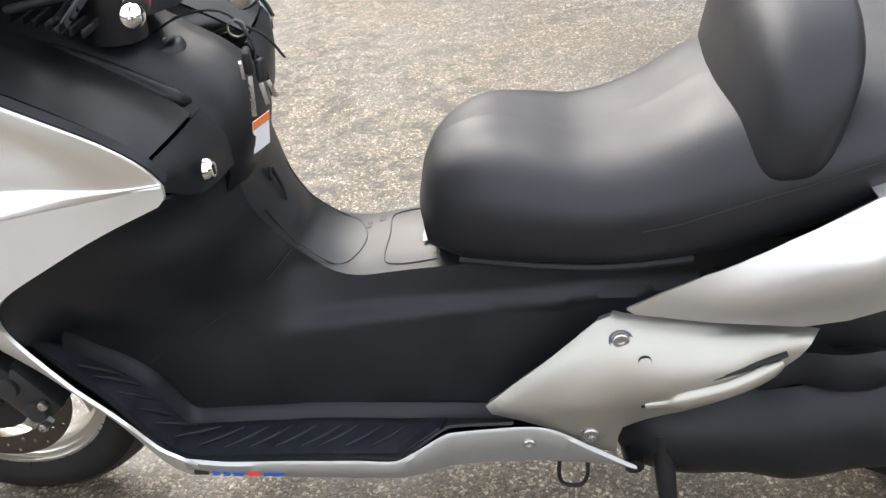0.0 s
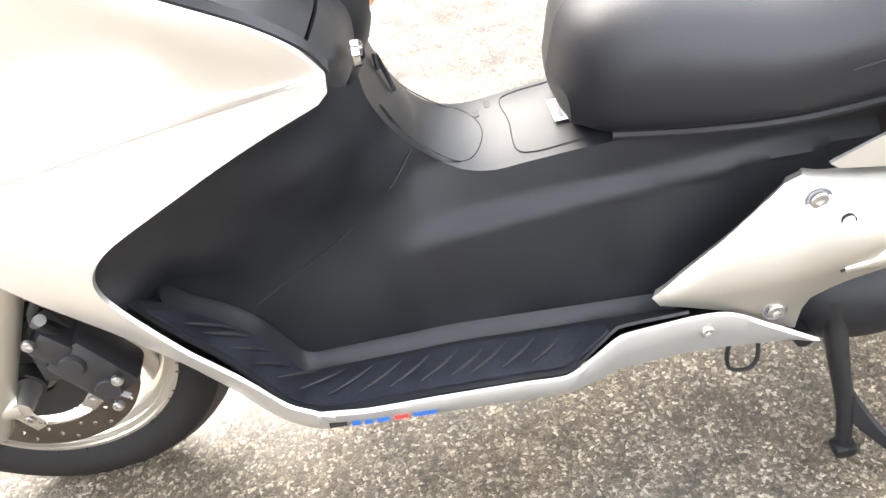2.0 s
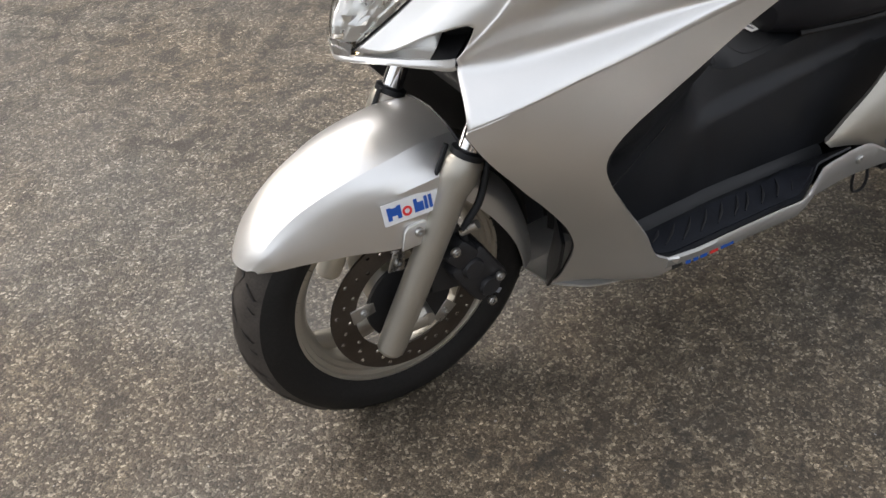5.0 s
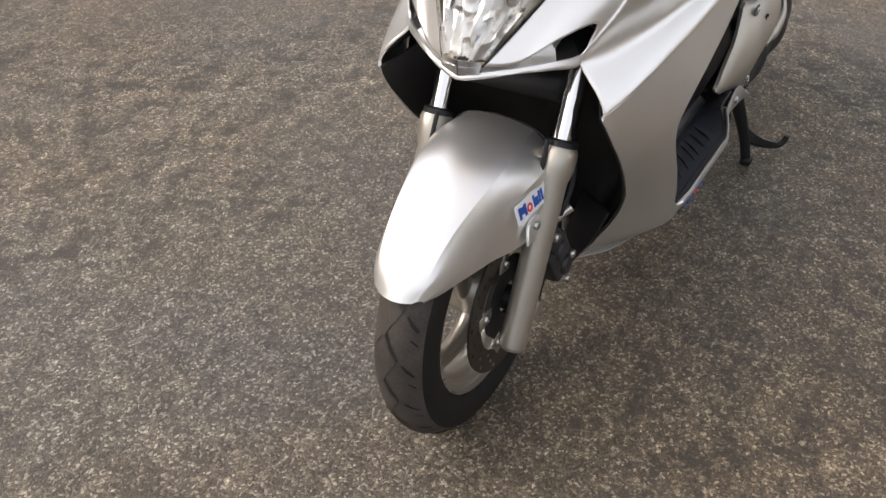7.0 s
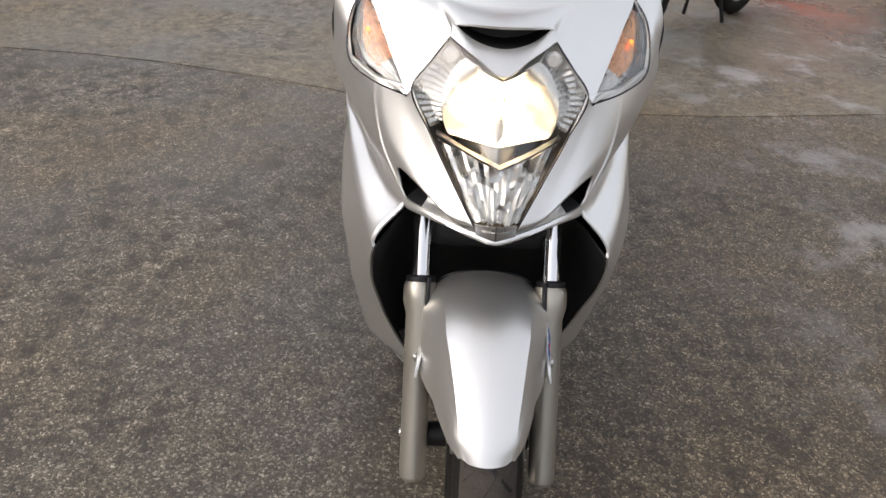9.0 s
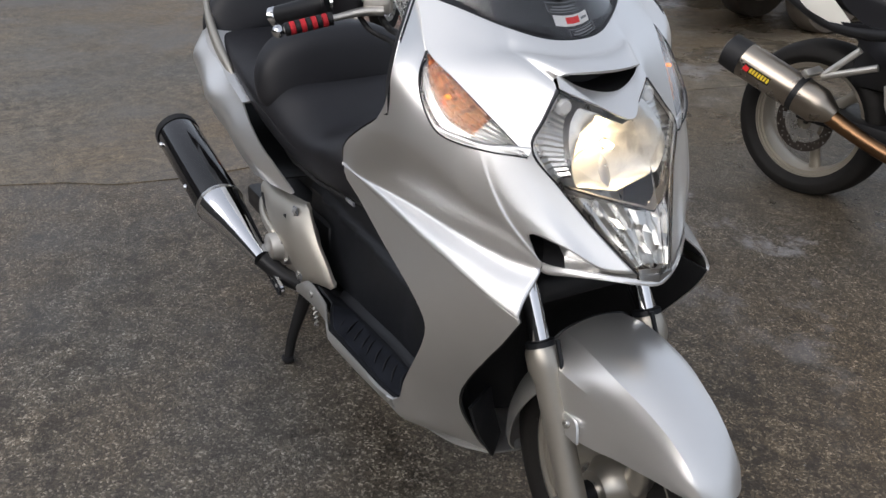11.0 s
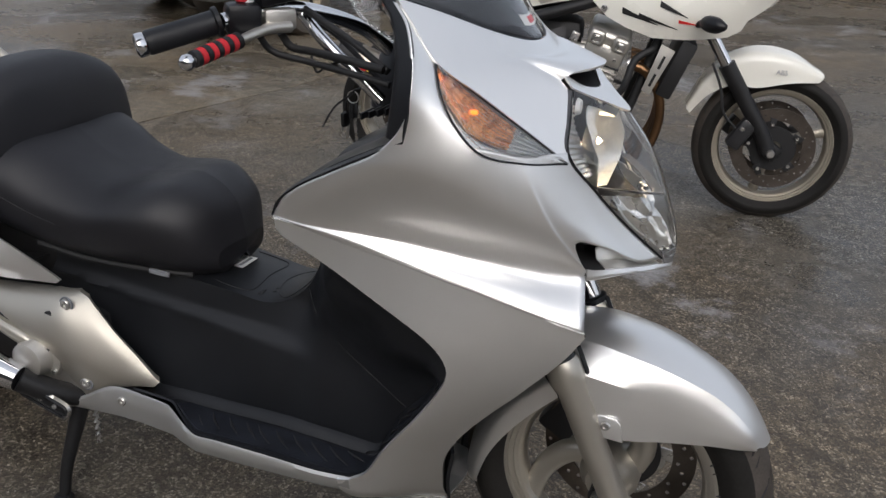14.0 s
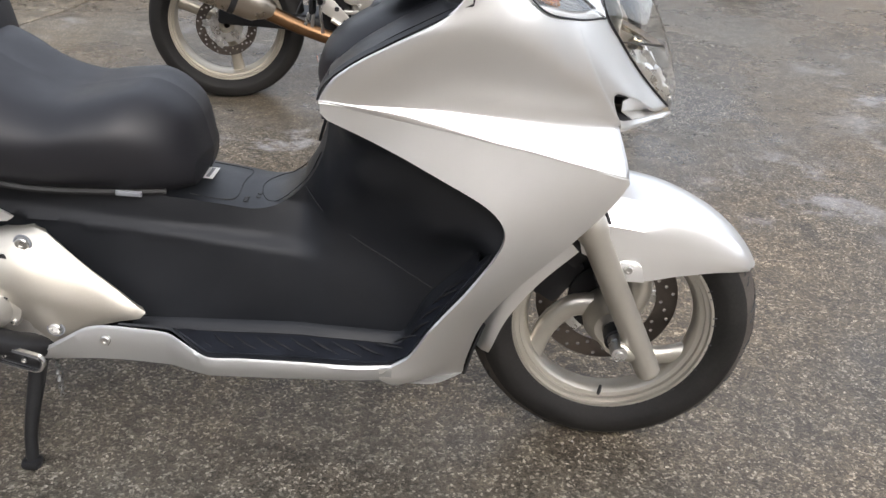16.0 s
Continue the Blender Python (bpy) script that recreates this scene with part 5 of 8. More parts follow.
def cast_y(x, z):
    """The bracket's face: two planes that meet in a long soft crease."""
    zc = np.interp(x, [0.86, 1.246], [0.315, 0.437])
    d = np.sqrt((z - zc) ** 2 + 0.00006)
    edge = np.full(np.shape(x), 1.0)
    for (ax, az), (bx, bz) in zip(BR[:7], BR[1:8]):
        k = np.clip(((x - ax) * (bx - ax) + (z - az) * (bz - az)) / ((bx - ax) ** 2 + (bz - az) ** 2), 0, 1)
        edge = np.minimum(edge, np.hypot(x - ax - k * (bx - ax), z - az - k * (bz - az)))
    roll = 0.006 * (1 - np.clip(edge / 0.014, 0, 1)) ** 2
    return bracket_y(x, z) - roll + 0.020 * (1 - np.clip(d / 0.085, 0, 1)) - 0.010


bracket = both("peg_bracket", field_mesh("peg_bracket", BR, cast_y, "xz", 0.010, 0.012, 35), CHAMPAGNE, scooter, "champagne-painted cast footpeg bracket")
for ob, s in zip(bracket, (1, -1)):
    for x, z in ((1.005, 0.440), (0.965, 0.289)):
        y = float(cast_y(np.array([x]), np.array([z]))[0])
        part("bracket_screw", bolt(0.011, 0.005, (x, s * (y + 0.001), z), (-90 * s, 0, 0)), STEEL, ob)
        part("screw_recess", lathe_mesh("screw_recess", [(0.0115, 0.0005), (0.015, 0.001), (0.0155, -0.002)], 20, "y", (x, s * (y + 0.0006), z)), GREYINK, ob)
    y = float(cast_y(np.array([1.033]), np.array([0.421]))[0])
    part("bracket_hole", lathe_mesh("bracket_hole", [(0.0001, 0.0006), (0.0085, 0.0006), (0.0085, -0.004)], 18, "y", (1.034, s * y, 0.418)), DARK, ob)
    y1, y2 = float(bracket_y(np.array([1.06]), np.array([0.355]))[0]), float(bracket_y(np.array([1.19]), np.array([0.40]))[0])
    peg = part("footpeg", tube_mesh("footpeg", [(1.035, s * (y1 + 0.004), 0.352), (1.065, s * (y1 + 0.008), 0.358), (1.075, s * (y1 + 0.010), 0.362), (1.14, s * (y1 + 0.012), 0.385), (1.19, s * (y2 + 0.010), 0.402), (1.205, s * (y2 + 0.006), 0.410)], [0.006, 0.007, 0.012, 0.012, 0.011, 0.005], 12, n=24, squash=(0.7, 1.0)), CHAMPAGNE, ob, "folded passenger footpeg")
    part("peg_slot", tube_mesh("peg_slot", [(1.03, s * (y1 + 0.002), 0.350), (1.07, s * (y1 + 0.003), 0.376), (1.14, s * (y1 + 0.002), 0.401), (1.21, s * (y2 + 0.001), 0.420)], 0.004, 8, n=16), DARK, ob)

# ---- dash, gloveboxes, ignition ----
lid_out = [(0.296, 0.271, 0.890), (0.345, 0.277, 0.866), (0.40, 0.277, 0.836), (0.455, 0.274, 0.800), (0.488, 0.266, 0.766)]
lid_in = [(0.275, 0.125, 0.885), (0.335, 0.124, 0.855), (0.395, 0.125, 0.826), (0.45, 0.130, 0.795), (0.498, 0.140, 0.762)]
lid = coons(lid_out, lid_in, [(0.296, 0.271, 0.890), (0.284, 0.20, 0.900), (0.275, 0.125, 0.890)], [(0.488, 0.266, 0.766), (0.498, 0.20, 0.767), (0.498, 0.140, 0.762)], 26, 16, (0, 0, 0.004))
both("glovebox_lid", sheet_mesh("glovebox_lid", lid, 0.004, -1, 60), SATIN, scooter, "satin black glovebox lid")
rim_g = loft([BACK_TOP, [(x, y - 0.012, z + 0.004) for x, y, z in BACK_TOP]], 30, 4)
both("cowl_inner_rim", sheet_mesh("cowl_inner_rim", rim_g, 0.003, 1), BLACK, scooter)
face_top = [(0.490, 0.266, 0.762), (0.500, 0.20, 0.762), (0.502, 0.112, 0.758)]
face_low = [(0.494, 0.266, 0.724), (0.511, 0.20, 0.686), (0.526, 0.104, 0.676)]
both("glovebox_face", sheet_mesh("glovebox_face", loft([face_top, [(0.498, 0.268, 0.743), (0.516, 0.20, 0.728), (0.524, 0.108, 0.72)], face_low], 16, 10), 0.004, 1), BLACK, scooter)
for s in (-1,):
    lock = part("glovebox_lock", lathe_mesh("glovebox_lock", [(0.0001, 0.010), (0.009, 0.010), (0.0125, 0.007), (0.0135, 0.0)], 24, "x", (0.524, s * 0.204, 0.718)), CHROME, scooter, "chrome lock")
    part("lock_slot", block((0.002, 0.003, 0.012), 0.0005, (0.5345, s * 0.204, 0.718)), DARK, lock)
rows = []
for x, z, w in [tuple(p) for p in crv([(0.27, 0.905, 0.120), (0.34, 0.872, 0.120), (0.42, 0.838, 0.120), (0.475, 0.806, 0.120), (0.515, 0.782, 0.118), (0.542, 0.758, 0.114), (0.556, 0.728, 0.108), (0.560, 0.705, 0.104), (0.555, 0.680, 0.102), (0.542, 0.650, 0.103), (0.530, 0.620, 0.098)], 40)]:
    rows.append([(x - 0.012 - 0.030 * abs(k) ** 3 - 0.02 * max(k, 0) ** 2, w * k - 0.012, z - float(np.interp(x, [0.3, 0.45, 0.54], [0.010, 0.014, 0.020])) * abs(k) ** 3) for k in np.linspace(-1, 1, 21)])
console = part("dash_console", sheet_mesh("dash_console", np.array(rows), 0.004, 1, 60), SATIN, scooter, "rounded satin black dash console")
hub = part("ignition_housing", lathe_mesh("ignition_housing", [(0.0001, 0.026), (0.034, 0.026), (0.042, 0.022), (0.050, 0.004), (0.052, -0.03)], 32, "z", (0.425, -0.036, 0.792), smooth=50), SATIN, console)
part("ignition_switch", lathe_mesh("ignition_switch", [(0.0001, 0.008), (0.012, 0.008), (0.015, 0.006), (0.022, 0.003), (0.024, -0.002)], 28, "z", (0.424, -0.034, 0.818), smooth=50), ALLOY, console, "ignition switch")
part("key_slot", block((0.012, 0.003, 0.002), 0.0005, (0.424, -0.034, 0.8265), (0, 0, 30)), DARK, console)
part("console_ledge", tube_mesh("console_ledge", [(0.28, -0.122, 0.868), (0.36, -0.126, 0.838), (0.43, -0.126, 0.802), (0.478, -0.120, 0.772), (0.492, -0.105, 0.760)], [0.006, 0.012, 0.013, 0.012, 0.004], 12, n=24), SATIN, console)
part("stem_hump", tube_mesh("stem_hump", [(0.40, -0.07, 0.84), (0.405, -0.068, 0.90), (0.40, -0.06, 0.94)], [0.04, 0.04, 0.03], 16, n=10), SATIN, console)
part("dash_label", plate([(-0.018, -0.024), (0.018, -0.024), (0.018, 0.024), (-0.018, 0.024)], 0.0006, frame_at((0.543, -0.054, 0.694), (0.41, 1, 0), (0.22, 0, 1)) @ pose(0, 0, 0.008)), WHITEINK, console, "white and orange warning label")
part("dash_label_band", plate([(-0.018, 0.012), (0.018, 0.012), (0.018, 0.024), (-0.018, 0.024)], 0.0006, frame_at((0.543, -0.054, 0.694), (0.41, 1, 0), (0.22, 0, 1)) @ pose(0, 0, 0.009)), ORANGEINK, console)
for k in range(7):
    both("dash_vent_slat", block((0.004, 0.045, 0.010), 0.001, (0.335 + 0.013 * k, 0.150, 0.902 - 0.004 * k), (0, 12, 0)), SATIN, scooter)
pad = loft([DASH_EDGE, [(x + 0.028, y - 0.010, z + 0.001) for x, y, z in DASH_EDGE], [(x + 0.045, y - 0.045, z - 0.004) for x, y, z in DASH_EDGE]], 26, 10)
both("dash_pad", sheet_mesh("dash_pad", pad, 0.004, 1, 60), BLACK, scooter, "black dash side pad")
floor_d = loft([[(0.29, -0.26, 0.885), (0.27, 0, 0.90), (0.29, 0.26, 0.885)], [(0.31, -0.19, 1.02), (0.25, 0, 1.02), (0.31, 0.19, 1.02)]], 20, 6)
part("dash_bulkhead", sheet_mesh("dash_bulkhead", floor_d, 0.004), DARK, scooter)

# bunch of keys hanging from the switch
keys = thing("key_bunch", "bunch of steel keys with black fob hanging from ignition", "keys")
part("key_ring", lathe_mesh("key_ring", [(0.010, -0.0008), (0.0116, -0.0008), (0.0116, 0.0008), (0.010, 0.0008)], 24, "y", (0.553, -0.068, 0.838), closed=True), STEEL, keys)
part("cord", tube_mesh("cord", [(0.424, -0.034, 0.824), (0.48, -0.045, 0.852), (0.535, -0.060, 0.858), (0.555, -0.065, 0.845), (0.574, -0.08, 0.815), (0.572, -0.085, 0.80)], 0.0018, 8, n=16), DARK, keys)
part("cord", tube_mesh("cord", [(0.552, -0.066, 0.846), (0.580, -0.050, 0.82), (0.596, -0.035, 0.785)], 0.0018, 8, n=12), DARK, keys)
part("key_head", block((0.010, 0.024, 0.030), 0.004, (0.566, -0.094, 0.806), (8, 0, 12)), DARK, keys, "black key fob")
part("key_head", block((0.010, 0.018, 0.028), 0.004, (0.578, -0.086, 0.790), (-6, 0, -10)), DARK, keys)
part("key_tag", block((0.004, 0.008, 0.022), 0.001, (0.562, -0.110, 0.800), (4, 0, 20)), STEEL, keys)
for dx, dy, dz, tl, a in ((0.566, -0.106, 0.764, 0.062, 6), (0.580, -0.100, 0.764, 0.034, -6), (0.588, -0.090, 0.766, 0.028, -16)):
    part("key_blade", block((0.006, 0.002, tl * 0.85), 0.0008, (dx, dy, dz), (0, a, 10)), STEEL, keys)

# ---- windscreen and its black lower cover ----
mid_line = [(0.203, 0, 0.990), (0.252, 0, 1.052), (0.31, 0, 1.12), (0.365, 0, 1.20), (0.42, 0, 1.29), (0.455, 0, 1.37)]
q_line = [(0.252, 0.105, 1.012), (0.298, 0.115, 1.062), (0.352, 0.122, 1.13), (0.398, 0.115, 1.21), (0.438, 0.10, 1.29), (0.463, 0.07, 1.362)]
s_line = [(0.345, 0.210, 1.000), (0.398, 0.216, 1.035), (0.430, 0.208, 1.10), (0.449, 0.188, 1.18), (0.464, 0.150, 1.27), (0.472, 0.105, 1.345)]
g = loft([[(x, -y, z) for x, y, z in s_line], [(x, -y, z) for x, y, z in q_line], mid_line, q_line, s_line], 30, 36)
ws = part("windscreen", sheet_mesh("windscreen", g, 0.0035, -1, 70), CLEAR, scooter, "tall clear curved windscreen")
ws.visible_shadow = False
for line in (g[0], g[-1]):
    part("screen_edge", tube_mesh("screen_edge", [tuple(p) for p in line], 0.0022, 8), glass("screen_edge", (0.9, 0.93, 0.95), 0.25, 1.4) if "screen_edge" not in bpy.data.materials else bpy.data.materials["screen_edge"], ws)
cov_low = [(0.206, 0, 0.9895), (0.214, 0.050, 0.9935), (0.252, 0.105, 1.0115), (0.304, 0.160, 1.0375), (0.349, 0.206, 1.0575)]
cov_mid = [(0.246, 0, 1.034), (0.254, 0.05, 1.034), (0.285, 0.105, 1.036), (0.325, 0.158, 1.046), (0.354, 0.204, 1.060)]
cov_top = [(0.300, 0, 1.090), (0.312, 0.045, 1.082), (0.335, 0.095, 1.062), (0.350, 0.15, 1.056), (0.362, 0.200, 1.062)]
cov_in = [(0.39, 0, 1.085), (0.40, 0.045, 1.075), (0.41, 0.095, 1.05), (0.41, 0.15, 1.03), (0.40, 0.195, 1.03)]
gc = loft([cov_low, cov_mid, cov_top, cov_in], 26, 24)
cover, cover_b = both("screen_cover", sheet_mesh("screen_cover", gc, 0.003, 1, 70), SATIN, scooter, "black screen cover with small stickers")
trim = tube_mesh("cover_edge", [(x - 0.002, y, z + 0.001) for x, y, z in cov_low], 0.003, 8, n=30)
both("cover_edge", trim, BLACK, scooter)


def screen_patch(name, y0, y1, d0, d1, material, parent, lift=0.0010, label=""):
    """A thin film on the outside of the screen: across from y0 to y1, up the middle line from d0 to d1."""
    rows = []
    for d in np.linspace(d0, d1, 4):
        q = (0.031 + d) / 0.458 * 29
        k = int(q)
        c = g[:, k] * (1 - q + k) + g[:, k + 1] * (q - k)
        rows.append([[float(np.interp(y, c[:, 1], c[:, a])) + n * lift for a, n in ((0, -0.78), (1, 0.0), (2, 0.62))] for y in np.linspace(y0, y1, 9)])
    return part(name, sheet_mesh(name, np.array(rows), 0.0004, 1), material, parent, label)


st = screen_patch("screen_sticker", -0.040, 0.026, -0.009, 0.010, WHITEINK, cover, label="small grey and red screen stickers")
screen_patch("sticker_mark", -0.020, 0.006, -0.005, 0.006, REDINK, st, 0.0018)
screen_patch("sticker_line", -0.037, -0.024, -0.002, 0.002, GREYINK, st, 0.0018)
for y0, y1, d0, d1 in ((-0.026, 0.032, 0.015, 0.033), (-0.048, 0.006, -0.029, -0.014)):
    for a in ((y0, y1, d0, d0 + 0.0012), (y0, y1, d1 - 0.0012, d1), (y0, y0 + 0.0012, d0, d1), (y1 - 0.0012, y1, d0, d1), (y0 + 0.006, y1 - 0.006, d0 + 0.004, d0 + 0.0062), (y0 + 0.006, y1 - 0.010, d0 + 0.009, d0 + 0.0115)):
        screen_patch("sticker_line", *a, GREYINK, st)
part("cover_badge", lathe_mesh("cover_badge", [(0.0001, 0.002), (0.016, 0.0015), (0.017, 0)], 24, "z", (0.248, 0, 1.062), turn=pose(0, 0, 0, 0, -50, 0)), BLACKINK, cover)
part("badge_mark", plate([(-0.010, -0.004), (0.010, -0.004), (0.010, 0.004), (-0.010, 0.004)], 0.0006, frame_at((0.2465, 0, 1.0635), (0, -1, 0), (0.62, 0, 0.78))), WHITEINK, cover)

# ---- handlebar, levers, mirror ----
bar = part("handlebar", tube_mesh("handlebar", [(0.595, -0.25, 1.006), (0.545, -0.15, 1.018), (0.47, -0.06, 0.985), (0.42, -0.03, 0.94), (0.41, 0, 0.93), (0.42, 0.03, 0.94), (0.47, 0.06, 0.985), (0.545, 0.15, 1.018), (0.595, 0.25, 1.006)], 0.0115, 14, n=60), CHROME, scooter, "chrome handlebar with black grips")
part("stem_cover", lathe_mesh("stem_cover", [(0.0001, 0.97), (0.045, 0.965), (0.062, 0.94), (0.070, 0.90), (0.075, 0.86)], 28, "z", (0.40, 0, 0)), SATIN, scooter)
for s in (1, -1):
    def F(p):
        return (p[0] - (0.014 if s < 0 else 0), p[1] * s, p[2] - (0.018 if s < 0 else 0))
    a, b = np.array((0.597, 0.252, 1.0065)), np.array((0.672, 0.334, 0.976))
    d = (b - a) / np.linalg.norm(b - a)
    prof = [(0, 0.0215), (0.006, 0.0215), (0.008, 0.0175), (0.10, 0.0175), (0.104, 0.0165)]
    part("grip", tube_mesh("grip", [F(a + d * h) for h, r in prof], [r for h, r in prof], 22), BLACK, bar, "black rubber grip")
    part("bar_weight", tube_mesh("bar_weight", [F(a + d * h) for h in (0.104, 0.107, 0.117, 0.120)], [0.0145, 0.017, 0.017, 0.011], 22), CHROME, bar, "chrome bar end")
    part("switch_housing", block((0.042, 0.050, 0.046), 0.009, F((0.578, 0.222, 1.008)), (0, 0, -45 * s)), SATIN, bar)
    part("switch_button", block((0.012, 0.016, 0.010), 0.003, F((0.580, 0.222, 1.036)), (0, 0, -45 * s)), RED, bar, "red switch button")
    lev = part("brake_lever", tube_mesh("brake_lever", [F(p) for p in ((0.532, 0.175, 0.996), (0.545, 0.205, 0.996), (0.556, 0.25, 0.988), (0.568, 0.31, 0.977), (0.574, 0.352, 0.970))], [0.011, 0.010, 0.0075, 0.007, 0.006], 14, n=24, squash=(1.2, 0.8)), ALLOY, bar, "polished lever with red and black foam sleeve")
    part("lever_ball", lathe_mesh("lever_ball", [(0.0001, -0.0115), (0.007, -0.0095), (0.0108, -0.004), (0.0115, 0.0), (0.0108, 0.004), (0.007, 0.0095), (0.0001, 0.0115)], 24, "z", F((0.5745, 0.357, 0.969)), smooth=80), CHROME, lev)
    la, lb = np.array((0.558, 0.262, 0.986)), np.array((0.5735, 0.346, 0.971))
    for k in range(9):
        p, q = la + (lb - la) * k / 9, la + (lb - la) * (k + 1) / 9
        part("foam_band", tube_mesh("foam_band", [F(p), F(p + (q - p) * 0.1), F(p + (q - p) * 0.9), F(q)], [0.0105, 0.0118, 0.0118, 0.0105], 16), RED if k % 2 else DARK, lev)
    part("reservoir", block((0.050, 0.088, 0.030), 0.005, F((0.556, 0.160, 1.044)), (-8 * s, 0, -28 * s)), SATIN, bar, "black brake fluid reservoir")
    part("reservoir_lid", block((0.054, 0.092, 0.008), 0.003, F((0.553, 0.160, 1.062)), (-8 * s, 0, -28 * s)), SATIN, bar)
    part("lever_clamp", block((0.03, 0.05, 0.032), 0.006, F((0.548, 0.178, 1.006)), (0, 0, -35 * s)), ALLOY, bar)
    stem = part("mirror_stem", tube_mesh("mirror_stem", [F(p) for p in ((0.578, 0.212, 1.035), (0.572, 0.222, 1.058), (0.557, 0.248, 1.087), (0.547, 0.280, 1.106), (0.547, 0.321, 1.130), (0.556, 0.350, 1.150))], [0.0075, 0.0068, 0.0058, 0.0058, 0.0066, 0.008], 12, n=30), STEEL, bar, "silver mirror stem")
    part("riser_tube", tube_mesh("riser_tube", [F(p) for p in ((0.538, 0.132, 1.012), (0.495, 0.150, 0.984), (0.45, 0.156, 0.951), (0.39, 0.150, 0.900))], 0.0095, 14, n=20), CHROME, bar, "chrome handlebar tube")
    part("stem_boot", tube_mesh("stem_boot", [F((0.578, 0.212, 1.028)), F((0.576, 0.214, 1.052))], [0.011, 0.008], 12), WHITEINK if s > 0 else SATIN, stem)
    mm = lathe_mesh("mirror_head", [(0.0001, -0.035), (0.05, -0.030), (0.085, -0.012), (0.092, 0.004), (0.088, 0.008), (0.0001, 0.008)], 36, "x", F((0.583, 0.425, 1.176)))
    for v in mm.vertices:
        v.co.z = 1.176 + (v.co.z - 1.176) * 0.62 + 0.10 * (abs(v.co.y) - 0.425)
    part("mirror_head", mm, SATIN, stem, "oval black mirror")
    for pts, r in ((((0.545, 0.175, 0.985), (0.535, 0.165, 0.965), (0.50, 0.165, 0.962), (0.44, 0.185, 0.962), (0.37, 0.19, 0.955)), 0.006), (((0.56, 0.21, 0.985), (0.55, 0.195, 0.962), (0.50, 0.18, 0.950), (0.43, 0.19, 0.945), (0.36, 0.19, 0.935)), 0.005), (((0.54, 0.13, 1.02), (0.50, 0.15, 1.01), (0.44, 0.16, 0.985), (0.37, 0.175, 0.95)), 0.0055), (((0.535, 0.12, 1.0), (0.49, 0.13, 0.99), (0.43, 0.15, 0.96), (0.38, 0.17, 0.93)), 0.004), (((0.50, 0.165, 0.955), (0.485, 0.175, 0.935), (0.47, 0.175, 0.945), (0.44, 0.18, 0.958)), 0.0018)):
        part("cable", tube_mesh("cable", [F(p) for p in pts], r, 10, n=24), DARK, bar, "black control cable")

# ---- seat: one long cushion, rider bolster, rear backrest ----
c0 = [(0.741, 0, 0.556), (0.764, 0, 0.632), (0.825, 0, 0.669), (0.90, 0, 0.662), (0.97, 0, 0.650), (1.05, 0, 0.670), (1.13, 0, 0.712), (1.22, 0, 0.735), (1.34, 0, 0.752), (1.48, 0, 0.768), (1.66, 0, 0.780)]
c1 = [(0.746, 0.045, 0.556), (0.772, 0.075, 0.625), (0.835, 0.100, 0.660), (0.90, 0.115, 0.654), (0.97, 0.122, 0.644), (1.05, 0.130, 0.662), (1.13, 0.145, 0.700), (1.22, 0.15, 0.724), (1.34, 0.16, 0.742), (1.48, 0.16, 0.760), (1.65, 0.14, 0.775)]
c2 = [(0.752, 0.072, 0.546), (0.788, 0.118, 0.590), (0.845, 0.148, 0.612), (0.91, 0.162, 0.610), (0.98, 0.170, 0.606), (1.06, 0.182, 0.620), (1.14, 0.195, 0.650), (1.23, 0.205, 0.678), (1.35, 0.208, 0.712), (1.48, 0.20, 0.745), (1.63, 0.17, 0.770)]
c3 = [(0.755, 0.070, 0.516), (0.794, 0.112, 0.528), (0.86, 0.142, 0.538), (0.93, 0.158, 0.540), (1.0, 0.168, 0.544), (1.08, 0.182, 0.562), (1.16, 0.196, 0.594), (1.24, 0.206, 0.628), (1.35, 0.210, 0.672), (1.48, 0.202, 0.718), (1.62, 0.172, 0.755)]
c4 = [(0.764, 0.040, 0.492), (0.805, 0.085, 0.497), (0.87, 0.115, 0.508), (0.94, 0.130, 0.512), (1.0, 0.140, 0.515), (1.08, 0.155, 0.530), (1.16, 0.170, 0.555), (1.25, 0.180, 0.590), (1.35, 0.185, 0.635), (1.48, 0.18, 0.69), (1.61, 0.15, 0.74)]
half = loft([c0, c1, c2, c3, c4], 60, 24)
seat = part("seat", sheet_mesh("seat", half, 0.01, 1, 70), SEAT, scooter, "black leatherette stepped seat")
part("seat_half", flip(seat.data), SEAT, seat)
loop = full([tuple(half[i, 0]) for i in range(24)])
mid_n = np.array((0.752, 0.0, 0.524))
nose = np.stack([np.array(loop), np.array(loop) * 0.6 + mid_n * 0.4 + (-0.005, 0, 0), np.array(loop) * 0.05 + mid_n * 0.95 + (-0.007, 0, 0)], 0)
part("seat_nose", sheet_mesh("seat_nose", nose, 0.004, 1, 70), SEAT, seat)
for s in (1, -1):
    pts = [half[17, i] * (1, s, 1) + (0, s * 0.0005, 0) for i in range(20, 40, 3)]
    part("seat_stitch", tube_mesh("seat_stitch", pts, 0.0012, 6, n=30), DARK, seat)
    if s > 0:
        part("seat_latch", block((0.045, 0.006, 0.010), 0.002, (0.853, 0.121, 0.505)), GREYINK, seat)
    part("seat_base", tube_mesh("seat_base", [(0.80, s * 0.09, 0.500), (0.90, s * 0.122, 0.506), (1.0, s * 0.142, 0.512), (1.1, s * 0.158, 0.53)], 0.007, 8, n=20), DARK, seat)


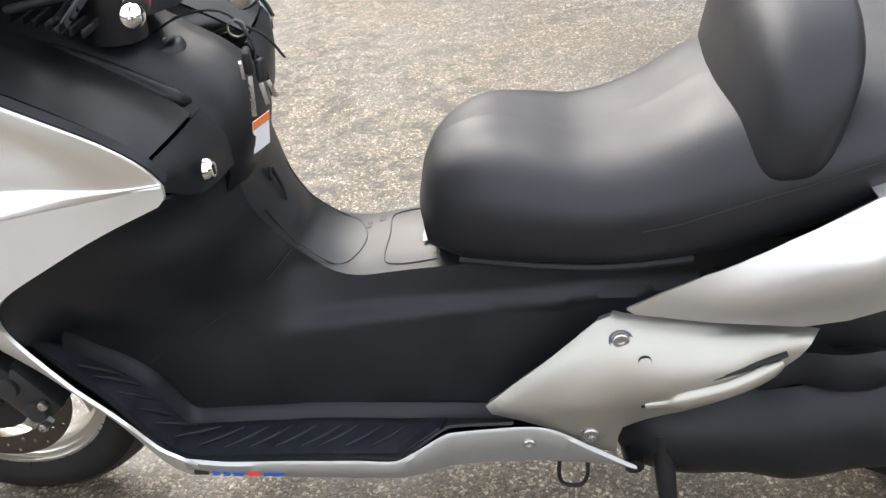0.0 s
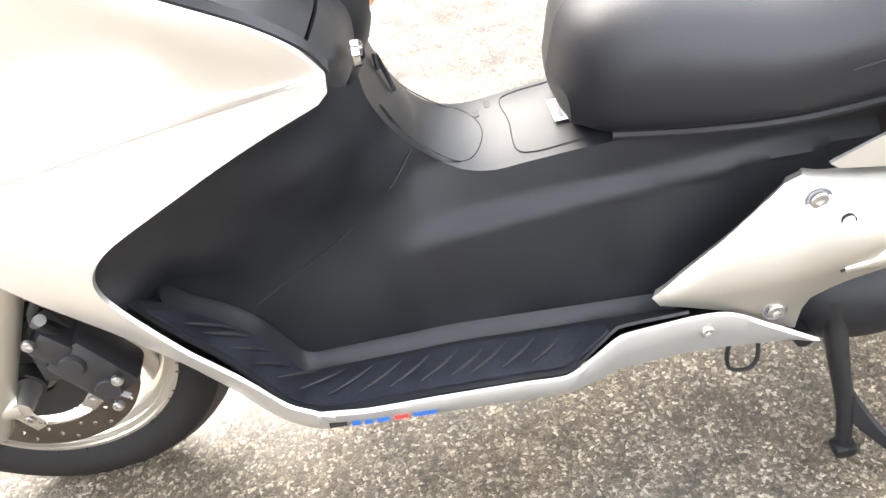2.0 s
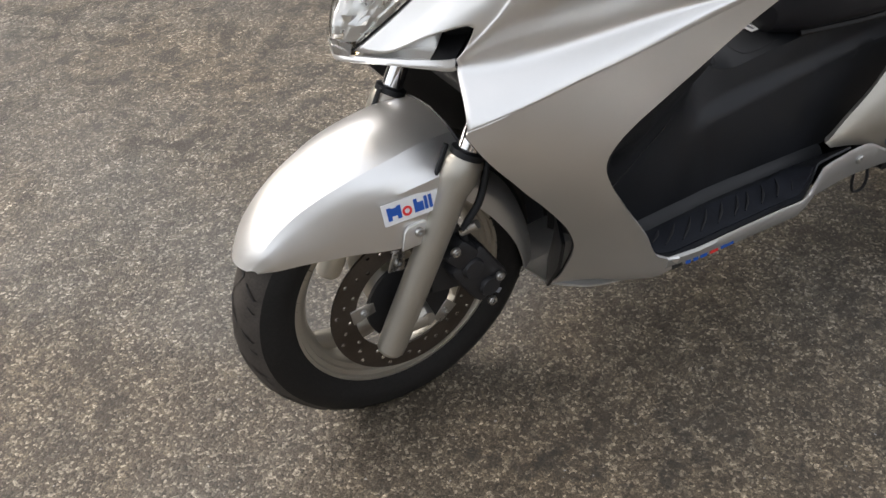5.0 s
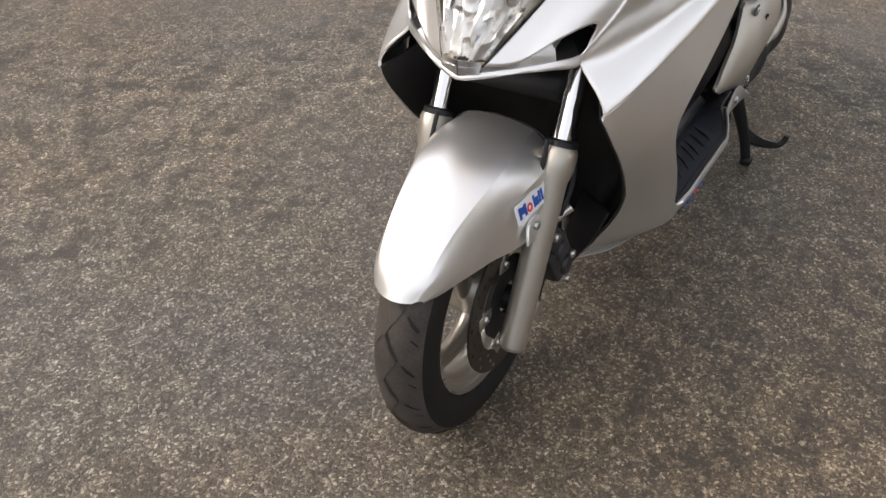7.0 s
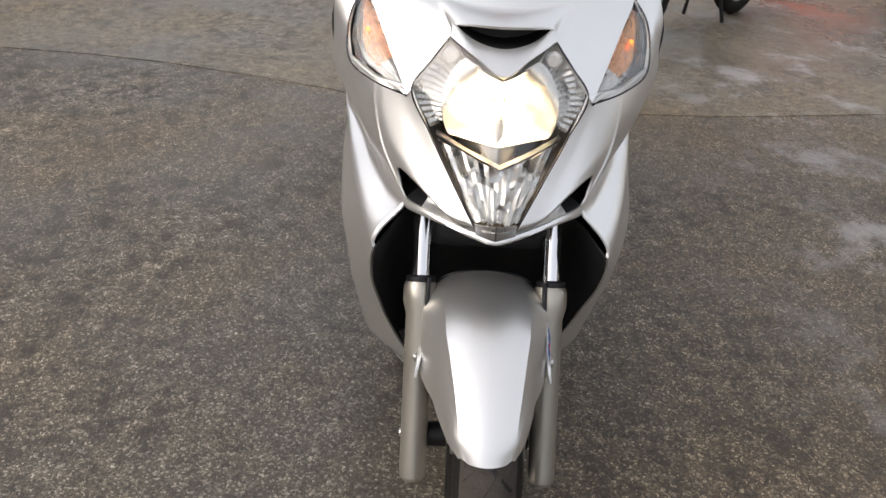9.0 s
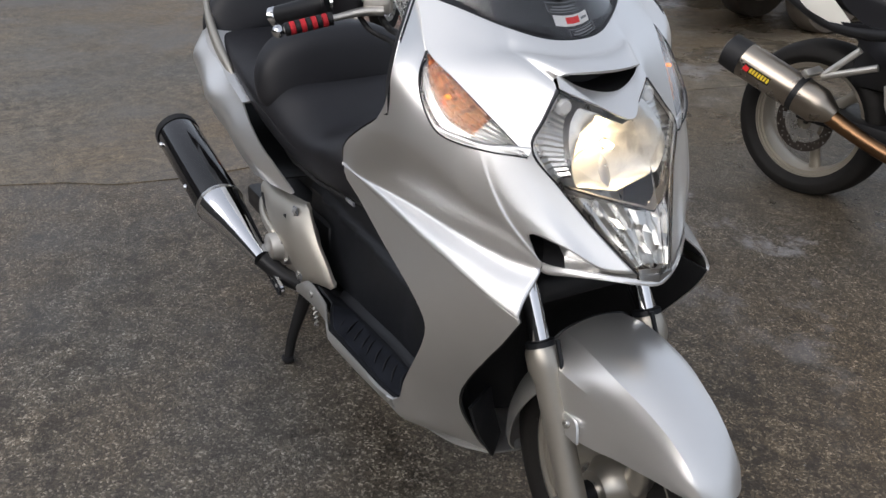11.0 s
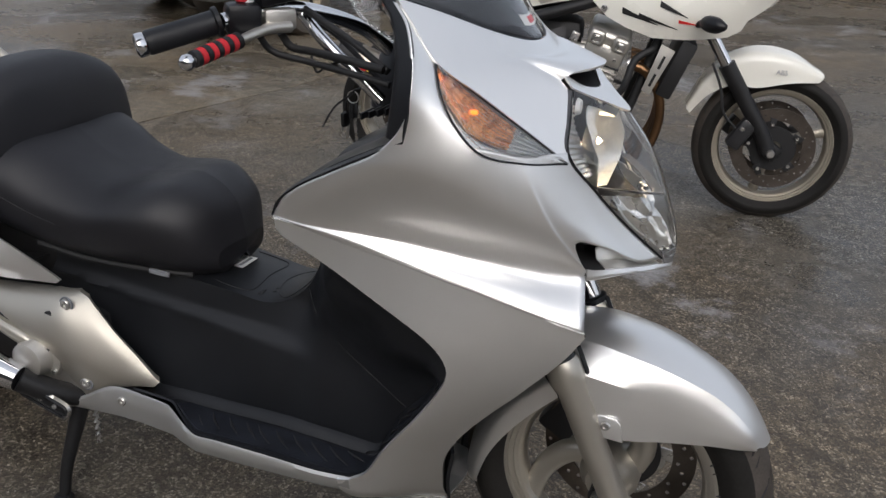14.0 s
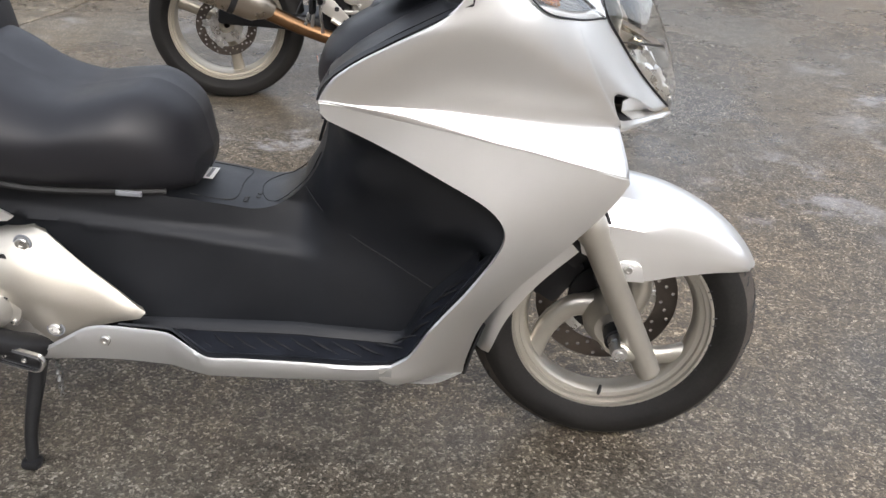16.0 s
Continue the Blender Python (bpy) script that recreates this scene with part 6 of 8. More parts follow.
def cushion(name, x_front, x_back, width, base, height, lean, arch, label):
    """A rounded back cushion across the seat, with full padded ends."""
    rows = []
    for k in np.sin(np.linspace(-0.5, 0.5, 51) * math.pi):
        h = height * (1 - arch * abs(k) ** 2.6)
        low = base - 0.02 - 0.045 * k * k
        dep = (x_back - x_front) * (1 - 0.35 * k * k)
        xf = x_front + 0.03 * k * k
        q = max((1 - abs(k) ** 10) ** 0.5, 0.02)
        ring = []
        mx, mz = xf + dep * 0.5, (low + base + h) / 2
        for a in np.linspace(0, 2 * math.pi, 37):
            ca, sa = math.cos(a), math.sin(a)
            cx = mx - dep * 0.5 * math.copysign(abs(ca) ** 0.62, ca) * q
            cz = mz + (base + h - low) * 0.5 * math.copysign(abs(sa) ** 0.55, sa) * q
            ring.append((cx + lean * (cz - base), width * k, cz))
        rows.append(ring)
    n = len(rows[0]) - 1
    verts = [p for r in rows for p in r[:-1]]
    faces = [(i * n + j, i * n + (j + 1) % n, (i + 1) * n + (j + 1) % n, (i + 1) * n + j) for i in range(len(rows) - 1) for j in range(n)]
    faces += [tuple(range(n)), tuple((len(rows) - 1) * n + j for j in range(n))]
    return part(name, mesh_of(name, verts, faces, 70), SEAT, seat, label)


cushion("rider_bolster", 1.130, 1.265, 0.215, 0.695, 0.150, 0.20, 0.50, "padded rider backrest")
rear_pad = cushion("passenger_backrest", 1.57, 1.70, 0.222, 0.775, 0.150, 0.30, 0.75, "padded passenger backrest")
part("seat_mark", plate([(-0.03, -0.008), (0.03, -0.008), (0.03, 0.004), (-0.03, 0.010)], 0.0008, frame_at((1.45, -0.03, 0.7672), (0, -1, 0), (1, 0, 0.1))), GREYINK, seat)

# ---- tail: side panels, grab rails, carrier and top case ----
TAIL = [(1.012, 0.487), (1.05, 0.516), (1.10, 0.550), (1.19, 0.602), (1.28, 0.648), (1.36, 0.678), (1.45, 0.708), (1.55, 0.748), (1.64, 0.792), (1.74, 0.832), (1.82, 0.842), (1.83, 0.82), (1.78, 0.745), (1.70, 0.675), (1.60, 0.620), (1.50, 0.578), (1.42, 0.550), (1.33, 0.512), (1.27, 0.482), (1.22, 0.474), (1.14, 0.480), (1.06, 0.481), (1.022, 0.480)]
tail_y = thin_plate([(1.012, 0.487, 0.204), (1.10, 0.550, 0.222), (1.28, 0.648, 0.232), (1.45, 0.708, 0.232), (1.64, 0.792, 0.205), (1.82, 0.842, 0.10), (1.15, 0.51, 0.236), (1.28, 0.56, 0.256), (1.45, 0.63, 0.272), (1.62, 0.71, 0.25), (1.78, 0.79, 0.15), (1.14, 0.482, 0.228), (1.27, 0.482, 0.236), (1.42, 0.55, 0.25), (1.6, 0.62, 0.235), (1.78, 0.745, 0.13)])


def tail_face(x, z):
    """The tail's side: two planes that meet in a long soft crease."""
    zc = np.interp(x, [1.02, 1.15, 1.30, 1.45, 1.60, 1.80], [0.486, 0.530, 0.590, 0.645, 0.705, 0.80])
    d = np.sqrt((z - zc) ** 2 + 0.00008)
    return tail_y(x, z) + 0.016 * (1 - np.clip(d / 0.062, 0, 1)) * np.clip((x - 1.02) / 0.10, 0, 1)


both("tail_panel", field_mesh("tail_panel", [tuple(p) for p in TAIL], tail_face, "xz", 0.014, 0.005, 60), SILVER, scooter)
tail_top = loft([[(x, float(tail_y(np.array([x]), np.array([z]))[0]), z) for x, z in TAIL[4:10]], [(x, 0.185 - 0.10 * max(0, (x - 1.45)) / 0.3, z + 0.002) for x, z in TAIL[4:10]], [(1.30, 0.17, 0.64), (1.40, 0.17, 0.67), (1.5, 0.15, 0.70), (1.6, 0.1, 0.75), (1.68, 0.03, 0.79), (1.75, 0.0, 0.82)]], 20, 8)
both("tail_top", sheet_mesh("tail_top", tail_top, 0.004, -1, 60), SILVER, scooter)
lower_t = loft([[(1.14, 0.215, 0.478), (1.27, 0.225, 0.480), (1.42, 0.235, 0.548), (1.60, 0.21, 0.618), (1.76, 0.12, 0.73)], [(1.14, 0.10, 0.47), (1.27, 0.11, 0.46), (1.42, 0.11, 0.52), (1.60, 0.1, 0.59), (1.72, 0.0, 0.70)]], 16, 6)
both("tail_under", sheet_mesh("tail_under", lower_t, 0.004, 1), DARK, scooter)
for s in (1, -1):
    rail = part("grab_rail", tube_mesh("grab_rail", [(1.40, s * 0.214, 0.684), (1.43, s * 0.216, 0.700), (1.50, s * 0.217, 0.736), (1.57, s * 0.214, 0.776), (1.64, s * 0.204, 0.814), (1.70, s * 0.186, 0.846), (1.74, s * 0.16, 0.872), (1.80, s * 0.11, 0.892)], [0.006, 0.014, 0.017, 0.017, 0.016, 0.015, 0.014, 0.013], 14, n=50, squash=(0.75, 1.0)), CHAMPAGNE, scooter, "champagne grab rail")
    part("rail_mount", tube_mesh("rail_mount", [(1.60, s * 0.19, 0.74), (1.62, s * 0.205, 0.775)], 0.010, 10), DARK, rail)
carrier = part("carrier_plate", block((0.34, 0.34, 0.022), 0.008, (1.84, -0.01, 0.912)), BLACK, scooter, "black top case carrier")
for k in range(3):
    part("carrier_rib", block((0.012, 0.10, 0.034), 0.004, (1.668, -0.13 + 0.12 * k, 0.918)), BLACK, carrier)
part("carrier_frame", block((0.26, 0.22, 0.04), 0.008, (1.80, 0, 0.885)), DARK, carrier)
case = tagged(part("top_case", block((0.42, 0.36, 0.20), 0.035, (1.90, -0.012, 1.035), segments=4), surface("grey_case", (0.20, 0.20, 0.19), 0.4, 0.2, 0.08, 8, 400)), "grey hard top case on the rear carrier", "top case")
part("case_seam", block((0.424, 0.364, 0.008), 0.003, (1.90, -0.012, 1.02)), DARK, case)

# ---- engine, drive case, exhaust, rear wheel, stand ----
rear_wheel = wheel(scooter, "rear_wheel", (1.53, -0.02, 0.272), 0.266, 0.070, 0.172, 3, 30, 0.03, 0.06, WHEEL, sides=(), tread=False)
DRV = [(1.008, 0.205), (1.015, 0.245), (1.045, 0.275), (1.09, 0.290), (1.20, 0.302), (1.30, 0.318), (1.42, 0.335), (1.55, 0.345), (1.62, 0.33), (1.66, 0.28), (1.64, 0.22), (1.56, 0.175), (1.40, 0.145), (1.20, 0.130), (1.08, 0.140), (1.03, 0.165)]
drv_y = thin_plate([(x, z, 0.150) for x, z in DRV] + [(1.05, 0.21, 0.182), (1.1, 0.17, 0.182), (1.1, 0.26, 0.186), (1.25, 0.16, 0.19), (1.25, 0.28, 0.195), (1.4, 0.18, 0.192), (1.4, 0.30, 0.195), (1.55, 0.21, 0.185), (1.55, 0.31, 0.185), (1.3, 0.22, 0.202)])
me = field_mesh("drive_case", [tuple(p) for p in crv(DRV + DRV[:1], 70)][:-1], drv_y, "xz", 0.02, 0.06, 50)
drive = part("drive_case", flip(me), BLACK, scooter, "black drive belt case")
DUCT = [(1.14, 0.330), (1.17, 0.355), (1.22, 0.372), (1.36, 0.372), (1.40, 0.360), (1.405, 0.335), (1.38, 0.318), (1.25, 0.318), (1.18, 0.315)]
me = field_mesh("air_duct", [tuple(p) for p in crv(DUCT + DUCT[:1], 40)][:-1], thin_plate([(x, z, 0.165) for x, z in DUCT] + [(1.2, 0.345, 0.185), (1.3, 0.345, 0.188), (1.37, 0.345, 0.182)]), "xz", 0.012, 0.05, 50)
part("air_duct", flip(me), BLACK, drive)
part("engine_block", block((0.46, 0.24, 0.20), 0.03, (1.20, 0.02, 0.30)), DARK, scooter)
part("rear_frame", block((0.5, 0.20, 0.12), 0.03, (1.30, 0.0, 0.46)), DARK, scooter)
part("swing_arm", block((0.55, 0.05, 0.07), 0.015, (1.32, 0.13, 0.27), (0, 0, 0)), CALIPER, scooter)
crank = part("crankcase_cover", lathe_mesh("crankcase_cover", [(0.0001, 0.262), (0.026, 0.262), (0.034, 0.258), (0.037, 0.248), (0.040, 0.232), (0.052, 0.228), (0.056, 0.20), (0.056, 0.14)], 32, "y", (1.066, 0, 0.330)), ALLOY, scooter, "cast alloy engine cover")
part("crankcase", block((0.11, 0.06, 0.15), 0.02, (1.045, 0.185, 0.305), (0, 15, 0)), ALLOY, crank)
for a in range(5):
    part("cover_bolt", bolt(0.006, 0.006, (1.066 + 0.047 * math.cos(a * 1.25), 0.229, 0.330 + 0.047 * math.sin(a * 1.25)), (-90, 0, 0)), STEEL, crank)
E0, E1, E2 = np.array((1.07, 0.275, 0.300)), np.array((1.309, 0.31, 0.370)), np.array((1.651, 0.33, 0.479))
ed = (E2 - E1) / np.linalg.norm(E2 - E1)
exhaust = part("silencer", tube_mesh("silencer", [E1 - ed * 0.01, E1, E1 + ed * 0.004, E2 - ed * 0.012, E2 - ed * 0.004, E2], [0.055, 0.060, 0.061, 0.061, 0.058, 0.050], 40, 30), GLOSSBLACK, scooter, "gloss black exhaust silencer with chrome cone")
part("end_cap", tube_mesh("end_cap", [E2 - ed * 0.02, E2 + ed * 0.002, E2 + ed * 0.008, E2 + ed * 0.002], [0.0625, 0.0625, 0.056, 0.02], 36, 30), DARK, exhaust)
e_cone = E1 - (E1 - E0) * 0.75
part("cone", tube_mesh("cone", [E1 + ed * 0.006, E1 - ed * 0.012, E1 * 0.5 + e_cone * 0.5, e_cone, E0], [0.0635, 0.0615, 0.046, 0.031, 0.024], 32, 30, n=24), CHROME, exhaust, "chrome cone")
part("clamp_ring", tube_mesh("clamp_ring", [E1 - ed * 0.004, E1 + ed * 0.004], 0.0645, 36, 30), STEEL, exhaust)
low = np.array((0, 0.0, -1.0))
part("lower_shield", tube_mesh("lower_shield", [E1 + ed * 0.0 + (0, 0.0, -0.022), E1 * 0.6 + E2 * 0.4 + (0, 0, -0.022), E2 - ed * 0.03 + (0, 0, -0.022)], [0.045, 0.052, 0.046], 24, 30), DARK, exhaust)
side = np.cross(ed, (0, 0, 1.0))
side = side / np.linalg.norm(side)
side = side if side[1] > 0 else -side
for h in (0.045, -1):
    p = (E1 + ed * 0.10 if h > 0 else E2 - ed * 0.05) + side * 0.061
    part("shield_bolt", lathe_mesh("shield_bolt", [(0.0001, 0.007), (0.006, 0.006), (0.0085, 0.0), (0.009, -0.01)], 16, "y", tuple(p)), CHROME, exhaust)
part("down_pipe", tube_mesh("down_pipe", [E0, (1.02, 0.235, 0.262), (0.95, 0.14, 0.22), (0.86, 0.06, 0.22)], [0.024, 0.022, 0.02, 0.02], 18, n=20), STAND, exhaust)
link = part("chrome_bracket", lathe_mesh("chrome_bracket", [(0.014, -0.004), (0.021, -0.004), (0.021, 0.004), (0.014, 0.004)], 28, "y", (0, 0, 0), closed=True), CHROME, scooter, "black oblong bracket with polished rim")
for v in link.data.vertices:
    v.co.x = v.co.x * 0.85 + math.copysign(0.044, v.co.x)
    v.co.z *= 0.85
link.matrix_world = pose(1.030, 0.262, 0.258, 0, -14, 0)
infill = part("bracket_infill", block((0.112, 0.006, 0.027), 0.010, (0, 0, 0), segments=3), STAND, link, "black pressed infill")
for x in (-0.028, 0.006):
    part("infill_screw", bolt(0.005, 0.004, (x, 0.003, 0.002), (-90, 0, 0)), STEEL, infill)

stand = part("centre_stand", tube_mesh("centre_stand", [(1.03, -0.19, 0.19), (1.02, 0, 0.195), (1.03, 0.19, 0.19)], 0.014, 12, n=12), STAND, scooter, "black centre stand, down on the ground")
for s, dx in ((1, 0.0), (-1, 0.045)):
    part("stand_leg", tube_mesh("stand_leg", [(1.025 + dx, s * 0.165, 0.235), (1.03 + dx, s * 0.195, 0.16), (1.04 + dx, s * 0.225, 0.07), (1.04 + dx, s * 0.238, 0.015)], [0.022, 0.018, 0.014, 0.013], 14, n=20, squash=(1.0, 0.8)), STAND, stand)
    part("stand_foot", block((0.034, 0.030, 0.020), 0.008, (1.040 + dx, s * 0.241, 0.010)), STAND, stand)
gusset = loft([[(1.085, -0.200, 0.130), (1.10, -0.222, 0.095), (1.125, -0.262, 0.062), (1.150, -0.298, 0.046)], [(1.078, -0.214, 0.072), (1.10, -0.236, 0.058), (1.125, -0.268, 0.042), (1.150, -0.302, 0.036)]], 16, 5)
part("stand_pedal", sheet_mesh("stand_pedal", gusset, 0.010, 1, 40), STAND, stand)
part("pedal_rib", tube_mesh("pedal_rib", [(1.080, -0.216, 0.074), (1.10, -0.238, 0.059), (1.125, -0.270, 0.044), (1.152, -0.302, 0.038), (1.166, -0.313, 0.048), (1.169, -0.315, 0.062)], [0.007, 0.008, 0.008, 0.008, 0.008, 0.007], 10, n=24), STAND, stand)
part("stand_spring", tube_mesh("stand_spring", [(1.0 + 0.0, 0.17 + 0.006 * math.sin(k * 1.6), 0.20 - 0.004 * k + 0.0) for k in range(24)], 0.003, 6), STEEL, stand)
part("stand_hook", tube_mesh("stand_hook", [(0.925, -0.190, 0.225), (0.921, -0.197, 0.185), (0.927, -0.199, 0.170), (0.950, -0.201, 0.168), (0.960, -0.200, 0.182), (0.962, -0.190, 0.225)], 0.0032, 8, n=30), STAND, scooter)

# ---- the white motorcycle parked behind: x forward, z up in its own frame ----
bike = thing("motorcycle", "white half-faired motorcycle parked on its centre stand", "motorcycle", (1.285, -2.005, 0), 190.55)
CREAM = surface("cream_wheel_paint", (0.40, 0.365, 0.30), 0.38, 0.6, 0.08, 8, 400)
wheel(bike, "rear_wheel", (0, 0, 0.292), 0.300, 0.085, 0.222, 3, 40, 0.026, 0.07, CREAM, sides=(-1,), disc=0.115, tread=False)
fw = wheel(bike, "front_wheel", (1.425, 0, 0.292), 0.296, 0.060, 0.222, 3, 20, 0.022, 0.055, CREAM, sides=(-1, 1), disc=0.155, tread=True)
for s in (1, -1):
    y = s * 0.10
    fl = part("fork_leg", tube_mesh("fork_leg", [(1.405, y, 0.285), (1.375, y, 0.345), (1.29, y, 0.47), (1.20, y, 0.60)], [0.030, 0.029, 0.029, 0.031], 20, n=16), STAND, bike, "black fork leg")
    part("stanchion", tube_mesh("stanchion", [(1.21, y, 0.585), (1.08, y, 0.775), (0.97, y, 0.93)], 0.022, 18), CHROME, fl, "chrome fork tube")
    part("axle_clamp", block((0.07, 0.03, 0.06), 0.01, (1.415, y, 0.29), (0, 35, 0)), STAND, fl)
    cal = part("brake_caliper", block((0.06, 0.05, 0.12), 0.012, (1.295, s * 0.10, 0.345), (0, 30, 0)), CALIPER, fl)
    part("caliper_bolt", bolt(0.009, 0.006, (1.295, s * 0.126, 0.37), (-90 * s, 0, 0)), STEEL, cal)
part("brake_line", tube_mesh("brake_line", [(1.27, -0.125, 0.37), (1.22, -0.13, 0.42), (1.19, -0.12, 0.52), (1.15, -0.11, 0.60)], 0.005, 8, n=20), DARK, bike)
part("axle_nut", lathe_mesh("axle_nut", [(0.0001, -0.142), (0.012, -0.142), (0.016, -0.136), (0.016, -0.115)], 20, "y", (1.41, 0, 0.287)), STEEL, bike)
crest = [(1.085, 0, 0.415), (1.13, 0, 0.525), (1.215, 0, 0.625), (1.31, 0, 0.662), (1.44, 0, 0.648), (1.565, 0, 0.575)]
hem = [(1.10, 0.055, 0.395), (1.155, 0.082, 0.475), (1.24, 0.095, 0.525), (1.32, 0.098, 0.522), (1.44, 0.092, 0.548), (1.545, 0.055, 0.552)]
mid = [(1.085, 0.05, 0.412), (1.132, 0.068, 0.515), (1.218, 0.078, 0.608), (1.312, 0.082, 0.640), (1.44, 0.074, 0.628), (1.558, 0.048, 0.570)]
me = sheet_mesh("mudguard", loft([crest, [(x, y * 0.6, z + 0.012) for x, y, z in mid], mid, hem], 36, 14), 0.003, 1, 50)
mg = part("mudguard", me, WHITE, bike, "white front mudguard")
part("mudguard_half", flip(me), WHITE, mg)
letters("mudguard_letters", "ABS", 0.024, frame_at((1.40, -0.0985, 0.585), (1, 0, -0.02), (0, 0.35, 1)), GREYINK, mg)
# tank
t0 = [(0.43, 0, 0.800), (0.47, 0, 0.885), (0.56, 0, 0.965), (0.68, 0, 1.00), (0.82, 0, 1.005), (0.94, 0, 0.96), (0.97, 0, 0.90)]
t1 = [(0.43, 0.07, 0.795), (0.468, 0.09, 0.878), (0.555, 0.115, 0.950), (0.68, 0.13, 0.982), (0.82, 0.13, 0.984), (0.935, 0.10, 0.945), (0.965, 0.08, 0.89)]
t2 = [(0.432, 0.10, 0.780), (0.465, 0.125, 0.835), (0.55, 0.155, 0.885), (0.68, 0.172, 0.905), (0.82, 0.170, 0.915), (0.925, 0.135, 0.905), (0.955, 0.1, 0.875)]
t3 = [(0.432, 0.10, 0.742), (0.48, 0.120, 0.756), (0.56, 0.140, 0.778), (0.68, 0.150, 0.805), (0.80, 0.145, 0.84), (0.90, 0.120, 0.872), (0.95, 0.09, 0.862)]
me = sheet_mesh("fuel_tank", loft([t0, t1, t2, t3], 36, 20), 0.004, 1, 60)
tank = part("fuel_tank", me, WHITE, bike, "white fuel tank")
part("tank_half", flip(me), WHITE, tank)
part("tank_badge", plate([(-0.022, -0.012), (0.004, -0.018), (0.022, -0.004), (0.022, 0.014), (-0.004, 0.018), (-0.022, 0.004)], 0.001, frame_at((0.69, -0.172, 0.905), (1, 0, 0), (0, 0.35, 1)) @ pose(0, 0, 0.003)), GREYINK, tank)
# thin grey sheet that paints the shade of a knee scallop onto the white tank
scallop = loft([[(0.47, -0.128, 0.80), (0.52, -0.150, 0.83), (0.60, -0.166, 0.86)], [(0.50, -0.128, 0.765), (0.56, -0.150, 0.79), (0.66, -0.160, 0.82)]], 14, 6)
part("tank_scallop_shade", sheet_mesh("tank_scallop_shade", scallop, 0.002, -1), surface("painted_shadow_grey", (0.42, 0.40, 0.36), 0.3, 0, 0.1, 6, 300), tank)
# fairing
FAIR = [(0.686, 0.802), (0.746, 0.747), (0.82, 0.715), (0.918, 0.686), (1.055, 0.688), (1.18, 0.705), (1.225, 0.730), (1.24, 0.765), (1.315, 0.813), (1.357, 0.876), (1.352, 0.945), (1.31, 1.03), (1.24, 1.10), (1.14, 1.16), (1.05, 1.18), (1.075, 1.06), (1.10, 0.98), (1.152, 0.898), (1.02, 0.872), (0.868, 0.860), (0.78, 0.83)]
fair_y = thin_plate([(0.686, 0.802, 0.165), (0.746, 0.747, 0.175), (0.918, 0.690, 0.190), (1.055, 0.690, 0.185), (1.22, 0.73, 0.15), (0.868, 0.855, 0.185), (1.02, 0.870, 0.205), (1.0, 0.78, 0.225), (0.85, 0.78, 0.200), (1.15, 0.895, 0.20), (1.15, 0.80, 0.205), (1.25, 0.85, 0.175), (1.315, 0.813, 0.09), (1.357, 0.876, 0.07), (1.352, 0.945, 0.075), (1.27, 0.95, 0.165), (1.31, 1.03, 0.085), (1.2, 1.0, 0.19), (1.1, 0.98, 0.20), (1.24, 1.10, 0.09), (1.12, 1.12, 0.14)])
me = field_mesh("fairing", FAIR, fair_y, "xz", 0.025, 0.006, 50)
fairing = part("fairing", me, WHITE, bike, "white half fairing with dark graphics")
part("fairing_half", flip(me), WHITE, fairing)
nose_f = loft([[(1.315, -0.09, 0.813), (1.335, 0, 0.805), (1.315, 0.09, 0.813)], [(1.357, -0.07, 0.876), (1.385, 0, 0.875), (1.357, 0.07, 0.876)], [(1.352, -0.075, 0.945), (1.375, 0, 0.95), (1.352, 0.075, 0.945)], [(1.24, -0.09, 1.10), (1.26, 0, 1.12), (1.24, 0.09, 1.10)]], 14, 14)
part("fairing_nose", sheet_mesh("fairing_nose", nose_f, 0.004, 1), WHITE, fairing)
LAMP = [(1.20, 0.975), (1.24, 0.985), (1.296, 0.976), (1.335, 0.945), (1.348, 0.905), (1.325, 0.862), (1.30, 0.868), (1.25, 0.915)]
me = field_mesh("headlight", LAMP, lambda a, b: fair_y(a, b) + 0.004, "xz", 0.02, 0.004, 50)
hl = part("headlight", me, glass("bike_lamp_lens", (0.9, 0.9, 0.88), 0.05, 1.3, 0.3), fairing, "clear fairing headlight")
part("headlight_half", flip(me), hl.data.materials[0], hl)
for x0, z0, x1, z1, w in ((0.80, 0.775, 0.93, 0.735, 0.010), (0.86, 0.765, 1.00, 0.725, 0.006), (0.93, 0.81, 1.03, 0.77, 0.010), (1.0, 0.755, 1.07, 0.745, 0.005)):
    pts = []
    for k in np.linspace(0, 1, 7):
        x, z = x0 + (x1 - x0) * k, z0 + (z1 - z0) * k
        pts.append([(x, -float(fair_y(np.array([x]), np.array([z + d]))[0]) - 0.0015, z + d) for d in (-w * (1 - k) - 0.001, w * (1 - k) + 0.001)])
    part("fairing_graphic", sheet_mesh("fairing_graphic", np.array(pts), 0.0008, 1), BLACKINK if x0 < 0.99 else REDINK, fairing)
part("fairing_screw", bolt(0.012, 0.005, (0.735, -0.178, 0.775), (90, 0, 0)), STEEL, fairing)
me = tube_mesh("turn_signal", [(1.06, -0.19, 0.745), (1.085, -0.22, 0.755), (1.10, -0.26, 0.762), (1.13, -0.30, 0.762), (1.155, -0.315, 0.762)], [0.012, 0.016, 0.028, 0.026, 0.010], 16, n=20)
sig = part("turn_signal", me, SATIN, fairing, "smoked turn signal")
part("turn_signal_far", flip(me), SATIN, sig)
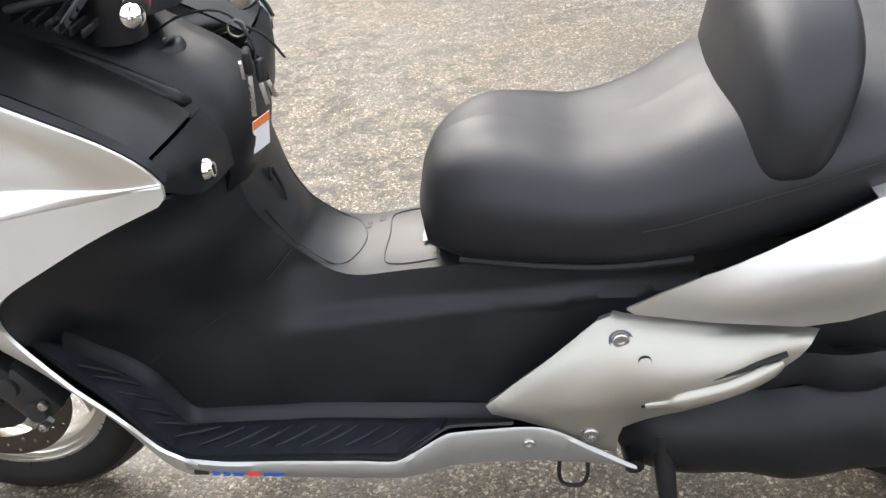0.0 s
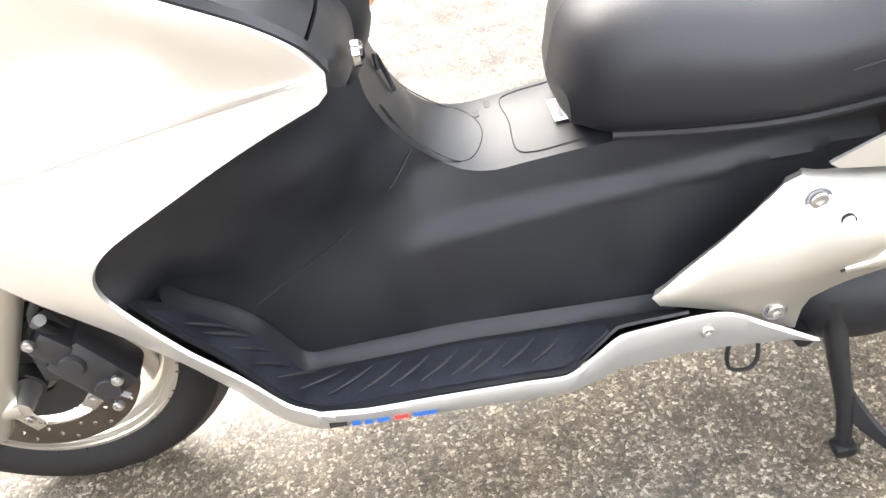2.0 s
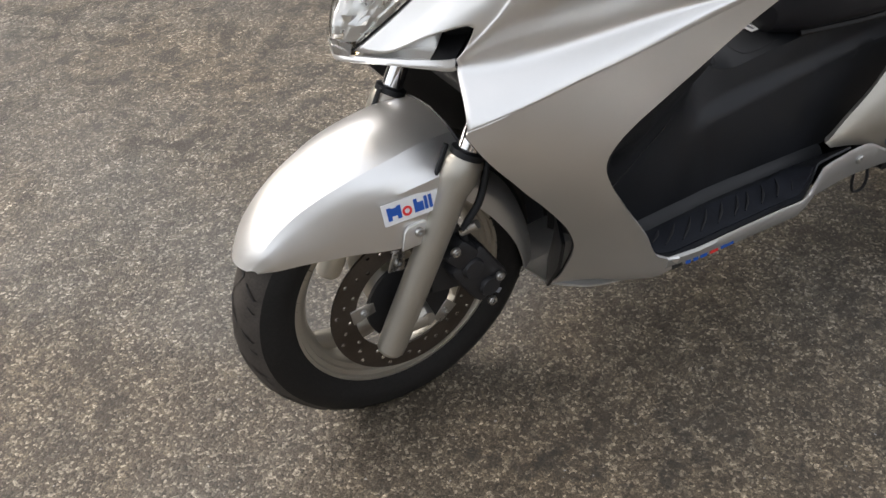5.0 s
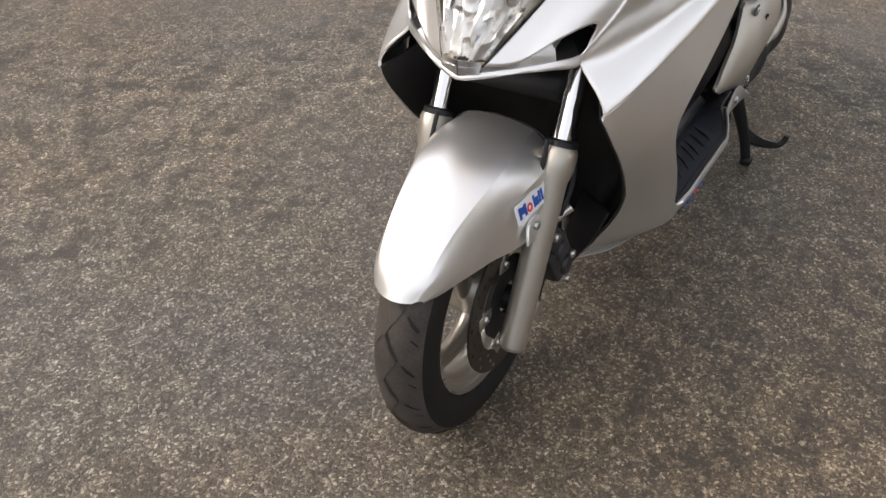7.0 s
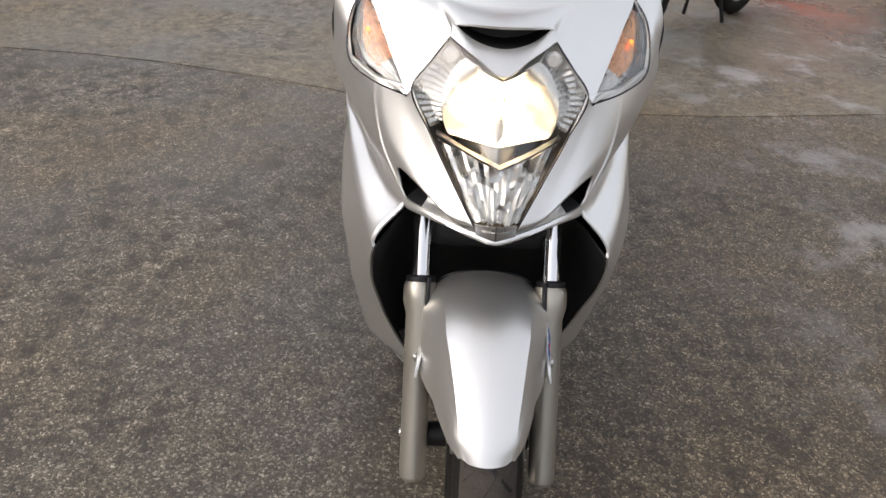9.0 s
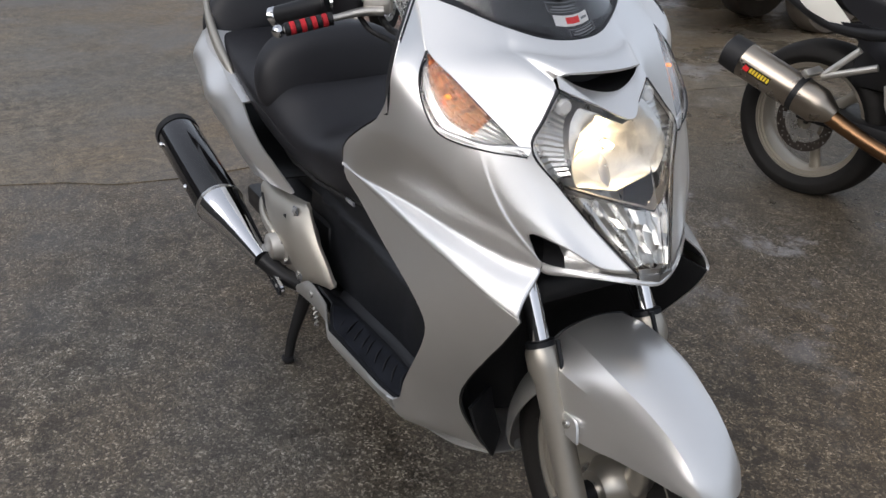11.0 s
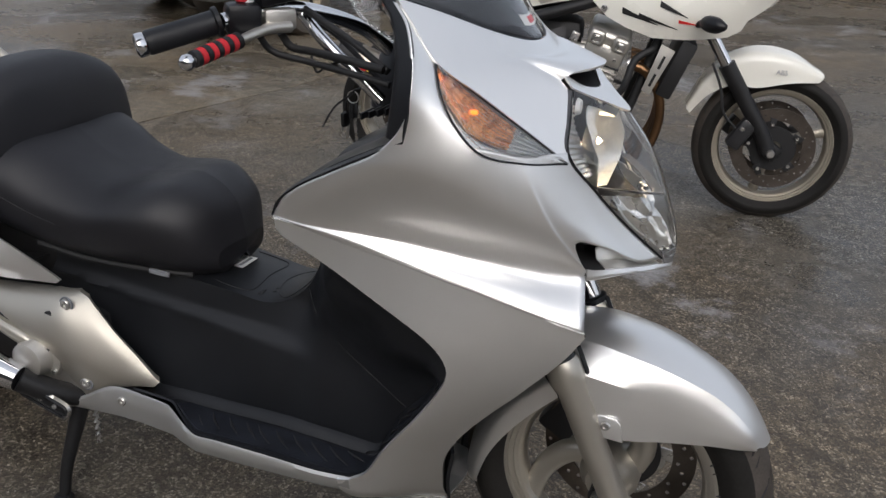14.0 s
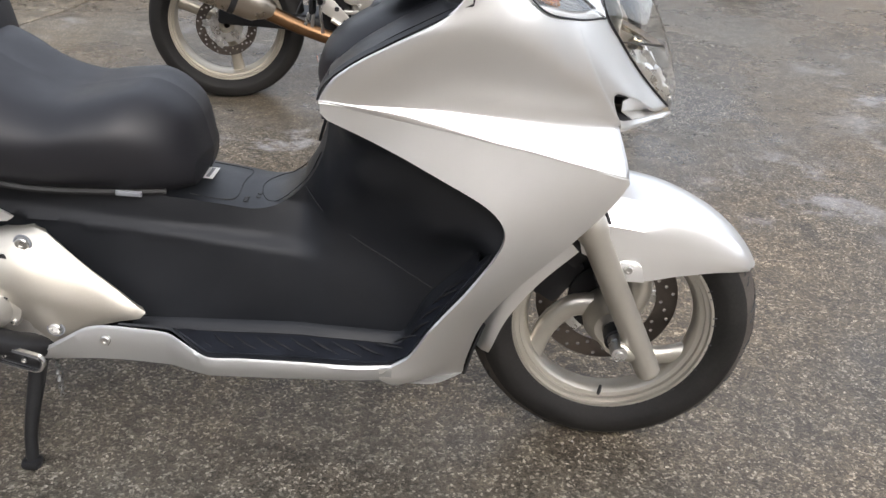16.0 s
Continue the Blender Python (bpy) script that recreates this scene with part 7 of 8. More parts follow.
scr = loft([[(1.25, -0.10, 1.09), (1.27, 0, 1.11), (1.25, 0.10, 1.09)], [(1.10, -0.13, 1.20), (1.12, 0, 1.24), (1.10, 0.13, 1.20)], [(0.99, -0.11, 1.30), (1.0, 0, 1.34), (0.99, 0.11, 1.30)]], 14, 12)
ob = part("screen", sheet_mesh("screen", scr, 0.003, 1), CLEAR, fairing, "clear fairing screen")
ob.visible_shadow = False
part("cockpit", block((0.22, 0.24, 0.16), 0.03, (1.08, 0, 0.93)), DARK, bike)
# seats and tail
s0 = [(-0.14, 0, 0.915), (-0.05, 0, 0.905), (0.06, 0, 0.880), (0.11, 0, 0.842), (0.20, 0, 0.815), (0.32, 0, 0.805), (0.42, 0, 0.825), (0.455, 0, 0.85)]
s1 = [(-0.14, 0.10, 0.890), (-0.05, 0.115, 0.882), (0.06, 0.125, 0.858), (0.11, 0.130, 0.825), (0.20, 0.140, 0.800), (0.32, 0.125, 0.790), (0.42, 0.10, 0.808), (0.452, 0.08, 0.835)]
s2 = [(-0.13, 0.10, 0.850), (-0.05, 0.118, 0.828), (0.05, 0.128, 0.785), (0.11, 0.138, 0.735), (0.20, 0.145, 0.690), (0.32, 0.132, 0.700), (0.42, 0.105, 0.735), (0.445, 0.09, 0.75)]
me = sheet_mesh("bike_seat", loft([s0, s1, s2], 44, 14), 0.006, 1, 60)
bs = part("bike_seat", me, SEAT, bike, "black stepped dual seat")
part("bike_seat_half", flip(me), SEAT, bs)
TW = [(-0.40, 0.93), (-0.20, 0.865), (-0.10, 0.832), (0.0, 0.80), (0.06, 0.762), (0.155, 0.672), (0.11, 0.668), (0.062, 0.682), (-0.058, 0.735), (-0.2, 0.80), (-0.38, 0.875)]
me = field_mesh("tail_fairing", TW, thin_plate([(a, b, 0.15 if a > -0.1 else 0.10) for a, b in TW] + [(0.0, 0.74, 0.17), (-0.2, 0.83, 0.13)]), "xz", 0.03, 0.005, 50)
tf = part("tail_fairing", me, WHITE, bike, "white tail fairing")
part("tail_half", flip(me), WHITE, tf)
SP = [(0.10, 0.690), (0.19, 0.695), (0.30, 0.655), (0.40, 0.622), (0.515, 0.575), (0.505, 0.505), (0.44, 0.495), (0.33, 0.545), (0.20, 0.618)]
me = field_mesh("side_cover", SP, thin_plate([(a, b, 0.152) for a, b in SP] + [(0.3, 0.61, 0.182), (0.44, 0.56, 0.180)]), "xz", 0.03, 0.01, 50)
sc_ = part("side_cover", me, SATIN, bike, "black side cover")
part("side_half", flip(me), SATIN, sc_)
for s in (1, -1):
    part("frame_rail", tube_mesh("frame_rail", [(-0.15, s * 0.11, 0.76), (0.05, s * 0.13, 0.675), (0.25, s * 0.145, 0.665), (0.45, s * 0.148, 0.712), (0.62, s * 0.14, 0.765), (0.80, s * 0.11, 0.83)], 0.022, 12, n=30), STAND, bike, "black frame tube")
    part("frame_post", tube_mesh("frame_post", [(0.42, s * 0.12, 0.70), (0.44, s * 0.13, 0.52), (0.45, s * 0.13, 0.30)], [0.03, 0.035, 0.03], 12, n=12), STAND, bike)
    part("frame_down", tube_mesh("frame_down", [(0.98, s * 0.06, 0.80), (0.88, s * 0.13, 0.45), (0.78, s * 0.14, 0.22), (0.50, s * 0.14, 0.20)], 0.018, 12, n=24), STAND, bike)
part("swing_arm", block((0.50, 0.22, 0.06), 0.015, (0.22, 0, 0.315), (0, 4, 0)), STAND, bike)
part("rear_hugger", block((0.26, 0.16, 0.03), 0.012, (0.20, 0, 0.60), (0, 30, 0)), SATIN, bike)
part("air_box", block((0.20, 0.20, 0.16), 0.03, (0.56, 0, 0.63)), DARK, bike)
part("battery_box", block((0.26, 0.20, 0.20), 0.03, (0.27, 0, 0.56)), DARK, bike)
part("pivot_casting", block((0.12, 0.25, 0.26), 0.03, (0.43, 0, 0.40), (0, 6, 0)), STAND, bike)
part("inner_mudguard", sheet_mesh("inner_mudguard", loft([[(0.34, y, 0.36), (0.31, y, 0.50), (0.22, y, 0.60), (0.08, y, 0.665)] for y in (-0.10, 0.0, 0.10)], 20, 7), 0.004, 1), SATIN, bike)
for s in (1, -1):
    part("intake_cover", sheet_mesh("intake_cover", coons([(0.50, s * 0.168, 0.585), (0.56, s * 0.176, 0.575), (0.61, s * 0.168, 0.59)], [(0.47, s * 0.160, 0.665), (0.54, s * 0.168, 0.675), (0.60, s * 0.160, 0.700)], [(0.50, s * 0.168, 0.585), (0.48, s * 0.166, 0.625), (0.47, s * 0.160, 0.665)], [(0.61, s * 0.168, 0.59), (0.612, s * 0.168, 0.645), (0.60, s * 0.160, 0.700)], 12, 8, (0, s * 0.008, 0)), 0.004, s), SATIN, bike, "black intake side cover")
# engine: a crankcase with the cylinders leaning forward
eng = part("engine", block((0.30, 0.34, 0.24), 0.035, (0.62, 0, 0.37)), ALLOY, bike, "cast alloy four-cylinder engine")
lean = pose(0.70, 0, 0.43, 0, 16, 0)


def leaning(bm):
    bmesh.ops.transform(bm, matrix=lean, verts=bm.verts)
    return bm


cy = part("cylinder_block", leaning(block((0.135, 0.35, 0.17), 0.012, (0, 0, 0.075))), ALLOY, eng)
for k in range(7):
    part("cooling_fin", leaning(block((0.145, 0.372, 0.006), 0.002, (0, 0, 0.035 + 0.016 * k))), ALLOY, cy)
head = part("cylinder_head", leaning(block((0.15, 0.36, 0.075), 0.014, (0, 0, 0.188))), ALLOY, cy)
part("head_gasket", leaning(block((0.148, 0.364, 0.005), 0.001, (0, 0, 0.150))), DARK, cy)
part("cam_cover", leaning(block((0.165, 0.355, 0.05), 0.020, (0, 0, 0.245), segments=3)), ALLOY, head)
for dx in (-0.046, 0.046):
    lug = part("cam_end", leaning(block((0.062, 0.020, 0.058), 0.016, (dx, -0.180, 0.238), segments=3)), ALLOY, head)
    part("cam_plug", leaning(block((0.036, 0.006, 0.036), 0.011, (dx, -0.192, 0.236), segments=3)), STEEL, lug)
    for dz in (-0.034, 0.030):
        part("head_bolt", leaning(bolt(0.007, 0.007, (dx, -0.182, 0.200 + dz * 0.6), (90, 0, 0))), STEEL, head)
part("water_pipe", tube_mesh("water_pipe", [(0.80, -0.17, 0.44), (0.84, -0.19, 0.50), (0.87, -0.17, 0.60), (0.93, -0.15, 0.64)], 0.014, 12, n=20), DARK, eng)
part("crank_flange", block((0.36, 0.35, 0.018), 0.006, (0.625, 0, 0.372)), ALLOY, eng)
part("gear_cover", lathe_mesh("gear_cover", [(0.0001, -0.205), (0.040, -0.205), (0.050, -0.198), (0.056, -0.16)], 32, "y", (0.485, 0, 0.455)), ALLOY, eng)
part("side_casting", block((0.10, 0.05, 0.16), 0.02, (0.74, -0.155, 0.325), (0, 20, 0)), ALLOY, eng)
part("oil_filler", lathe_mesh("oil_filler", [(0.0001, -0.226), (0.014, -0.226), (0.018, -0.220), (0.018, -0.19)], 20, "y", (0.690, 0, 0.335)), DARK, eng)
part("clutch_cover", lathe_mesh("clutch_cover", [(0.0001, -0.238), (0.060, -0.238), (0.072, -0.232), (0.082, -0.218), (0.098, -0.212), (0.102, -0.16)], 44, "y", (0.590, 0, 0.440)), ALLOY, eng, "round alloy clutch cover")
part("starter_cover", lathe_mesh("starter_cover", [(0.0001, -0.236), (0.030, -0.236), (0.034, -0.226), (0.050, -0.222), (0.056, -0.20), (0.056, -0.16)], 36, "y", (0.715, 0, 0.405)), ALLOY, eng)
for k in range(9):
    a = k * 0.7
    part("engine_bolt", bolt(0.007, 0.007, (0.590 + 0.093 * math.cos(a), -0.213, 0.440 + 0.093 * math.sin(a)), (90, 0, 0)), STEEL, eng)
for k in range(5):
    a = k * 1.25
    part("engine_bolt", bolt(0.006, 0.006, (0.715 + 0.05 * math.cos(a), -0.222, 0.405 + 0.05 * math.sin(a)), (90, 0, 0)), STEEL, eng)
part("sump", block((0.26, 0.24, 0.09), 0.02, (0.64, 0, 0.235)), DARK, eng)
for k in range(2):
    part("throttle_body", tube_mesh("throttle_body", [(0.60, -0.15 + 0.1 * k, 0.625), (0.69, -0.15 + 0.1 * k, 0.615)], 0.024, 16), ALLOY, eng)
part("throttle_linkage", block((0.03, 0.02, 0.07), 0.004, (0.635, -0.18, 0.65), (0, 20, 0)), STEEL, eng)
for k in range(2):
    part("engine_hose", tube_mesh("engine_hose", [(0.56 + 0.03 * k, -0.15, 0.58), (0.60 + 0.03 * k, -0.18, 0.53), (0.66 + 0.025 * k, -0.17, 0.56 - 0.03 * k), (0.83, -0.13, 0.50 - 0.04 * k)], 0.006, 8, n=16), DARK, eng)
# radiator
part("radiator", block((0.06, 0.36, 0.22), 0.01, (1.02, 0, 0.575), (0, 20, 0)), DARK, bike, "black radiator")
me = plate([(0.905, 0.497), (0.935, 0.482), (1.006, 0.646), (0.955, 0.668)], 0.006, pose(0, -0.195, 0, 90, 0, 0), 0.001)
rb = part("radiator_bracket", me, ALLOY, bike, "slotted alloy radiator guard")
for k in (0.28, 0.68):
    x, z = 0.922 + (0.982 - 0.922) * k, 0.49 + (0.655 - 0.49) * k
    part("bracket_slot", block((0.010, 0.002, 0.050), 0.001, (x, -0.2025, z), (0, 20, 0)), DARK, rb)
# exhaust
for k in range(4):
    y = -0.145 + 0.095 * k
    part("header_pipe", tube_mesh("header_pipe", [(0.845, y, 0.575), (0.905, y, 0.56), (0.965, y * 1.0, 0.49), (0.985, y * 0.95, 0.38), (0.955, y * 0.9, 0.26), (0.88, y * 0.8, 0.20), (0.76, y * 0.6 - 0.03, 0.185), (0.66, y * 0.5 - 0.06, 0.20)], 0.0185, 14, n=44), BRONZE, bike, "heat-browned header pipe")
    part("header_flange", lathe_mesh("header_flange", [(0.018, 0.0), (0.030, 0.0), (0.030, 0.010), (0.018, 0.010)], 18, "x", (0.842, y, 0.575), closed=True), STEEL, bike)
part("collector", tube_mesh("collector", [(0.68, -0.10, 0.20), (0.60, -0.15, 0.215), (0.475, -0.19, 0.255), (0.30, -0.215, 0.318), (0.17, -0.235, 0.38)], [0.045, 0.034, 0.028, 0.027, 0.030], 18, n=30), BRONZE, bike, "browned exhaust link pipe")
can = part("silencer", tube_mesh("silencer", [(0.185, -0.235, 0.385), (0.15, -0.242, 0.402), (0.125, -0.246, 0.412), (-0.16, -0.29, 0.530), (-0.215, -0.298, 0.553), (-0.235, -0.300, 0.560)], [0.030, 0.050, 0.064, 0.064, 0.062, 0.040], 28, 30), TITAN, bike, "titanium exhaust silencer with label")
part("silencer_band", tube_mesh("silencer_band", [(0.06, -0.256, 0.439), (0.04, -0.259, 0.447)], 0.0665, 28, 30), DARK, can)
part("end_cone", tube_mesh("end_cone", [(-0.16, -0.29, 0.530), (-0.225, -0.2995, 0.557), (-0.238, -0.3005, 0.562)], [0.0655, 0.063, 0.03], 28, 30), DARK, can)
cd = Vector((-0.285, -0.044, 0.118)).normalized()
lab = frame_at((-0.075, -0.344, 0.500), tuple(-cd), (0.35, 0.1, 1)) @ pose(0, 0, 0.0)
lb_ = part("silencer_label", plate([(-0.055, -0.014), (0.055, -0.014), (0.055, 0.014), (-0.055, 0.014)], 0.001, lab), BLACKINK, can, "black label with yellow marks")
for k in range(7):
    part("label_mark", plate([(-0.005, -0.009), (0.003, -0.009), (0.005, 0.009), (-0.003, 0.009)], 0.0006, lab @ pose(-0.024 + 0.012 * k, 0, 0.0012)), surface("yellow_ink", (0.85, 0.62, 0.04), 0.4, 0, 0.05) if k == 0 else bpy.data.materials["yellow_ink"], lb_)
part("label_mark", plate([(-0.012, -0.010), (0.010, -0.012), (0.012, 0.006), (-0.008, 0.010)], 0.0006, lab @ pose(-0.044, 0, 0.0012)), REDINK, lb_)
# pegs, stand, bars
PB = [(0.316, 0.513), (0.335, 0.515), (0.385, 0.445), (0.47, 0.354), (0.490, 0.318), (0.475, 0.310), (0.40, 0.355), (0.365, 0.377), (0.33, 0.45)]
part("peg_plate", plate(PB, 0.012, pose(0, -0.185, 0, 90, 0, 0), 0.002), ALLOY, bike, "alloy footpeg plate")
for k in ((0.36, 0.46), (0.42, 0.39), (0.45, 0.34)):
    part("plate_bolt", bolt(0.009, 0.006, (k[0], -0.198, k[1]), (90, 0, 0)), DARK, bike)
part("brake_pedal", tube_mesh("brake_pedal", [(0.40, -0.20, 0.35), (0.48, -0.22, 0.315), (0.53, -0.235, 0.32)], 0.009, 10, n=12), ALLOY, bike)
for a, b in (((0.216, 0.618), (0.113, 0.512)), ((0.286, 0.570), (0.113, 0.512))):
    part("peg_hanger", tube_mesh("peg_hanger", [(a[0], -0.20, a[1]), (b[0], -0.235, b[1])], 0.012, 12), ALLOY, bike, "polished passenger peg hanger")
part("passenger_peg", block((0.03, 0.10, 0.024), 0.006, (0.095, -0.27, 0.53), (0, 40, 0)), ALLOY, bike)
st2 = part("centre_stand", tube_mesh("centre_stand", [(0.60, -0.14, 0.12), (0.60, 0.14, 0.12)], 0.012, 10), STAND, bike, "black centre stand")
for s in (1, -1):
    part("stand_leg", tube_mesh("stand_leg", [(0.60, s * 0.12, 0.21), (0.575, s * 0.135, 0.14), (0.535, s * 0.15, 0.04), (0.53, s * 0.15, 0.015)], [0.018, 0.016, 0.015, 0.018], 12, n=14), STAND, st2)
    part("stand_foot", block((0.08, 0.04, 0.016), 0.006, (0.528, s * 0.152, 0.008)), STAND, st2)
part("bike_handlebar", tube_mesh("bike_handlebar", [(0.80, -0.32, 1.05), (0.88, -0.24, 1.06), (0.95, -0.12, 1.06), (0.97, 0, 1.05), (0.95, 0.12, 1.06), (0.88, 0.24, 1.06), (0.80, 0.32, 1.05)], 0.011, 12, n=40), STEEL, bike, "steel handlebar with black grips")
for s in (1, -1):
    part("bike_grip", tube_mesh("bike_grip", [(0.72, s * 0.39, 1.04), (0.80, s * 0.32, 1.05)], 0.017, 14), DARK, bike)
    part("bike_lever", tube_mesh("bike_lever", [(0.90, s * 0.22, 1.05), (0.86, s * 0.31, 1.045), (0.78, s * 0.40, 1.035)], 0.007, 10, n=14), ALLOY, bike)

# ---- the yard ----
edge = [(2.75, -2.0), (2.60, -1.2), (2.555, -0.5), (2.54, 0.1), (2.60, 0.4), (2.72, 0.58), (2.87, 0.98), (3.02, 1.45), (3.10, 1.85), (3.15, 2.4), (3.3, 4.0), (3.3, 30), (40, 30), (40, -40), (2.4, -40), (2.45, -6), (2.50, -3.2)]
pv = bmesh.new()
vs = [pv.verts.new((x, y, 0.004)) for x, y in edge]
f = pv.faces.new(vs)
ex = bmesh.ops.extrude_face_region(pv, geom=[f])
bmesh.ops.translate(pv, verts=[g for g in ex["geom"] if isinstance(g, bmesh.types.BMVert)], vec=(0, 0, -0.02))
bmesh.ops.triangulate(pv, faces=pv.faces)
tagged(part("pavement", pv, CONCRETE), "paler worn concrete slab beyond the asphalt", "pavement", kind="structure")
# added walls; their dark colour stands in for the shade under a shed
WALL = surface("added_wall_render", (0.085, 0.08, 0.072), 0.85, 0, 0.3, 0.7, 20, bump=0.3, bump_scale=30)
# the unseen north one stands tall to darken reflections in the scooter's right side
for nm, size, at in (("added_wall_south", (60, 0.3, 3.0), (8, -12.6, 1.5)), ("added_wall_north", (60, 0.3, 6.4), (8, 13, 3.2)), ("added_wall_east", (0.3, 30, 3.0), (22, -1.5, 1.5)), ("added_wall_west", (0.3, 30, 2.2), (-14, -1.5, 1.1))):
    tagged(part(nm, block(size, 0.02, at), WALL), "plain weathered wall added to close the yard and block low sky", "wall", kind="structure")

# white lorry with a grey bumper
PALE = surface("lorry_white_paint", (0.72, 0.71, 0.66), 0.4, 0, 0.08, 3, 200)
BUMPER = surface("grey_bumper", (0.16, 0.165, 0.17), 0.6, 0, 0.15, 5, 200)
DUSTY = surface("dusty_tyre", (0.10, 0.085, 0.068), 0.9, 0, 0.3, 8, 100)


def lorry(label, at, rz, length, sd=1, wide=1.0):
    """A low lorry: x forward, its near front corner at the origin, its body on the side sd."""
    t = thing("lorry", label, "lorry", at, rz)
    mid = 1.02 * wide * sd
    part("cab", block((1.7, 2.0 * wide, 2.0), 0.08, (-0.89, mid, 1.49)), PALE, t, "white cab")
    part("windscreen", block((0.03, 1.7 * wide, 0.75), 0.05, (-0.03, mid, 1.95)), SATIN, t)
    bp = part("bumper", block((0.34, 2.06 * wide, 0.25), 0.06, (-0.14, mid, 0.475)), BUMPER, t, "grey moulded bumper")
    for k in (0.62, 0.80):
        part("bumper_slot", block((0.012, 0.10 * wide, 0.055), 0.005, (0.029, 2.04 * wide * sd * k, 0.47)), DARK, bp)
    part("bumper_lip", block((0.30, 1.9 * wide, 0.03), 0.012, (-0.13, mid, 0.612)), BUMPER, bp)
    for k in range(4):
        part("grille_slat", block((0.03, 1.0 * wide, 0.035), 0.01, (-0.035, mid, 0.70 + 0.06 * k)), SATIN, t)
    for k in (0.16, 0.84):
        part("head_lamp", block((0.05, 0.34 * wide, 0.15), 0.03, (-0.03, 2.04 * wide * sd * k, 0.72)), WHITEINK, t, "clear head lamp")
    part("side_skirt", block((0.55, 0.06, 0.14), 0.02, (-0.58, 0.05 * sd, 0.425)), SATIN, t)
    part("side_marker", block((0.11, 0.02, 0.030), 0.008, (-0.44, 0.018 * sd, 0.435)), ORANGEINK, t, "orange side marker")
    part("wheel_arch", block((0.9, 0.08, 0.16), 0.04, (-1.13, 0.06 * sd, 0.70)), BUMPER, t)
    part("chassis", block((length, 0.8 * wide, 0.2), 0.03, (-length / 2 - 0.3, mid, 0.60)), DARK, t)
    part("load_bed", block((length - 1.9, 2.1 * wide, 0.7), 0.03, (-length / 2 - 1.0, mid, 1.1)), BUMPER, t)
    for x in (-1.13, -length + 0.6):
        for y in (0.15, 2.04 * wide - 0.15):
            w = part("road_wheel", lathe_mesh("road_wheel", [(0.19, -0.08), (0.25, -0.095), (0.305, -0.09), (0.32, -0.055), (0.32, 0.055), (0.305, 0.09), (0.25, 0.095), (0.19, 0.08)], 40, "y", (x, y * sd, 0.32)), DUSTY, t, "dusty lorry tyre")
            wd = part("wheel_disc", lathe_mesh("wheel_disc", [(0.0001, -0.075), (0.055, -0.075), (0.062, -0.045), (0.12, -0.035), (0.165, -0.05), (0.178, -0.085), (0.195, -0.085), (0.195, 0.085), (0.178, 0.085), (0.165, 0.05), (0.12, 0.035), (0.062, 0.045), (0.055, 0.075), (0.0001, 0.075)], 40, "y", (x, y * sd, 0.32)), RIMDUST, w, "dusty cream wheel disc")
            for k in range(8):
                a = k * math.pi / 4
                for e in (1, -1):
                    part("disc_hole", lathe_mesh("disc_hole", [(0.0001, e * 0.050), (0.015, e * 0.050), (0.016, e * 0.035)], 12, "y", (x + 0.135 * math.cos(a), y * sd, 0.32 + 0.135 * math.sin(a))), DARK, wd)
    return t


RIMDUST = surface("dusty_rim", (0.34, 0.29, 0.21), 0.75, 0, 0.2, 9, 120)
lorry("white lorry cab with grey bumper and dusty tyres", (3.27, -3.45, 0), 88.0, 3.0, -1, 0.48)
lorry("white lorry standing further back in the yard", (4.62, -4.07, 0), 88.0, 3.0, -1, 0.32)
# orange forklift
fk = thing("forklift", "orange forklift truck with black tyres", "forklift", (7.50, -4.46, 0), 45)
ORANGE = surface("orange_paint", (0.62, 0.10, 0.03), 0.45, 0, 0.1, 4, 200)
part("body", block((1.3, 0.95, 0.72), 0.06, (0.85, 0.0, 0.47)), ORANGE, fk)
part("counterweight", block((0.5, 1.0, 0.6), 0.12, (1.4, 0, 0.75)), ORANGE, fk)
part("mast", block((0.12, 0.8, 2.0), 0.02, (-0.05, 0, 1.05)), DARK, fk)
part("overhead_guard", block((1.1, 0.9, 0.06), 0.02, (0.7, 0, 2.05)), DARK, fk)
for x in (0.2, 1.25):
    for y in (-0.5, 0.5):
        w = part("tyre", lathe_mesh("tyre", [(0.10, -0.08), (0.17, -0.10), (0.21, -0.07), (0.21, 0.07), (0.17, 0.10), (0.10, 0.08)], 32, "y", (x, y, 0.21)), RUBBER, fk)
        part("rim", lathe_mesh("rim", [(0.0001, -0.05), (0.10, -0.07), (0.12, -0.085), (0.12, 0.085), (0.10, 0.07), (0.0001, 0.05)], 24, "y", (x, y, 0.21)), BUMPER, w)
# stacked crates
WOOD = surface("crate_wood", (0.28, 0.22, 0.15), 0.8, 0, 0.25, 5, 60, bump=0.3, bump_scale=40)


def crate(at, rz, size):
    t = thing("crate", "weathered wooden crate in the yard", "crate", at, rz, "crates by the wall")
    w, d, h = size
    for k in range(4):
        z = h * (k + 0.5) / 4
        for y in (-d / 2, d / 2):
            part("board", block((w, 0.03, h / 4 - 0.03), 0.004, (0, y, z)), WOOD, t)
        for x in (-w / 2, w / 2):
            part("board", block((0.03, d - 0.04, h / 4 - 0.03), 0.004, (x, 0, z)), WOOD, t)
    part("base", block((w - 0.06, d - 0.06, 0.06), 0.004, (0, 0, 0.05)), WOOD, t)
    return t


for x, y, r, sz in ((4.55, -9.25, 27, (0.58, 0.5, 0.55)), (3.95, -10.35, 27, (0.50, 0.5, 0.75)), (3.30, -11.2, 24, (0.60, 0.5, 0.9)), (5.2, -9.9, 30, (0.6, 0.5, 0.7))):
    crate((x, y, 0), r, sz)


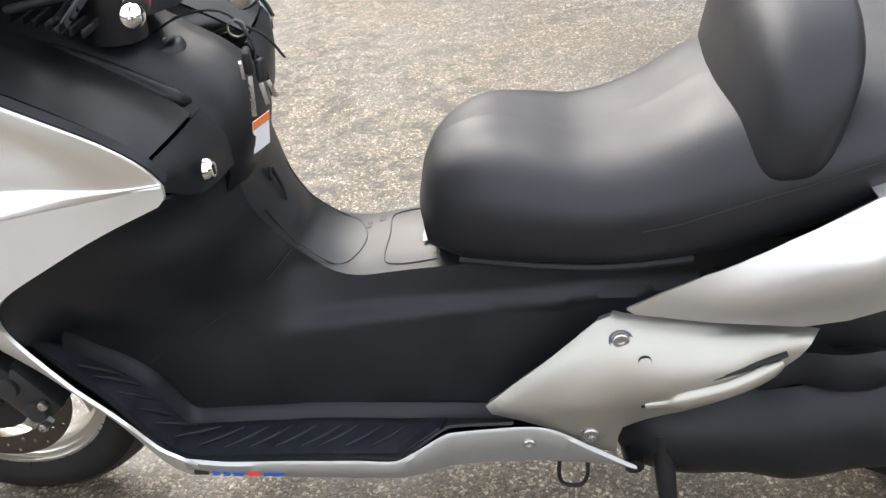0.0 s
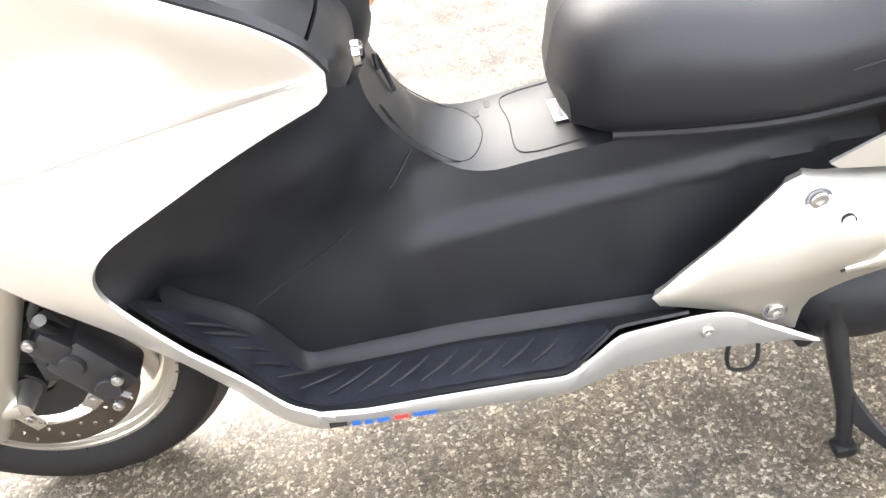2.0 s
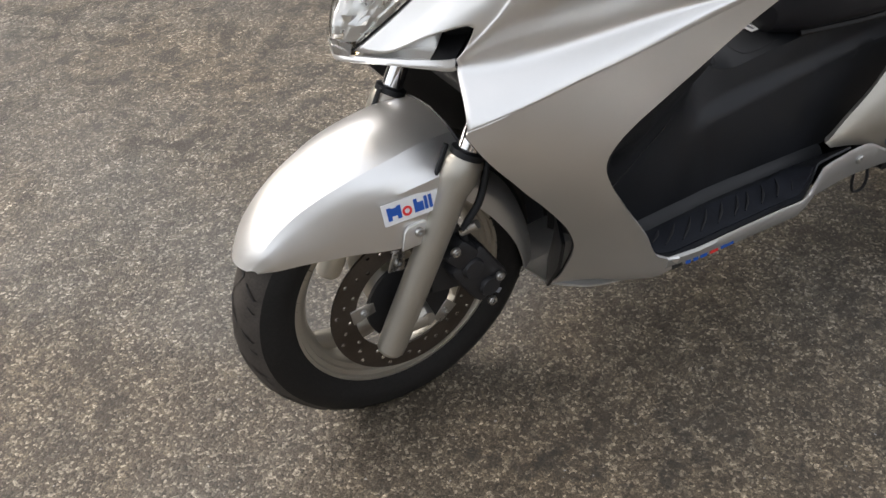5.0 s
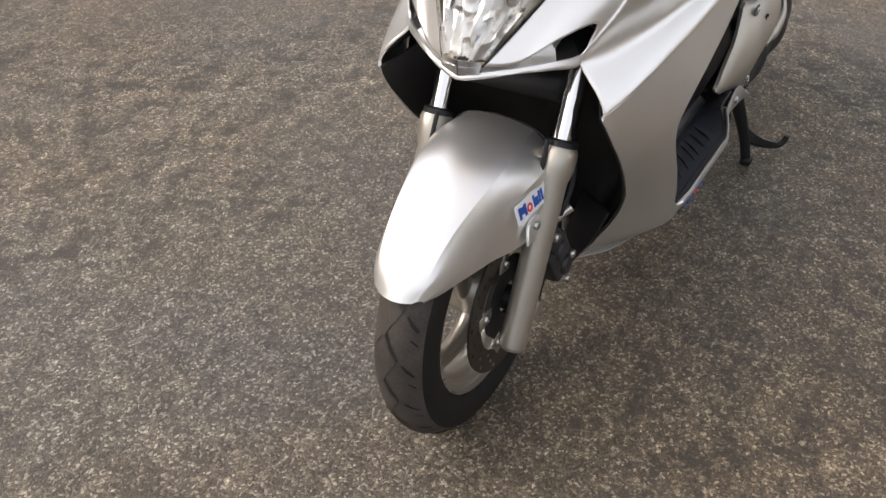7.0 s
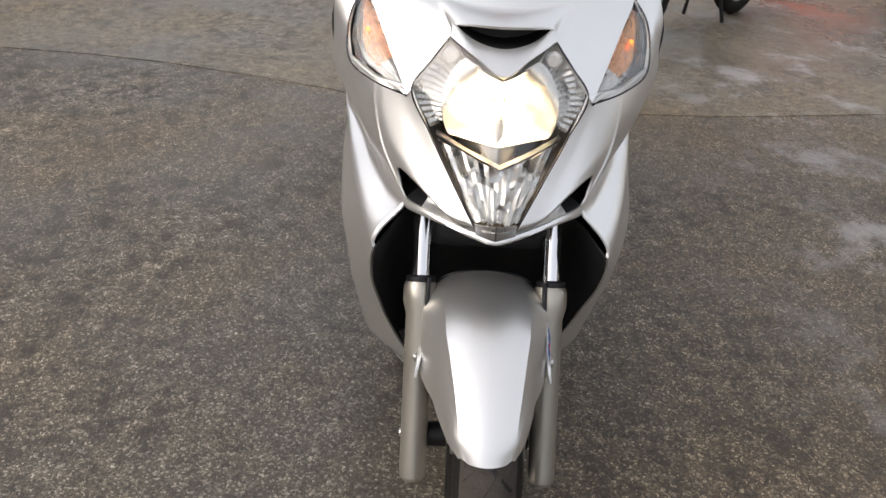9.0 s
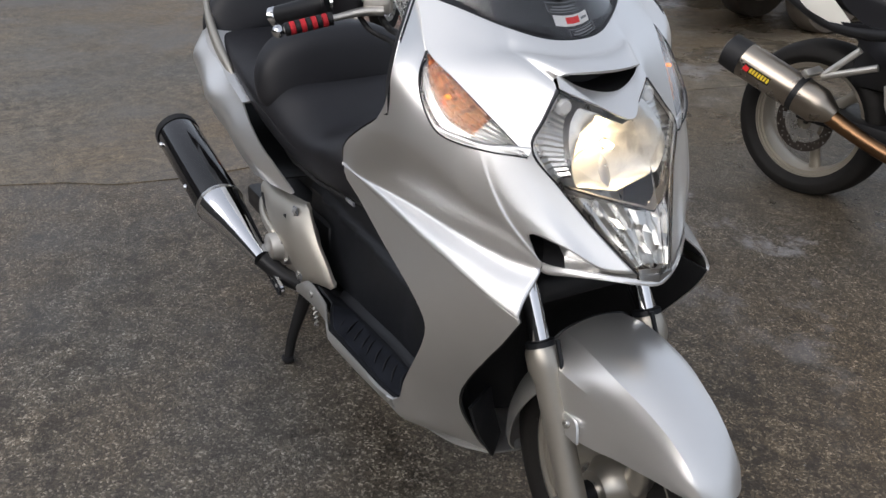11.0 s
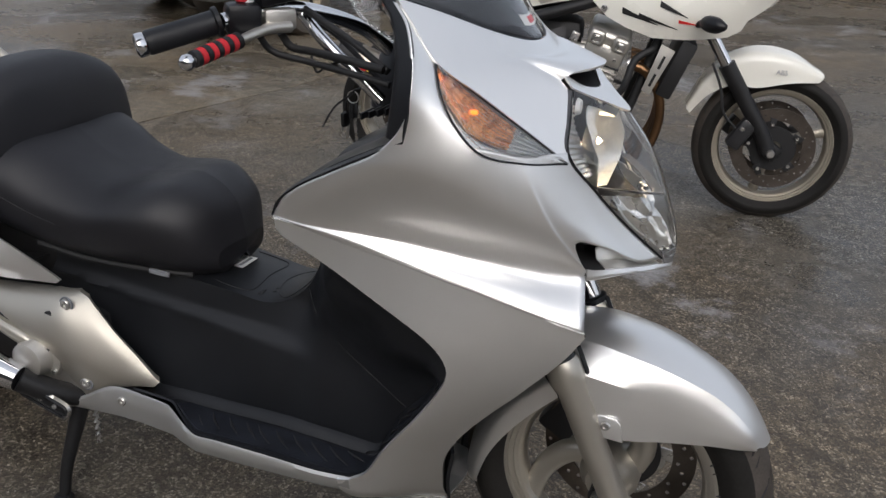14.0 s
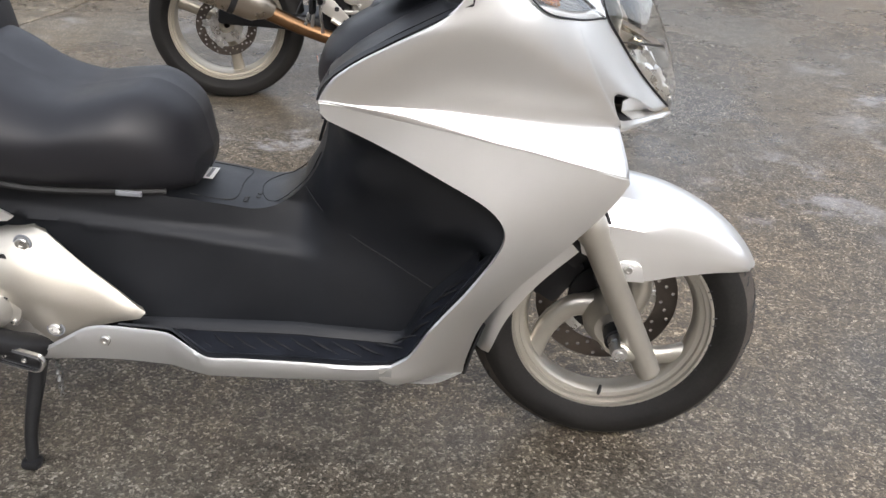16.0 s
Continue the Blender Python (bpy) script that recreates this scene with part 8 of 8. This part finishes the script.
# dark moped by the slab's edge
moped = thing("moped", "dark moped parked alone in the yard", "moped", (3.99, -1.05, 0.004), 135)
wheel(moped, "front_wheel", (0, 0, 0.255), 0.255, 0.045, 0.17, 5, 20, 0.014, 0.04, STEEL, sides=(-1,), disc=0.10, tread=False)
wheel(moped, "rear_wheel", (-1.08, 0, 0.255), 0.255, 0.05, 0.17, 5, 40, 0.014, 0.05, STEEL, sides=(), disc=0.10, tread=False)
for s in (1, -1):
    part("fork_leg", tube_mesh("fork_leg", [(0, s * 0.07, 0.255), (-0.10, s * 0.07, 0.50), (-0.16, s * 0.05, 0.68)], [0.016, 0.018, 0.02], 14, n=10), STAND, moped)
    part("side_panel", sheet_mesh("side_panel", loft([[(-0.50, s * 0.12, 0.30), (-0.80, s * 0.15, 0.32), (-1.15, s * 0.14, 0.45), (-1.45, s * 0.06, 0.62)], [(-0.55, s * 0.15, 0.45), (-0.80, s * 0.18, 0.55), (-1.15, s * 0.17, 0.62), (-1.45, s * 0.07, 0.72)], [(-0.60, s * 0.10, 0.66), (-0.80, s * 0.12, 0.70), (-1.15, s * 0.12, 0.72), (-1.45, s * 0.05, 0.76)]], 16, 10), 0.004, s), SATIN, moped)
part("mudguard", sheet_mesh("mudguard", loft([[(0.24, -0.05, 0.40), (0.16, -0.06, 0.50), (0.0, -0.06, 0.53), (-0.18, -0.06, 0.48)], [(0.25, 0, 0.41), (0.17, 0, 0.53), (0.0, 0, 0.56), (-0.19, 0, 0.50)], [(0.24, 0.05, 0.40), (0.16, 0.06, 0.50), (0.0, 0.06, 0.53), (-0.18, 0.06, 0.48)]], 16, 9), 0.003), SATIN, moped)
part("leg_shield", sheet_mesh("leg_shield", loft([[(-0.20, -0.20, 0.32), (-0.16, 0, 0.32), (-0.20, 0.20, 0.32)], [(-0.16, -0.24, 0.55), (-0.10, 0, 0.55), (-0.16, 0.24, 0.55)], [(-0.26, -0.17, 0.88), (-0.20, 0, 0.90), (-0.26, 0.17, 0.88)]], 14, 12), 0.02), SATIN, moped)
part("footboard", block((0.36, 0.34, 0.06), 0.02, (-0.38, 0, 0.29)), DARK, moped)
part("moped_seat", block((0.68, 0.27, 0.11), 0.045, (-1.05, 0, 0.76), segments=4), SEAT, moped)
part("handlebar", tube_mesh("handlebar", [(-0.34, -0.30, 0.98), (-0.26, -0.14, 1.0), (-0.24, 0, 0.98), (-0.26, 0.14, 1.0), (-0.34, 0.30, 0.98)], 0.013, 12, n=24), STAND, moped)
part("headset", block((0.16, 0.22, 0.12), 0.04, (-0.23, 0, 0.97), segments=3), SATIN, moped)
part("moped_stand", tube_mesh("moped_stand", [(-0.72, -0.14, 0.012), (-0.70, -0.10, 0.20), (-0.70, 0.10, 0.20), (-0.72, 0.14, 0.012)], 0.012, 10), STAND, moped)
